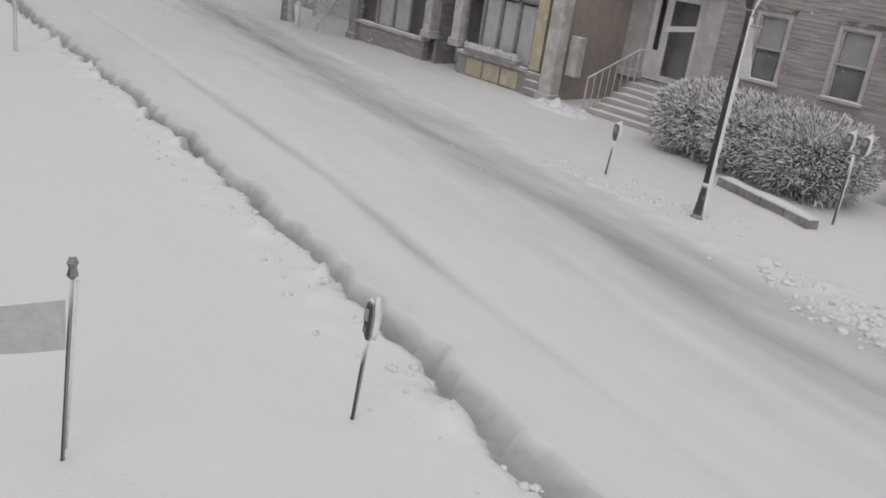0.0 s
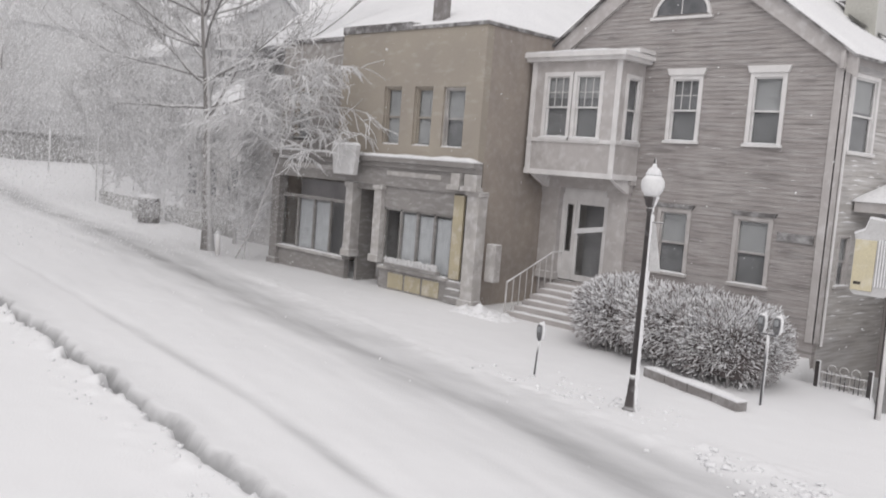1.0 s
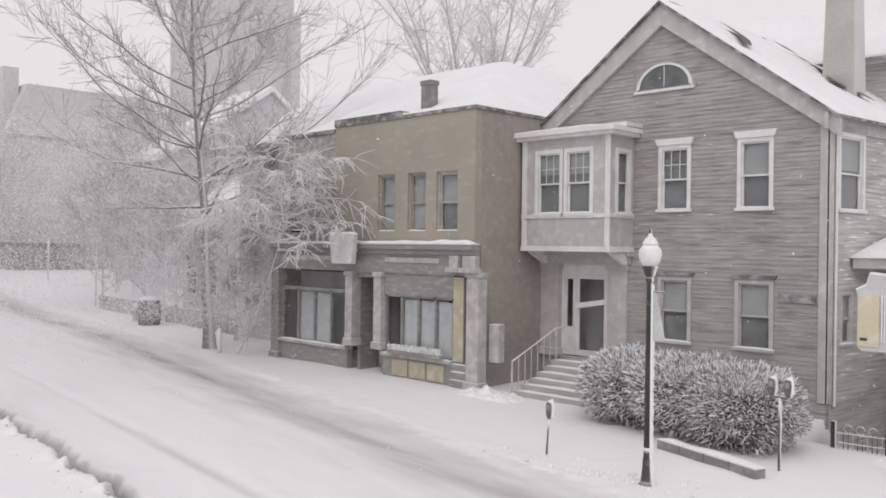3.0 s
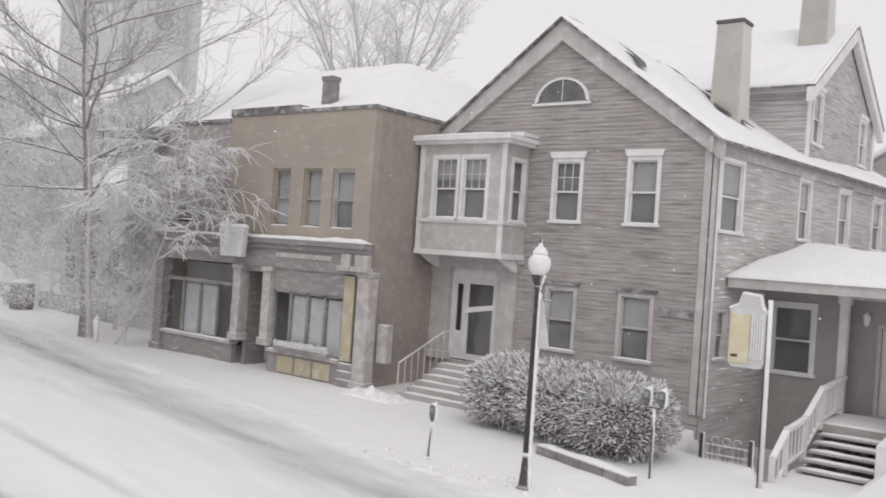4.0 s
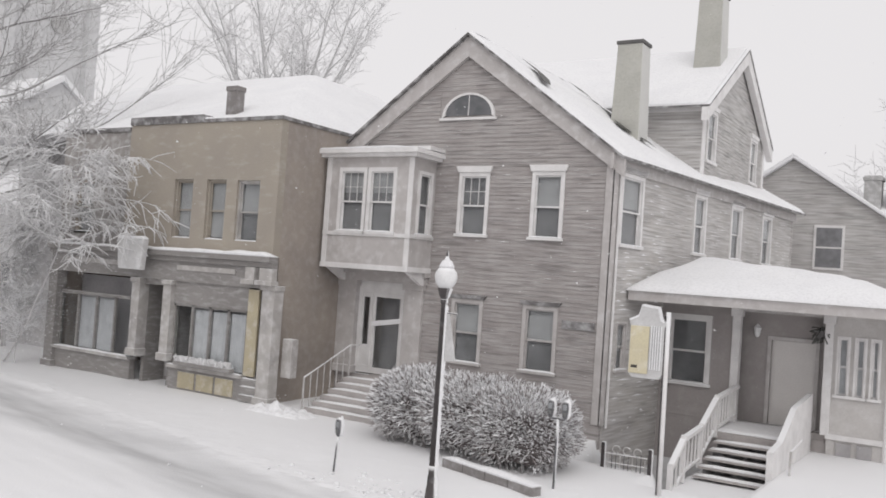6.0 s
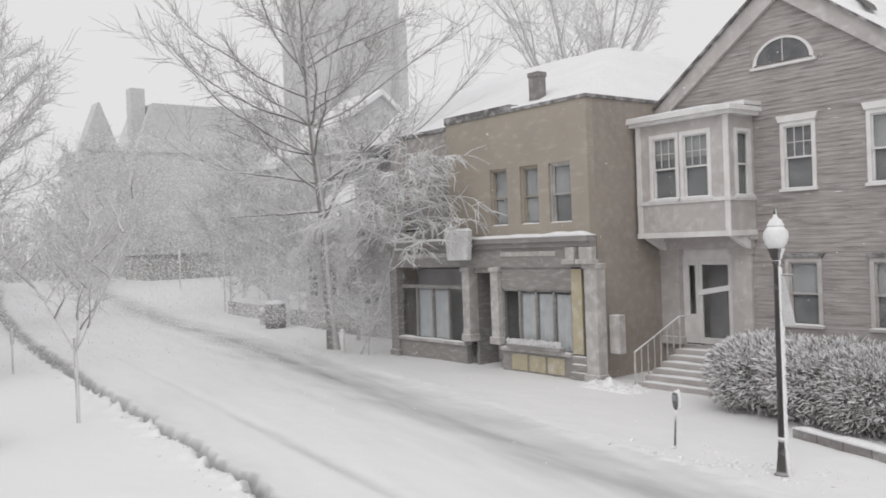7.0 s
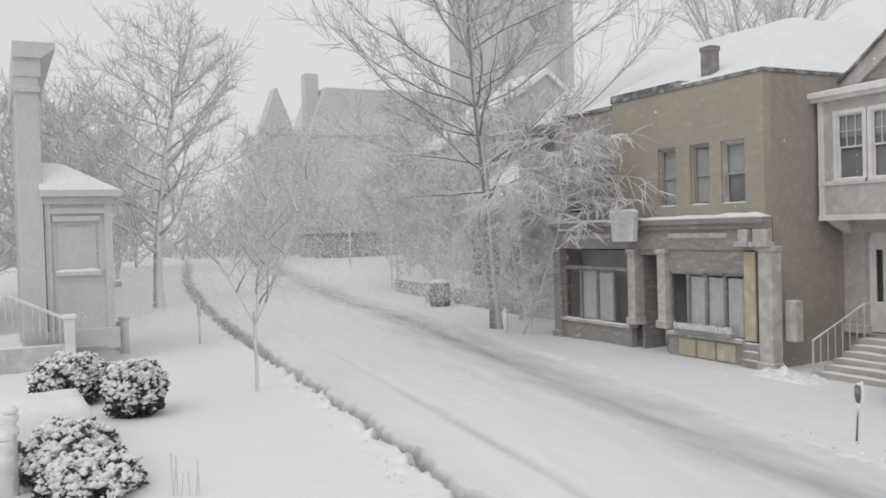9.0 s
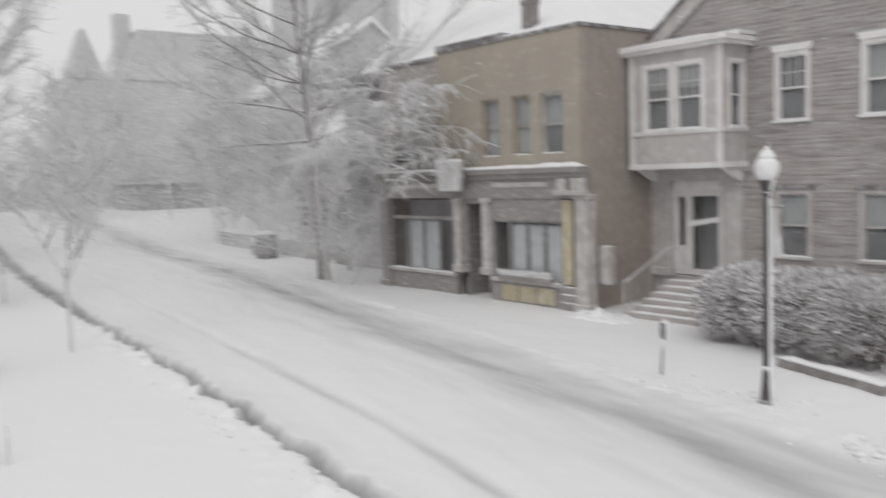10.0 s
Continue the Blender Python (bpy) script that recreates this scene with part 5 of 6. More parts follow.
# ---- street furniture ----
def lamp_post(x, y):
    p = thing("street_lamp", (x, y, 0), "black cast-iron street lamp with a snow-covered acorn globe", "street lamp")
    bm = bmesh.new()
    lathe(bm, (x, y, -0.05), [(0.17, 0), (0.17, 0.09), (0.13, 0.13), (0.115, 0.28), (0.098, 0.42), (0.094, 0.55), (0.082, 0.62), (0.075, 0.8)], 16)
    part("base", bm, IRON, p, smooth=True)
    bm = bmesh.new()
    lathe(bm, (x, y, 0.74), [(0.078, 0), (0.058, 3.15), (0.075, 3.17), (0.075, 3.23), (0.055, 3.25)], 14)
    part("shaft", bm, IRON, p, "dark shaft with snow plastered on its windward side", smooth=True)
    bm = bmesh.new()
    prof = [(0.055, 0), (0.10, 0.06), (0.13, 0.16), (0.15, 0.20), (0.15, 0.23)]
    lathe(bm, (x, y, 3.97), prof, 16)
    part("fitter", bm, IRON, p, "iron globe holder")
    bm = bmesh.new()
    lathe(bm, (x, y, 4.202), [(0.13, 0), (0.20, 0.10), (0.225, 0.20), (0.215, 0.30), (0.17, 0.36), (0.14, 0.40)], 18)
    part("globe", bm, GLOBE, p, "frosted acorn globe caked in snow", smooth=True)
    bm = bmesh.new()
    lathe(bm, (x, y, 4.603), [(0.15, 0), (0.15, 0.03), (0.10, 0.12), (0.05, 0.16), (0.03, 0.22)], 14)
    part("snow_cap", bm, SNOW, p, smooth=True)
    bm = bmesh.new()
    lathe(bm, (x, y, 4.824), [(0.025, 0), (0.03, 0.04), (0.012, 0.09), (0.004, 0.12)], 8)
    part("finial", bm, IRON, p)
    # banner stays and a half-furled banner
    bm = bmesh.new()
    tube(bm, [(x + 0.04, y, 3.72), (x + 0.34, y - 0.05, 3.72)], 0.014, 6)
    part("banner_arm", bm, IRON, p)
    bm = bmesh.new()
    prism(bm, ((0.08, 3.70), (0.14, 3.70), (0.34, 2.80), (0.10, 2.78)), -0.02, 0.02, lambda u, n, v: (x + u, y + n, v))
    part("banner", bm, SIGN_WHITE, p, "narrow banner stiff with snow", 0.008)
    # crust of snow down the windward side
    bm = bmesh.new()
    rr = random.Random(5)
    prev = None
    for i in range(58):
        z = 0.16 + i * 0.065
        rad = 0.078 - 0.02 * i / 52 + max(0.0, 0.045 * (0.62 - z))
        k = rr.uniform(0.02, 0.045)
        ring = [bm.verts.new((x + (rad + (k if -18 <= a < 90 else 0.0)) * math.cos(radians(a)), y + (rad + (k if -18 <= a < 90 else 0.0)) * math.sin(radians(a)), z)) for a in (-34, -14, 12, 40, 75, 116)]
        if prev:
            for u, v in zip(range(5), range(1, 6)):
                bm.faces.new((prev[u], prev[v], ring[v], ring[u]))
        prev = ring
    part("snow_crust", bm, SNOW, p, "ribbon of wind-packed snow", smooth=True)
    return p


lamp_post(-9.15, 14.68)


def meter(x, y, top, lean=0.0, twin=False, label="", skin=METER, size=1.0, crust=0.018):
    m = thing("parking_meter", (x, y, 0), label or "dark parking meter on a thin pole, half plastered with snow", "parking meter", "parking meters along the kerbs")
    body = top - 0.42
    bm = bmesh.new()
    tube(bm, [(x, y, -0.15), (x + lean * body, y, body)], 0.028 * size, 10)
    part("pole", bm, skin, m, smooth=True)
    bm = bmesh.new()
    tube(bm, [(x + 0.017, y + 0.019, 0.1), (x + 0.017 + lean * body, y + 0.019, body)], crust, 6)
    part("snow_crust", bm, SNOW, m, smooth=True)
    heads = ((-0.17, 0.17) if twin else (0.0,))
    if twin:
        bm = bmesh.new()
        tube(bm, [(x - 0.18, y, body), (x + 0.18, y, body)], 0.03, 8)
        part("yoke", bm, METER, m)
    for o in heads:
        hx = x + o + lean * body
        bm = bmesh.new()
        lathe(bm, (0, 0, 0), [(0.035, 0), (0.065, 0.05), (0.085, 0.16), (0.09, 0.27), (0.075, 0.34), (0.045, 0.39), (0.012, 0.415)], 14)
        bmesh.ops.transform(bm, matrix=Matrix.Translation((hx, y, body)) @ Matrix.Diagonal((size, 0.72 * size, 1.0, 1)), verts=bm.verts)
        h = part("head", bm, skin, m, smooth=True)
        bm = bmesh.new()
        bx(bm, hx - 0.045 * size, hx + 0.045 * size, y - 0.072 * size, y - 0.05 * size, body + 0.20, body + 0.32)
        part("dial_window", bm, mat("meter_dial", (0.30, 0.31, 0.32), 0.3), h, "pale dial window", 0.006)
        bm = bmesh.new()
        bx(bm, hx - 0.03 * size, hx + 0.03 * size, y - 0.073 * size, y - 0.05 * size, body + 0.08, body + 0.15)
        part("coin_plate", bm, mat("meter_plate", (0.22, 0.22, 0.22), 0.4, metal=0.5), h, "", 0.004)
        bm = bmesh.new()
        lathe(bm, (0, 0, 0), [(0.05, 0.02), (0.078, 0.10), (0.088, 0.24), (0.078, 0.34), (0.04, 0.42), (0.02, 0.45)], 10)
        bmesh.ops.transform(bm, matrix=Matrix.Translation((hx + 0.036, y + 0.045, body - 0.01)) @ Matrix.Diagonal((0.8 * size, 0.72 * size, 1.0, 1)), verts=bm.verts)
        part("snow_hood", bm, SNOW, h, "snow packed on one side", smooth=True)
    return m


meter(-12.02, 15.22, 1.22, 0.08)
meter(-7.92, 17.66, 1.95, 0.0, True, "twin-headed parking meter capped with snow")
meter(-5.95, 4.50, 1.32, 0.10, label="black parking meter on a thin pole beside the ploughed bank", skin=IRON_BARE, size=0.72, crust=0.009)


def pole_sign():
    """The near post with a snow-plastered panel hanging from it."""
    p = thing("sign_post", (-6.48, 1.98, 0), "thin dark sign post with a snow-plastered panel", "sign")
    bm = bmesh.new()
    tube(bm, [(-6.48, 1.98, -0.15), (-6.28, 2.0, 1.72)], 0.017, 8)
    part("post", bm, IRON_BARE, p, smooth=True)
    bm = bmesh.new()
    tube(bm, [(-6.455, 2.012, 0.1), (-6.262, 2.03, 1.68)], 0.012, 6)
    part("snow_crust", bm, SNOW, p, "thin snow on the windward side", smooth=True)
    bm = bmesh.new()
    lathe(bm, (-6.27, 2.0, 1.70), [(0.02, 0), (0.045, 0.03), (0.03, 0.09), (0.045, 0.13), (0.02, 0.18)], 8)
    part("finial", bm, IRON_BARE, p)
    bm = bmesh.new()
    n = 14
    rows = []
    for i in range(n + 1):
        f = i / n
        x, y = -6.36 - 0.10 * f, 1.97 - 0.85 * f
        sag = 0.06 * f * f
        rows.append([bm.verts.new((x + dx, y, z - sag * s)) for dx, z, s in ((-0.02, 1.08, -1.5), (0.02, 1.08, -1.5), (0.02, 1.50, 0.2), (-0.02, 1.50, 0.2))])
    for a_, b_ in zip(rows, rows[1:]):
        for k in range(4):
            bm.faces.new((a_[k], a_[(k + 1) % 4], b_[(k + 1) % 4], b_[k]))
    bm.faces.new(rows[0]), bm.faces.new(rows[-1][::-1])
    part("panel", bm, SIGN_WHITE, p, "pale panel coated with driven snow")


pole_sign()


def lantern_sign():
    s = thing("hanging_sign", (-6.0, 18.9, 0), "yellow and white box sign on a white pole, rimmed with snow", "sign")
    bm = bmesh.new()
    tube(bm, [(-6.0, 18.9, -0.2), (-6.03, 18.9, 3.98)], 0.05, 10)
    part("pole", bm, TRIM, s, smooth=True)
    # dark tube stands for the shaded left side of the white pole
    bm = bmesh.new()
    tube(bm, [(-6.055, 18.87, 0.0), (-6.085, 18.87, 3.9)], 0.02, 6)
    part("pole_shade_strip", bm, IRON, s)
    out = ((-0.34, 2.50), (0.36, 2.50), (0.44, 2.62), (0.44, 3.62), (0.47, 3.72), (0.32, 3.78), (0.24, 4.04), (-0.16, 4.08), (-0.24, 3.84), (-0.47, 3.74), (-0.44, 3.62), (-0.44, 2.60))
    yaw = Matrix.Translation((-6.47, 18.95, 0)) @ Matrix.Rotation(radians(8), 4, "Z")
    bm = bmesh.new()
    prism(bm, out, -0.16, 0.16, lambda u, n, v: yaw @ Vector((u * 0.85, n, v)))
    part("case", bm, SIGN_WHITE, s, "shaped white sign case", 0.02)
    bm = bmesh.new()
    bx(bm, -0.42, 0.06, -0.19, -0.165, 2.60, 3.64, lambda u, n, v: yaw @ Vector((u * 0.85, n, v)))
    part("yellow_panel", bm, SIGN_YELLOW, s, "cream-yellow sign panel", 0.006)
    bm = bmesh.new()
    bx(bm, -0.36, -0.20, -0.197, -0.191, 2.72, 2.78, lambda u, n, v: yaw @ Vector((u * 0.85, n, v)))
    part("lettering_bar", bm, LETTER, s)
    for k in range(5):
        bm = bmesh.new()
        u = 0.10 + k * 0.062
        bx(bm, u, u + 0.03, -0.20, -0.165, 2.70, 3.66, lambda u_, n, v: yaw @ Vector((u_ * 0.85, n, v)))
        part("snow_rib", bm, SNOW, s, "", 0.008)
    bm = bmesh.new()
    prism(bm, [(u * 1.03, v + 0.035) for u, v in out[4:10]] + [(u, v + 0.001) for u, v in out[9:3:-1]], -0.15, 0.15, lambda u, n, v: yaw @ Vector((u * 0.85, n, v)))
    part("snow_cap", bm, SNOW, s)


lantern_sign()


def shop_sign():
    s = thing("projecting_sign", (-24.95, 19.75, 3.9), "white box sign on short arms at the shop cornice", "sign")
    for x in (-25.2, -24.65):
        bm = bmesh.new()
        tube(bm, [(x, 19.8, 4.45), (x, 20.3, 4.45)], 0.03, 6)
        part("arm", bm, SHOP_TRIM, s, smooth=True)
    bm = bmesh.new()
    prism(bm, ((-25.72, 4.92), (-24.35, 4.92), (-24.45, 3.88), (-25.58, 3.88)), -0.12, 0.12, lambda u, n, v: (u + 0.12, 19.75 + n, v))
    part("panel", bm, SIGN_WHITE, s, "blank snow-plastered sign panel", 0.04)
    bm = bmesh.new()
    prism(bm, ((-25.74, 4.922), (-24.33, 4.922), (-24.5, 5.02), (-25.6, 5.01)), -0.12, 0.12, lambda u, n, v: (u + 0.12, 19.75 + n, v))
    part("snow_cap", bm, SNOW, s, "", 0.02)


shop_sign()


def simple_post(name, x, y, h, r, material, label, cat, plate=None, cap=True):
    p = thing(name, (x, y, 0), label, cat)
    bm = bmesh.new()
    tube(bm, [(x, y, -0.2), (x, y, h)], [r * 1.05, r], 8)
    part("post", bm, material, p, smooth=True)
    if plate:
        bm = bmesh.new()
        bx(bm, x - 0.03, x + 0.03, y - plate[0] / 2, y + plate[0] / 2, h - plate[1], h)
        part("plate", bm, SIGN_WHITE, p, "snow-covered plate", 0.01)
    if cap:
        bm = bmesh.new()
        lathe(bm, (x, y, h + 0.001), [(r * 1.3, 0), (r * 1.4, 0.05), (r * 0.7, 0.11)], 8)
        part("snow_cap", bm, SNOW, p, smooth=True)
    return p


simple_post("sign_pole", -37.8, 7.5, 1.7, 0.035, BARK_PALE, "thin roadside pole with a snow-covered head", "pole", (0.14, 0.55))
simple_post("sign_pole", -60.9, 26.4, 4.6, 0.06, BARK_PALE, "tall thin sign pole beyond the trees", "pole", (0.3, 0.5))
simple_post("sign_pole", -83.8, 31.8, 4.8, 0.09, BARK_PALE, "snowy pole with a cross arm", "pole", (1.6, 0.25))
simple_post("sign_pole", -70.0, 33.5, 4.4, 0.07, BARK_PALE, "snowy pole with a white plate", "pole", (0.7, 1.3))
simple_post("bollard", -32.3, 19.2, 0.95, 0.09, TRIM, "short white snow-capped post beside the tree", "bollard")
simple_post("bollard", -36.6, 4.35, 1.35, 0.18, TRIM, "squat snow-covered stone post", "bollard")


def barrel(x, y):
    b = thing("litter_bin", (x, y, 0), "grey ribbed litter bin with snow on its lid", "bin")
    bm = bmesh.new()
    lathe(bm, (x, y, -0.05), [(0.50, 0), (0.53, 0.1), (0.55, 1.35), (0.60, 1.37), (0.60, 1.47)], 18)
    part("drum", bm, mat("grey_bin", (0.24, 0.235, 0.232), 0.7, (0.19, 0.185, 0.185), 2, 20, 0.3, snow=0.3, amp=0.3), b, smooth=True)
    for k in range(14):
        a = k * math.tau / 14
        block("slat", (x + 0.56 * math.cos(a) - 0.03, x + 0.56 * math.cos(a) + 0.03, y + 0.56 * math.sin(a) - 0.03, y + 0.56 * math.sin(a) + 0.03, 0.05, 1.3), STONE, b)
    bm = bmesh.new()
    lathe(bm, (x, y, 1.421), [(0.58, 0), (0.56, 0.08), (0.35, 0.16), (0.1, 0.19)], 14)
    part("lid_snow", bm, SNOW, b, smooth=True)


barrel(-46.1, 23.0)
hy = thing("fire_hydrant", (-48.4, 23.3, 0), "small snow-capped fire hydrant beside the bin", "hydrant")
bm = bmesh.new()
lathe(bm, (-48.4, 23.3, -0.1), [(0.22, 0), (0.22, 0.1), (0.15, 0.15), (0.15, 0.75), (0.20, 0.80), (0.14, 0.95), (0.05, 1.02)], 12)
part("barrel", bm, FAR_DARK, hy, smooth=True)
bm = bmesh.new()
tube(bm, [(-48.4, 23.0, 0.6), (-48.4, 23.6, 0.6)], 0.08, 8)
part("nozzles", bm, FAR_DARK, hy)
bm = bmesh.new()
lathe(bm, (-48.4, 23.3, 0.90), [(0.18, 0), (0.17, 0.1), (0.06, 0.2)], 10)
part("snow_cap", bm, SNOW, hy, smooth=True)

# iron garden gate before the sunk ground
gate = thing("iron_gate", (-7.45, 20.8, 0), "low iron gate with scrolled top bar and snow on its bars", "gate")
for k in range(10):
    x = -7.93 + k * 0.105
    bm = bmesh.new()
    tube(bm, [(x, 20.8, -0.25), (x, 20.8, 0.40 + 0.05 * math.sin(k))], 0.013, 5)
    part("bar", bm, IRON if k % 3 else RAIL, gate)
for z in (-0.1, 0.14, 0.36):
    bm = bmesh.new()
    tube(bm, [(-7.98, 20.8, z), (-6.92, 20.8, z + 0.02)], 0.018, 6)
    part("rail", bm, RAIL, gate)
for x in (-7.72, -7.45, -7.18):
    bm = bmesh.new()
    tube(bm, [(x + 0.10 * math.cos(t), 20.8, 0.48 + 0.09 * math.sin(t)) for t in np.linspace(0, 5.5, 14)], 0.012, 5)
    part("scroll", bm, RAIL, gate)
for x in (-8.05, -6.86):
    block("post", (x - 0.05, x + 0.05, 20.75, 20.85, -0.3, 0.62), IRON, gate, "", 0.01)


# ---- the columned house on the near side of the street ----
def build_left_house():
    h = thing("portico_house", (-35.5, 1.5, 0), "white columned house seen end-on through the snow", "house")
    PALE = mat("snow_blown_white_paint", (0.58, 0.58, 0.58), 0.7, (0.53, 0.53, 0.535), 0.8, 14.0, 0.15, snow=0.42, amp=0.12)
    bm = bmesh.new()
    bx(bm, -35.4, -34.4, 0.74, 1.52, 0.0, 10.3)
    bx(bm, -35.5, -34.3, 0.68, 1.58, 0.0, 0.5)
    bx(bm, -35.5, -34.3, 0.70, 1.58, 9.75, 9.95)
    part("corner_pier", bm, PALE, h, "tall square portico pier", 0.02)
    bm = bmesh.new()
    bx(bm, -48.0, -34.35, 0.72, 1.60, 10.3, 10.95)
    prism(bm, ((0.72, 10.95), (1.62, 10.95), (2.10, 11.32), (2.10, 11.5), (0.72, 11.5)), -48.0, -34.2, lambda u, n, v: (n, u, v))
    part("entablature", bm, PALE, h, "deep moulded entablature")
    snow_slab("cornice_snow", -48, -34.25, 0.74, 2.05, 11.502, 0.10, h, plain, 2)
    for x in (-39.5, -44.0):
        block("rear_pier", (x - 0.4, x + 0.4, 0.78, 1.5, 0.0, 10.3), PALE, h)
    # low wing with a blind panelled window
    bm = bmesh.new()
    bx(bm, -39.5, -34.6, 1.54, 3.80, 0.0, 6.05)
    part("wing_wall", bm, PALE, h, "pale boarded wing")
    bm = bmesh.new()
    bx(bm, -34.6, -34.52, 1.55, 1.75, 0.9, 6.0)
    bx(bm, -34.6, -34.52, 3.55, 3.82, 0.9, 6.0)
    bx(bm, -34.6, -34.50, 1.75, 3.55, 5.45, 5.65)
    bx(bm, -34.6, -34.45, 1.5, 3.9, 5.80, 6.05)
    bx(bm, -34.6, -34.42, 1.5, 3.95, 0.5, 1.25)
    part("wing_trim", bm, PALE, h)
    bm = bmesh.new()
    bx(bm, -34.6, -34.53, 1.95, 3.25, 3.35, 5.2)
    pan = part("blind_window", bm, mat("blind_panel", (0.52, 0.52, 0.525), 0.7, (0.56, 0.56, 0.56), 1, 14, 0.1, snow=0.3, amp=0.1), h, "blind window panel")
    block("head", (-34.6, -34.42, 1.80, 3.40, 5.18, 5.36), PALE, pan)
    block("slot", (-34.6, -34.515, 2.05, 3.1, 4.98, 5.06), FAR_DARK, pan)
    block("sill", (-34.6, -34.38, 1.85, 3.40, 3.22, 3.34), PALE, pan)
    snow_slab("sill_snow", -34.6, -34.38, 1.85, 3.40, 3.342, 0.14, pan, plain, 2, nu=4, nn=10)
    bm = bmesh.new()
    bx(bm, -39.7, -34.2, 1.40, 4.18, 6.06, 6.28)
    part("wing_eave", bm, PALE, h)
    bm = bmesh.new()
    lo = [bm.verts.new(p) for p in ((-39.7, 1.40, 6.282), (-34.2, 1.40, 6.282), (-34.2, 4.18, 6.282), (-39.7, 4.18, 6.282))]
    hi = [bm.verts.new(p) for p in ((-39.0, 1.42, 7.35), (-35.0, 1.42, 7.35), (-35.2, 2.25, 7.30), (-39.0, 2.25, 7.30))]
    bm.faces.new(lo), bm.faces.new(hi)
    for i in range(4):
        bm.faces.new((lo[i], lo[(i + 1) % 4], hi[(i + 1) % 4], hi[i]))
    part("wing_roof_snow", bm, SNOW, h, "smooth snow on the wing roof", 0.06)
    # stone base, small hatch
    block("base_slot", (-34.42, -34.38, 2.3, 3.5, 0.55, 0.62), FAR_DARK, h)
    block("wall_box", (-34.6, -34.3, 3.82, 4.05, 2.72, 2.95), FAR_DARK, h, "small dark wall box", 0.02)
    block("wall_hatch", (-35.2, -34.9, 3.82, 4.02, 0.3, 1.4), FAR_DARK, h, "dark narrow hatch")


build_left_house()
rl = thing("stair_railing", (-34.0, 1.3, 0), "white balustrade running down beside house steps", "railing")
bm = bmesh.new()
tube(bm, [(-33.6, 0.1, 2.75), (-33.6, 2.05, 1.75)], 0.06, 6)
part("handrail", bm, TRIM, rl)
for k in range(9):
    y = 0.2 + k * 0.21
    z = 2.75 - (y - 0.1) * 0.51
    bm = bmesh.new()
    tube(bm, [(-33.6, y, z - 0.95), (-33.6, y, z)], 0.03, 6)
    part("baluster", bm, FAR_WALL, rl)
block("newel", (-33.8, -33.4, 2.0, 2.35, 0.0, 1.75), TRIM, rl, "", 0.03)
block("newel_cap", (-33.86, -33.34, 1.94, 2.41, 1.751, 1.9), SNOW, rl, "", 0.04)
block("stringer", (-33.9, -33.5, -0.6, 2.0, 0.0, 0.85), FAR_WALL, rl, "", 0.02)

# evergreen shrubs under snow, near the steps
for c, rad, cnt, sd, fr, sz in (((-23.6, 3.0, 0.62), (0.85, 0.8, 0.85), 8000, 31, 0.62, 0.10), ((-26.4, 1.7, 0.65), (1.2, 1.1, 0.75), 7000, 32, 0.70, 0.10),
                             ((-18.2, 1.05, 0.30), (1.2, 1.0, 0.75), 11000, 33, 0.52, 0.115), ((-16.9, 1.35, 0.12), (1.1, 0.9, 0.60), 8000, 34, 0.62, 0.115)):
    tagged(leafy("evergreen_shrub", c, rad, cnt, sz, LEAF, sd, LEAF, fr), "dark evergreen shrub loaded with clumps of snow", "shrub", "shrubs by the house")

mound = thing("covered_hedge", (-20.8, 0.9, 0), "flat-topped hedge buried under smooth deep snow", "hedge")
bm = bmesh.new()
nu, nv = 26, 20
rows = []
for i in range(nu + 1):
    row = []
    for j in range(nv + 1):
        x, y = -22.6 + 3.2 * i / nu, -1.2 + 3.2 * j / nv
        e = min(i / nu, 1 - i / nu) * 7
        f = min(j / nv, 1 - j / nv) * 7
        k = min(1.0, e) * min(1.0, f)
        k = k * k * (3 - 2 * k)
        row.append(bm.verts.new((x, y, -0.05 + k * (1.12 + 0.10 * noise.noise(Vector((x, y, 2)))))))
    rows.append(row)
for i in range(nu):
    for j in range(nv):
        bm.faces.new((rows[i][j], rows[i + 1][j], rows[i + 1][j + 1], rows[i][j + 1]))
part("snow_cover", bm, SNOW, mound, smooth=True)

fence = thing("porch_fence", (-15.4, -0.1, 0), "white turned fence posts with snow caps and rail", "fence")
for x, y, s in ((-17.4, 0.10, 1.45), (-15.6, -0.02, 1.35)):
    bm = bmesh.new()
    lathe(bm, (x, y, -0.1), [(0.11, 0), (0.11, s - 0.3), (0.15, s - 0.26), (0.15, s - 0.16), (0.09, s - 0.10), (0.14, s), (0.155, s + 0.05), (0.07, s + 0.12)], 14)
    part("post", bm, TRIM, fence, smooth=True)
    bm = bmesh.new()
    lathe(bm, (x, y, s + 0.021), [(0.14, 0), (0.15, 0.06), (0.09, 0.12), (0.02, 0.14)], 12)
    part("post_snow", bm, SNOW, fence, smooth=True)
for z in (0.35, 1.05):
    bm = bmesh.new()
    tube(bm, [(-17.4, 0.10, z), (-15.6, -0.02, z), (-15.3, -1.2, z)], 0.04, 6)
    part("rail", bm, TRIM, fence)
for k in range(12):
    block("picket", (-15.2 + 0.17 * k, -15.1 + 0.17 * k, 1.45 + 0.03 * k, 1.48 + 0.03 * k, -0.1, 0.42), TRIM, fence, "", 0.01)
stalks = thing("dry_plant", (-15.6, 2.75, 0), "dry plant stalks poking out of the snow", "plant")
r = random.Random(9)
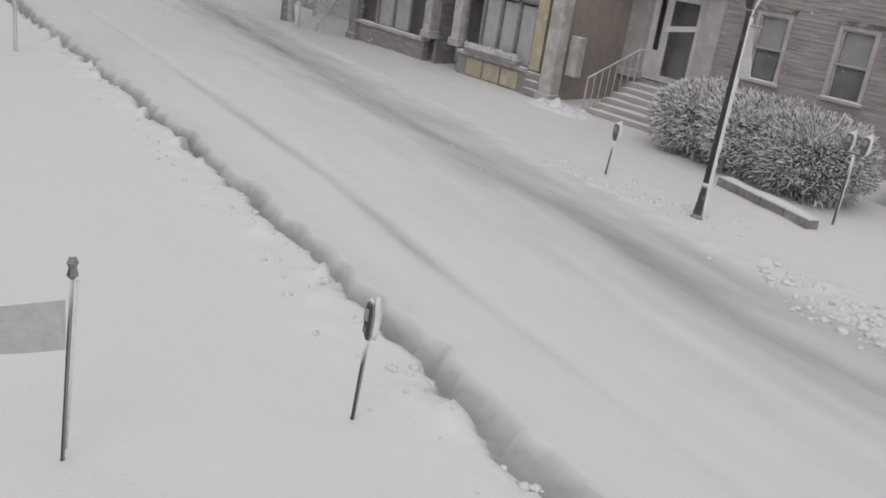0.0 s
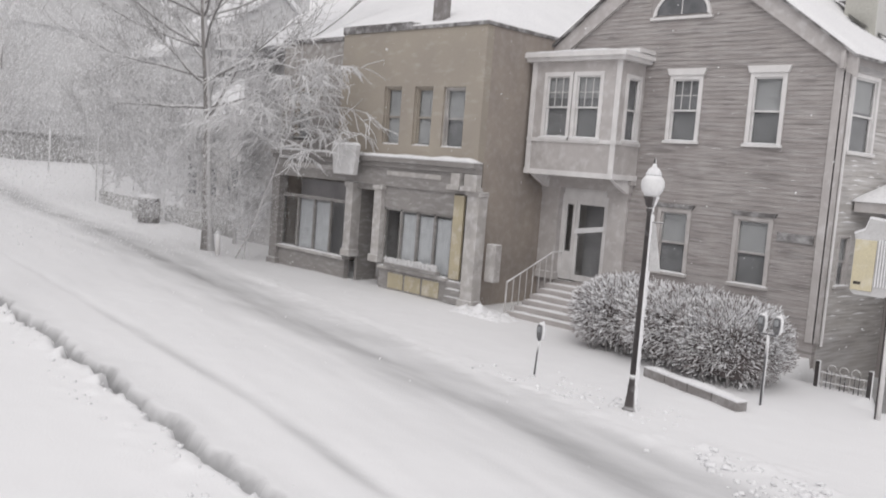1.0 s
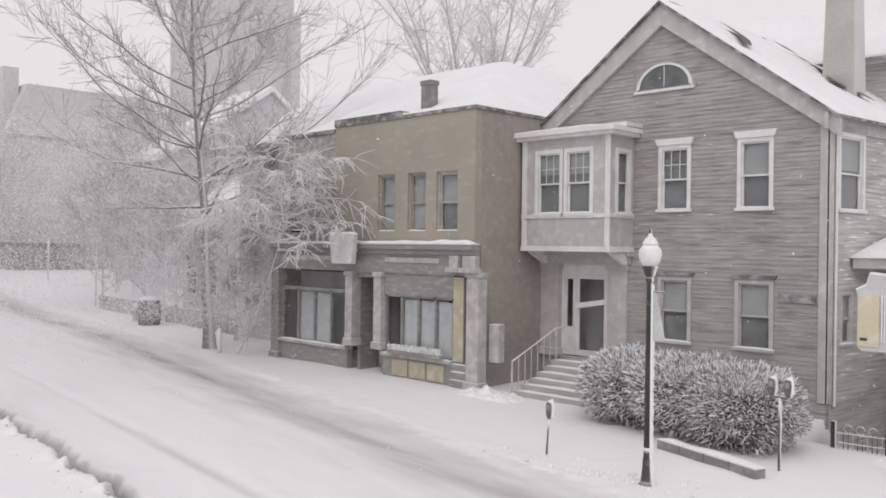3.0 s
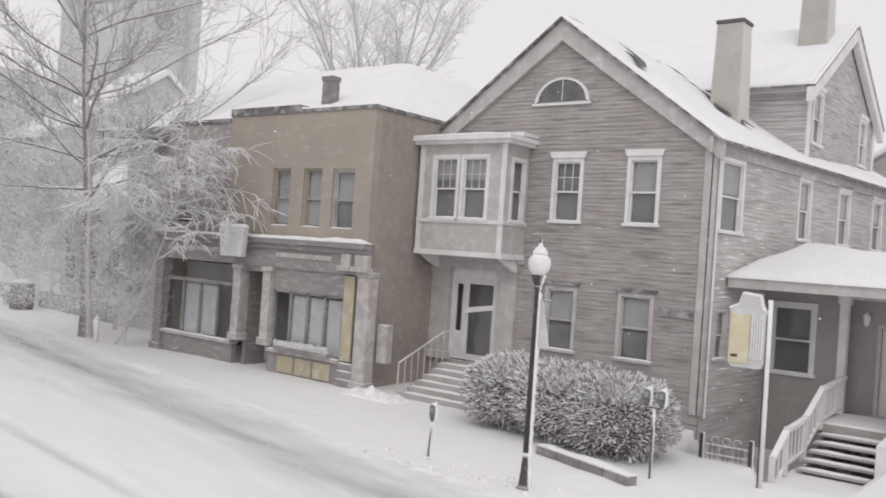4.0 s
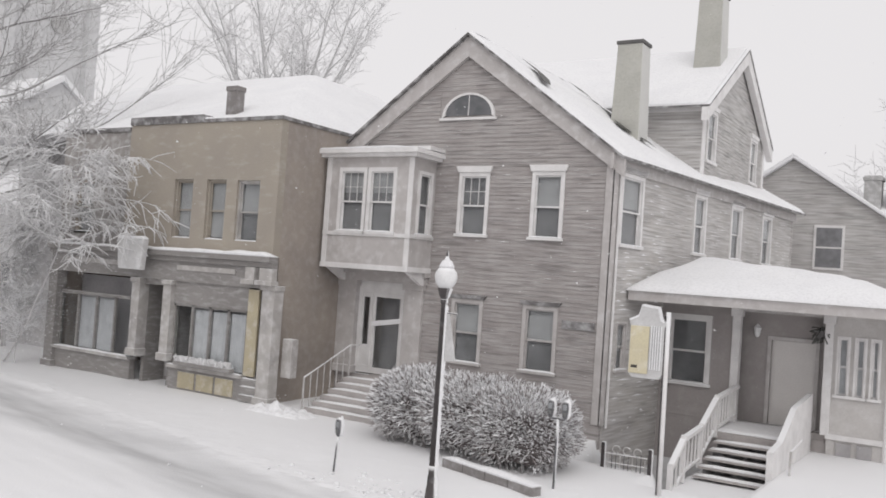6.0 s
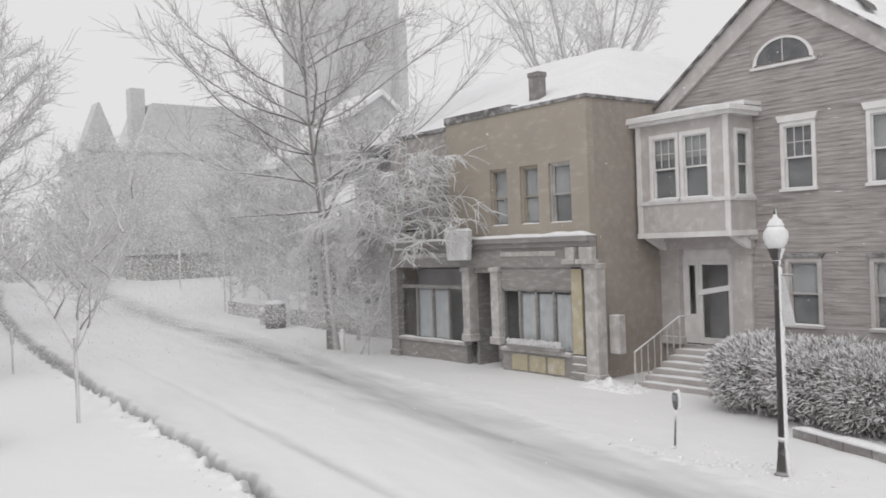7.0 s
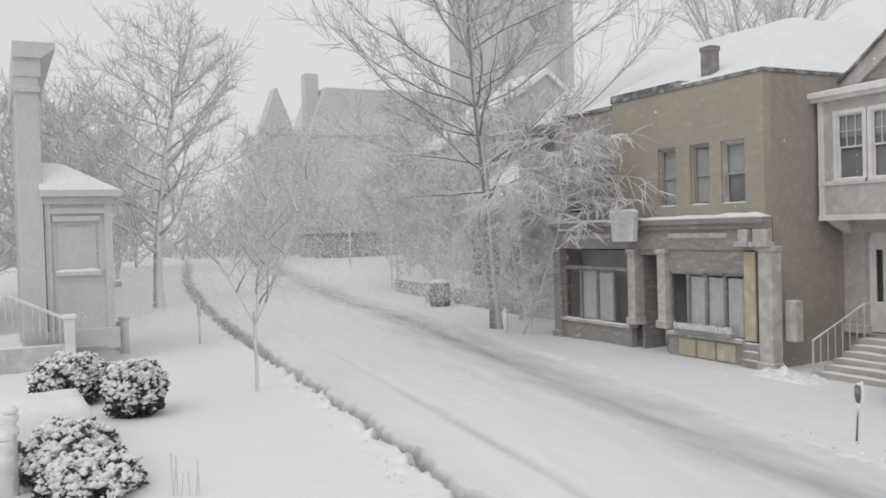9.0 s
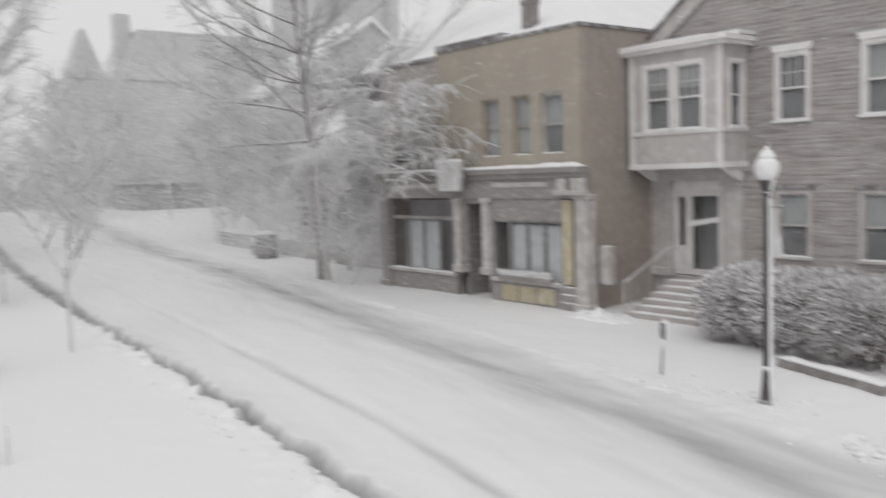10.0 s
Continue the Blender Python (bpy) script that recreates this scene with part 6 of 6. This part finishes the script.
for k in range(7):
    p = Vector((-15.6 + r.uniform(-0.35, 0.35), 2.75 + r.uniform(-0.3, 0.3), -0.1))
    e = p + Vector((r.uniform(-0.12, 0.12), r.uniform(-0.12, 0.12), r.uniform(0.5, 0.85)))
    bm = bmesh.new()
    tube(bm, [p, (p + e) / 2 + Vector((0.02, 0, 0)), e], [0.012, 0.01, 0.016], 5)
    part("stalk", bm, BARK_PALE, stalks)


# ---- trees ----
def twig_mesh(name, lines, material, parent, sides):
    """One mesh out of many tapered limbs; lines: (points, radii)."""
    verts, faces = [], []
    for pts, rad in lines:
        n = sides(rad[0])
        start = len(verts)
        for i, p in enumerate(pts):
            d = (pts[min(i + 1, len(pts) - 1)] - pts[max(i - 1, 0)])
            if d.length < 1e-6:
                d = Vector((0, 0, 1))
            d.normalize()
            e = d.cross(Vector((0.31, 0.95, 0.07))).normalized()
            f = d.cross(e)
            for k in range(n):
                a = k * math.tau / n
                verts.append(p + rad[i] * (math.cos(a) * e + math.sin(a) * f))
        for i in range(len(pts) - 1):
            for k in range(n):
                a, b = start + i * n + k, start + i * n + (k + 1) % n
                faces.append((a, b, b + n, a + n))
    me = bpy.data.meshes.new(name)
    me.from_pydata([tuple(v) for v in verts], [], faces)
    me.shade_smooth()
    me.materials.append(material)
    ob = new(name, me)
    ob.parent = parent
    ob.matrix_parent_inverse = parent.matrix_world.inverted()
    return ob


def limb(r, p, d, length, rad, steps, lift, wob):
    """A bending limb; lift bends it up (or down when negative)."""
    pts, radii = [p.copy()], [rad]
    d = d.normalized()
    for i in range(steps):
        d = (d + Vector((r.gauss(0, wob), r.gauss(0, wob), r.gauss(0, wob) + lift))).normalized()
        p = p + d * (length / steps)
        pts.append(p.copy())
        radii.append(max(0.006, rad * (1 - 0.85 * (i + 1) / steps)))
    return pts, radii


def tree(x, y, height, trunk_r, seed, label, material=None, twig=None, first=0.25, spread=0.42, limbs=26, subs=6, twigs=5, lift=0.05, droop=0.0, up=0.55, twig_r=0.014, group="", leaders=1, fork=0.0, extra=(), lean=(0, 0), thick=0.55, wob=0.10, trunk_mat=None, frost_below=0.0):
    r = random.Random(seed)
    t = thing("tree", (x, y, 0), label, "tree", group)
    trunk, crown, fine = [], [], []
    for q in range(leaders):
        d = Vector((lean[0], lean[1], 1)) if leaders == 1 else Vector((0.55 * math.cos(q * 2.4 + seed), 0.55 * math.sin(q * 2.4 + seed), 1))
        pts, rad = limb(r, Vector((x, y, fork - 0.2)), d, height - fork + 0.2, trunk_r * (1 if leaders == 1 else 0.6), 14, 0.02, 0.035)
        rad[0] *= 1.35 if not fork else 1.0
        trunk.append((pts, rad))
        for i in range(limbs // leaders):
            f = first + (0.97 - first) * (i + r.random()) / (limbs // leaders)
            k = min(13, int(f * 14))
            g = f * 14 - k
            p = pts[k].lerp(pts[k + 1], g)
            base_r = max(0.035, rad[k] * thick)
            a = i * 2.399 + r.uniform(-0.5, 0.5)
            shape = math.sin(math.pi * min(1.0, 0.22 + 0.80 * (f - first) / (1 - first))) ** 0.7
            ln = height * spread * (0.30 + 0.75 * shape) * r.uniform(0.75, 1.15)
            crown.append(limb(r, p, Vector((math.cos(a), math.sin(a), up * r.uniform(0.6, 1.3))), ln, base_r, 8, lift, wob))
    if fork:
        trunk.append(limb(r, Vector((x, y, -0.2)), Vector((0, 0, 1)), fork + 0.4, trunk_r * 1.3, 14, 0, 0.01))
        trunk[-1] = (trunk[-1][0], [trunk_r * 1.3] * 15)
    for ax, ay, z, ln, rise in extra:
        pts = trunk[0][0]
        k = min(range(len(pts)), key=lambda i: abs(pts[i].z - z))
        crown.append(limb(r, pts[k], Vector((ax, ay, rise)), ln, trunk_r * 0.25, 11, 0.055, 0.10))
    second = []
    for pts, rad in crown:
        m = len(pts) - 1
        ln = sum((pts[i + 1] - pts[i]).length for i in range(m))
        for i in range(subs):
            f = 0.22 + 0.75 * (i + r.random()) / subs
            k = min(m - 1, int(f * m))
            p = pts[k].lerp(pts[k + 1], f * m - k)
            d = (pts[k + 1] - pts[k]).normalized()
            side = d.cross(Vector((0, 0, 1))).normalized() * r.choice((-1, 1)) * r.uniform(0.5, 1.1)
            second.append(limb(r, p, d + side + Vector((0, 0, r.uniform(-0.1, 0.6) - droop)), ln * r.uniform(0.22, 0.46), max(0.012, rad[k] * 0.5), 5, lift * 0.6 - droop * 0.35, 0.16))
    for pts, rad in second:
        m = len(pts) - 1
        ln = sum((pts[i + 1] - pts[i]).length for i in range(m))
        for i in range(twigs):
            f = 0.15 + 0.85 * (i + r.random()) / twigs
            k = min(m - 1, int(f * m))
            p = pts[k].lerp(pts[k + 1], min(1.0, f * m - k))
            d = (pts[k + 1] - pts[k]).normalized() + Vector((r.gauss(0, 0.7), r.gauss(0, 0.7), r.gauss(0.15, 0.5) - droop))
            a, b = limb(r, p, d, ln * r.uniform(0.25, 0.6) + 0.15, twig_r, 3, -droop * 0.4, 0.15)
            fine.append((a, [q * 1.0 for q in (twig_r, twig_r * 0.9, twig_r * 0.75, twig_r * 0.5)]))
    twig_mesh("trunk", trunk, trunk_mat or material or BARK, t, lambda q: 12)
    twig_mesh("crown", crown, material or BARK, t, lambda q: 6)
    spray = second + fine
    if frost_below:
        low = [q for q in spray if q[0][0].z < frost_below + 1.5 * noise.noise(q[0][0] * 0.6)]
        high = [q for q in spray if not q[0][0].z < frost_below + 1.5 * noise.noise(q[0][0] * 0.6)]
        tagged(twig_mesh("frosted_twig_spray", [(a, [1.5 * q for q in b]) for a, b in low], RIME, t, lambda q: 4 if q > 0.03 else 3), "lower twigs white with rime", kind="stuff")
        spray = high
    tagged(twig_mesh("twig_spray", spray, twig or BARK_PALE, t, lambda q: 4 if q > 0.025 else 3), kind="stuff")
    return t


R_ = Vector((0.513, 0.859, 0.0))
Q_ = Vector((-0.859, 0.513, 0.0))
BOUGHS = []
for z, out, deep, rise, ln in ((10.3, 6.7, 0.5, 2.7, 8.2), (7.9, 8.1, -0.6, 3.4, 9.8), (10.4, -5.0, 0.8, 3.2, 7.2), (8.4, -6.9, -0.8, 2.5, 8.4), (8.3, -4.1, 1.5, 1.0, 5.2), (6.3, 4.9, -1.6, 0.9, 5.6),
                               (12.2, 3.6, -1.0, 3.2, 5.4), (12.6, -3.4, -1.2, 3.0, 5.2), (9.4, 1.2, -4.5, 2.6, 6.0), (9.0, -1.6, 4.5, 2.4, 6.0), (6.9, -5.2, -1.0, 0.8, 5.8), (13.8, 2.0, 1.4, 2.6, 3.8),
                               (11.2, 4.8, 1.8, 2.6, 6.4), (11.4, -5.2, -0.4, 2.2, 6.6), (7.2, 3.2, 2.8, 1.6, 5.0), (5.6, -3.4, 1.6, 0.3, 4.2)):
    v = R_ * out + Q_ * deep
    BOUGHS.append((v.x, v.y, z, ln, 0.6 * rise))
tree(-33.94, 19.7, 17.5, 0.25, 7, "tall bare street tree, dark boughs above and rime below", BOUGH, BARK, limbs=18, subs=11, twigs=8, spread=0.30, first=0.30, up=0.75, twig_r=0.0125, lift=0.045, thick=0.40, wob=0.14, trunk_mat=BARK,
     extra=BOUGHS, lean=(-0.032, -0.053), frost_below=8.2)
tree(-31.6, 19.5, 9.4, 0.042, 15, "small weeping tree with twigs thickly crusted in snow", BARK_PALE, RIME, limbs=30, subs=8, twigs=7, spread=0.34, first=0.58, up=0.30, droop=0.34, twig_r=0.021, lift=0.0, lean=(0.98, -0.03))
tree(-25.1, 6.55, 6.6, 0.040, 19, "slender young street tree forking low into bare snowy twigs", BARK, BARK_PALE, limbs=24, subs=6, twigs=5, spread=0.26, first=0.12, up=0.9, twig_r=0.011, lift=0.05, thick=0.8, leaders=4, fork=2.1, trunk_mat=BARK_PALE)
# Distant trees below: haze is put into their pale twig colours.
tree(-58.7, 9.2, 18.0, 0.33, 27, "bare roadside tree with twigs paled for the snow haze", BARK_MID, FAR_TWIG, limbs=34, subs=11, twigs=8, spread=0.40, first=0.18, up=0.42, twig_r=0.018, wob=0.12)
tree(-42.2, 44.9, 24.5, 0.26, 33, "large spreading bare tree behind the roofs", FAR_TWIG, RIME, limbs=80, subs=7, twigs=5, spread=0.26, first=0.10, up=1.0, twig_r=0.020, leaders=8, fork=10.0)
tree(-6.0, 97.0, 24.0, 0.3, 45, "faint tree far behind the neighbouring houses, paled for haze", RIME, RIME, limbs=40, subs=8, twigs=5, spread=0.40, first=0.2, up=0.7, twig_r=0.04, group="trees down the street")
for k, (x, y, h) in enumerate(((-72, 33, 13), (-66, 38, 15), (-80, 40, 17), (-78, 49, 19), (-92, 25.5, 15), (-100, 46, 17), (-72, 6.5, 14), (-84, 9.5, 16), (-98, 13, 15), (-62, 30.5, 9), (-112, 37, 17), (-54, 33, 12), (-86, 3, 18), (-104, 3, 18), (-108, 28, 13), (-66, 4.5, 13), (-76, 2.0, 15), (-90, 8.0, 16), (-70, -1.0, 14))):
    tree(x, y, h, 0.2, 100 + k, "snow-rimed bare tree in the distance, paled for haze", FAR_TWIG, FAR_TWIG, limbs=26, subs=7, twigs=5, spread=0.42, first=0.08, up=0.6, twig_r=0.042, group="trees down the street")
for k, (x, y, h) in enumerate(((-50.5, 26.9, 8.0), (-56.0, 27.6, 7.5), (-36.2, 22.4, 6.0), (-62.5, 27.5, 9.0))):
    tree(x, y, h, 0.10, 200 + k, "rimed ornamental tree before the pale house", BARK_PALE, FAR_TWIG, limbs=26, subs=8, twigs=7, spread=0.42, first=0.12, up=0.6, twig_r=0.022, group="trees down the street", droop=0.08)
tree(-47.5, 24.6, 3.8, 0.06, 62, "low rimed shrub beside the hydrant", RIME, SNOW, limbs=18, subs=6, twigs=6, spread=0.5, first=0.1, up=0.7, twig_r=0.02, droop=0.15)
tree(-30.9, 19.6, 2.9, 0.04, 63, "frosted low shrub at the kerb", BARK_PALE, SNOW, limbs=14, subs=5, twigs=5, spread=0.4, first=0.25, up=0.8, twig_r=0.014, droop=0.1)


# ---- far buildings, paled with driven snow and painted haze ----
def gabled(name, x0, x1, y0, y1, eave, ridge, along_x, wall, label, windows=(), chimneys=()):
    """A simple far house: walls, gable roof under snow, windows on its street and end faces."""
    h = thing(name, ((x0 + x1) / 2, (y0 + y1) / 2, 0), label, "house")
    bm = bmesh.new()
    bx(bm, x0, x1, y0, y1, -0.2, eave)
    if along_x:
        prism(bm, ((y0, eave), (y1, eave), ((y0 + y1) / 2, ridge)), x0, x1, lambda u, n, v: (n, u, v))
    else:
        prism(bm, ((x0, eave), (x1, eave), ((x0 + x1) / 2, ridge)), y0, y1, lambda u, n, v: (u, n, v))
    part("wall", bm, wall, h)
    a, b = (y0, y1) if along_x else (x0, x1)
    m, o = (a + b) / 2, 0.4
    k = (ridge - eave) / (m - a)
    for s, e in ((-1, a - o), (1, b + o)):
        bm = bmesh.new()
        ze = eave - k * o
        prism(bm, ((e, ze + 0.02), (m, ridge + 0.02), (m, ridge + 0.30), (e, ze + 0.22)), (x0 if along_x else y0) - 0.35, (x1 if along_x else y1) + 0.35,
              (lambda u, n, v: (n, u, v)) if along_x else (lambda u, n, v: (u, n, v)))
        part("roof_snow", bm, SNOW, h, "snow-covered roof slope", 0.05)
    for face, u, v, w, t in windows:
        T = {"x1": lambda u_, n, v_: (x1 + n, u_, v_), "y0": lambda u_, n, v_: (u_, y0 - n, v_)}[face]
        bm = bmesh.new()
        bx(bm, u - w / 2 - 0.12, u + w / 2 + 0.12, 0.0, 0.06, v - 0.12, v + t + 0.14, T)
        fr = part("window", bm, TRIM, h)
        block("pane", (u - w / 2, u + w / 2, 0.062, 0.08, v, v + t), mat("far_pane", (0.24, 0.24, 0.25), 0.2), fr, T=T)
        block("meeting_rail", (u - w / 2, u + w / 2, 0.081, 0.10, v + t / 2 - 0.04, v + t / 2 + 0.04), TRIM, fr, T=T)
    for cx, cy, w, z0, z1 in chimneys:
        ch = block("chimney", (cx - w / 2, cx + w / 2, cy - w / 2, cy + w / 2, z0, z1), FAR_DARK, h, "grey chimney stack", 0.04)
        block("cap", (cx - w / 2 - 0.08, cx + w / 2 + 0.08, cy - w / 2 - 0.08, cy + w / 2 + 0.08, z1 - 0.35, z1 - 0.1), FAR_DARK, ch, bevel=0.02)
    return h


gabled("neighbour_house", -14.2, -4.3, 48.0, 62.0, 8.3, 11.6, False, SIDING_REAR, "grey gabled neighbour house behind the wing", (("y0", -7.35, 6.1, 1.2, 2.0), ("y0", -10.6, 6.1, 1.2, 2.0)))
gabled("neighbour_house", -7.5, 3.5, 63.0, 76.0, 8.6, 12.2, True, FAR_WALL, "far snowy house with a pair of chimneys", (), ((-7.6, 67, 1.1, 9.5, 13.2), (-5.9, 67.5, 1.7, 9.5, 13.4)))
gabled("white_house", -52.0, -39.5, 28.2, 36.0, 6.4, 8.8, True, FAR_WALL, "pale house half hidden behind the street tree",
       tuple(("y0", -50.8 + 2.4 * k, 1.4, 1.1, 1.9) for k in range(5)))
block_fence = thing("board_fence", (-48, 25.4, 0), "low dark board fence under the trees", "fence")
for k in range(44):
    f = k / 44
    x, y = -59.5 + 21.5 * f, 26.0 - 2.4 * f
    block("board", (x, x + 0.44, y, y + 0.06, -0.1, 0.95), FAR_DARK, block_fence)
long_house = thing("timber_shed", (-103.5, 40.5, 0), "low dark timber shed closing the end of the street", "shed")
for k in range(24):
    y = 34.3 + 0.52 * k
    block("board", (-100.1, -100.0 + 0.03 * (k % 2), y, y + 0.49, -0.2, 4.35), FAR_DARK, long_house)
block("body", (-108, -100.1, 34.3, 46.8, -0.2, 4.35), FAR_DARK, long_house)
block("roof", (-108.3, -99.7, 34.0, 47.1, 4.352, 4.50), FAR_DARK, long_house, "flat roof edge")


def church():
    c = thing("church", (-88, 60, 0), "stone church tower coloured pale for the snowfall haze", "church")
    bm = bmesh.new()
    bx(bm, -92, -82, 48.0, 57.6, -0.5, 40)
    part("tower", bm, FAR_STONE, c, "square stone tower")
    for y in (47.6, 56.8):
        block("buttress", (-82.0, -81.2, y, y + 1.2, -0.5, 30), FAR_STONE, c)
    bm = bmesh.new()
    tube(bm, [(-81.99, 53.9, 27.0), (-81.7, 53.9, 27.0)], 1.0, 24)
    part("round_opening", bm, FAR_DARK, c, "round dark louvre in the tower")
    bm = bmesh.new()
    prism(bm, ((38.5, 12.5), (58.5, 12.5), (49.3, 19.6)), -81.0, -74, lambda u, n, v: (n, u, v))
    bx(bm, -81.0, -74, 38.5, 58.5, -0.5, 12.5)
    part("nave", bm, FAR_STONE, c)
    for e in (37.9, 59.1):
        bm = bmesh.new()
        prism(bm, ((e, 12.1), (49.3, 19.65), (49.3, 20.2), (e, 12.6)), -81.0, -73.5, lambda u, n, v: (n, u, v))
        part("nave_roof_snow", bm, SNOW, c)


church()


def twin_hall():
    c = thing("gabled_hall", (-128, 40, 0), "far hall with two steep gables, coloured faint for the blizzard haze", "building")
    bm = bmesh.new()
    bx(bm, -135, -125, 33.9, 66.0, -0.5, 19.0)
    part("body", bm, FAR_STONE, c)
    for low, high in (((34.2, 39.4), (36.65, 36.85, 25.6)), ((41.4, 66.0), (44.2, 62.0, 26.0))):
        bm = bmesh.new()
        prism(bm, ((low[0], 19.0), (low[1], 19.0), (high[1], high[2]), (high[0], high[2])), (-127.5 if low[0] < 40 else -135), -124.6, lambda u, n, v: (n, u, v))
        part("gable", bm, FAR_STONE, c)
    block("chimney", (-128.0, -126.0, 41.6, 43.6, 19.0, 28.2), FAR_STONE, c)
    return c


twin_hall()
gabled("side_house", -62, -47, -8.5, -0.5, 9.2, 11.5, True, FAR_WALL, "grey house beyond the portico", (("x1", -2.6, 5.8, 1.2, 0.3),))
r = random.Random(55)
brush = []
for k in range(900):
    x = r.uniform(-150, -118)
    y = 22 + r.uniform(0, 1) * 60 if k % 3 else r.uniform(-12, 16)
    p = Vector((x, y, -0.2))
    h = r.uniform(4, 13)
    a, b = limb(r, p, Vector((r.gauss(0, 0.25), r.gauss(0, 0.25), 1)), h, 0.16, 5, 0.0, 0.10)
    brush.append((a, b))
    for _ in range(9):
        i = r.randint(1, 4)
        brush.append(limb(r, a[i], Vector((r.gauss(0, 1), r.gauss(0, 1), r.uniform(0.1, 0.9))), h * r.uniform(0.15, 0.4), 0.07, 3, 0.02, 0.15))
wood = thing("far_woods", (-134, 30, 0), "rimed woodland closing the end of the street, paled for haze", "woods", kind="stuff")
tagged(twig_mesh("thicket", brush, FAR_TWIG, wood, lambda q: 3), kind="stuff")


# ---- broken clods along the bank and the far kerb ----
def clods():
    r = random.Random(41)
    verts, faces = [], []
    unit = bmesh.new()
    bmesh.ops.create_icosphere(unit, subdivisions=2, radius=1.0)
    ico = [v.co.copy() for v in unit.verts]
    tri = [tuple(v.index for v in f.verts) for f in unit.faces]
    unit.free()

    def clod(x, y, q):
        z = ground_z(x, y)[0]
        off, seed = len(verts), Vector((r.uniform(0, 50), 0, 0))
        for c in ico:
            k = q * (1 + 0.8 * noise.noise(c * 1.9 + seed))
            verts.append((x + c.x * k * 1.2, y + c.y * k, z + 0.2 * q + c.z * k * 0.7))
        faces.extend(tuple(off + i for i in f) for f in tri)

    for _ in range(150):
        x = -3 - 22 * r.random() ** 1.2
        near = r.random() ** 2.2
        clod(x, bank_y(x) - 0.30 - 0.15 * fbm(x, 0, 0.8, 5.0) - near * 0.8, r.choice((0.012, 0.018, 0.025, 0.045)) * r.uniform(0.7, 1.3))
    for _ in range(240):
        x = -6.5 + 6.5 * r.random() + r.gauss(0, 0.6)
        clod(x, kerb_y(x) + r.gauss(-0.2, 0.35), r.choice((0.03, 0.045, 0.06)) * r.uniform(0.7, 1.4))
    for _ in range(90):
        clod(r.uniform(-13, -8), r.uniform(13.9, 15.6), r.choice((0.02, 0.03, 0.05)))
    me = bpy.data.meshes.new("snow_clod")
    me.from_pydata(verts, [], faces)
    me.shade_smooth()
    me.materials.append(SNOW)
    tagged(new("snow_clod", me), "broken lumps of snow along the ploughed edges", "snow lumps", kind="stuff")


clods()


# ---- snow in the air ----
def flakes():
    g = np.random.default_rng(11)
    pts, sizes = [], []
    n_far = 240000
    ang = np.radians(g.uniform(93, 176, n_far))
    dist = np.sqrt(g.uniform(34 ** 2, 115 ** 2, n_far))
    far = np.stack([dist * np.cos(ang), dist * np.sin(ang), g.uniform(0.2, 1.0, n_far) * 1.0], 1)
    far[:, 2] = 0.2 + g.uniform(0, 1, n_far) ** 1.6 * (5 + 0.12 * dist)
    keep = ~((far[:, 0] > -31) & (far[:, 1] > 20) & (far[:, 2] < 13))
    far = far[keep]
    d_far = np.hypot(far[:, 0], far[:, 1])
    pts.append(far), sizes.append(0.020 + 0.0005 * d_far)
    # a low cloud of blown snow off the street trees and the shop roof
    n_drift = 34000
    drift = np.stack([g.normal(-32.5, 3.6, n_drift), g.normal(16.8, 1.4, n_drift), 1.5 + np.abs(g.normal(0, 2.3, n_drift))], 1)
    drift = drift[(drift[:, 0] < -26.5) & (drift[:, 1] < 19.6)]
    pts.append(drift), sizes.append(np.full(len(drift), 0.019))
    n_near = 1500
    ang = np.radians(g.uniform(93, 178, n_near))
    dist = np.sqrt(g.uniform(5 ** 2, 19 ** 2, n_near))
    pts.append(np.stack([dist * np.cos(ang), dist * np.sin(ang), g.uniform(0.3, 11, n_near)], 1))
    sizes.append(np.full(n_near, 0.006) + 0.006 * g.uniform(0, 1, n_near))
    p, s = np.concatenate(pts), np.concatenate(sizes)
    m = len(p)
    u = g.normal(size=(m, 3))
    u /= np.linalg.norm(u, axis=1)[:, None]
    w = np.cross(u, g.normal(size=(m, 3)))
    w /= np.linalg.norm(w, axis=1)[:, None]
    verts = np.empty((m, 3, 3))
    for k in range(3):
        a = k * 2 * math.pi / 3
        verts[:, k] = p + s[:, None] * (math.cos(a) * u + math.sin(a) * w)
    me = bpy.data.meshes.new("falling_snow")
    me.vertices.add(3 * m)
    me.vertices.foreach_set("co", verts.ravel())
    me.loops.add(3 * m)
    me.loops.foreach_set("vertex_index", np.arange(3 * m, dtype=np.int32))
    me.polygons.add(m)
    me.polygons.foreach_set("loop_start", np.arange(0, 3 * m, 3, dtype=np.int32))
    me.update(calc_edges=True)
    fm = bpy.data.materials.new("snowflake")
    fm.use_nodes = True
    nt = fm.node_tree
    b = nt.nodes["Principled BSDF"]
    b.inputs["Base Color"].default_value, b.inputs["Roughness"].default_value = (0.88, 0.88, 0.89, 1), 0.9
    t = nt.nodes.new("ShaderNodeBsdfTranslucent")
    t.inputs[0].default_value = (0.88, 0.88, 0.89, 1)
    x = nt.nodes.new("ShaderNodeMixShader")
    nt.links.new(b.outputs[0], x.inputs[1])
    nt.links.new(t.outputs[0], x.inputs[2])
    nt.links.new(x.outputs[0], nt.nodes["Material Output"].inputs[0])
    me.materials.append(fm)
    tagged(new("falling_snow", me), "fine snowflakes driven through the air", "snowflakes", kind="stuff")


flakes()
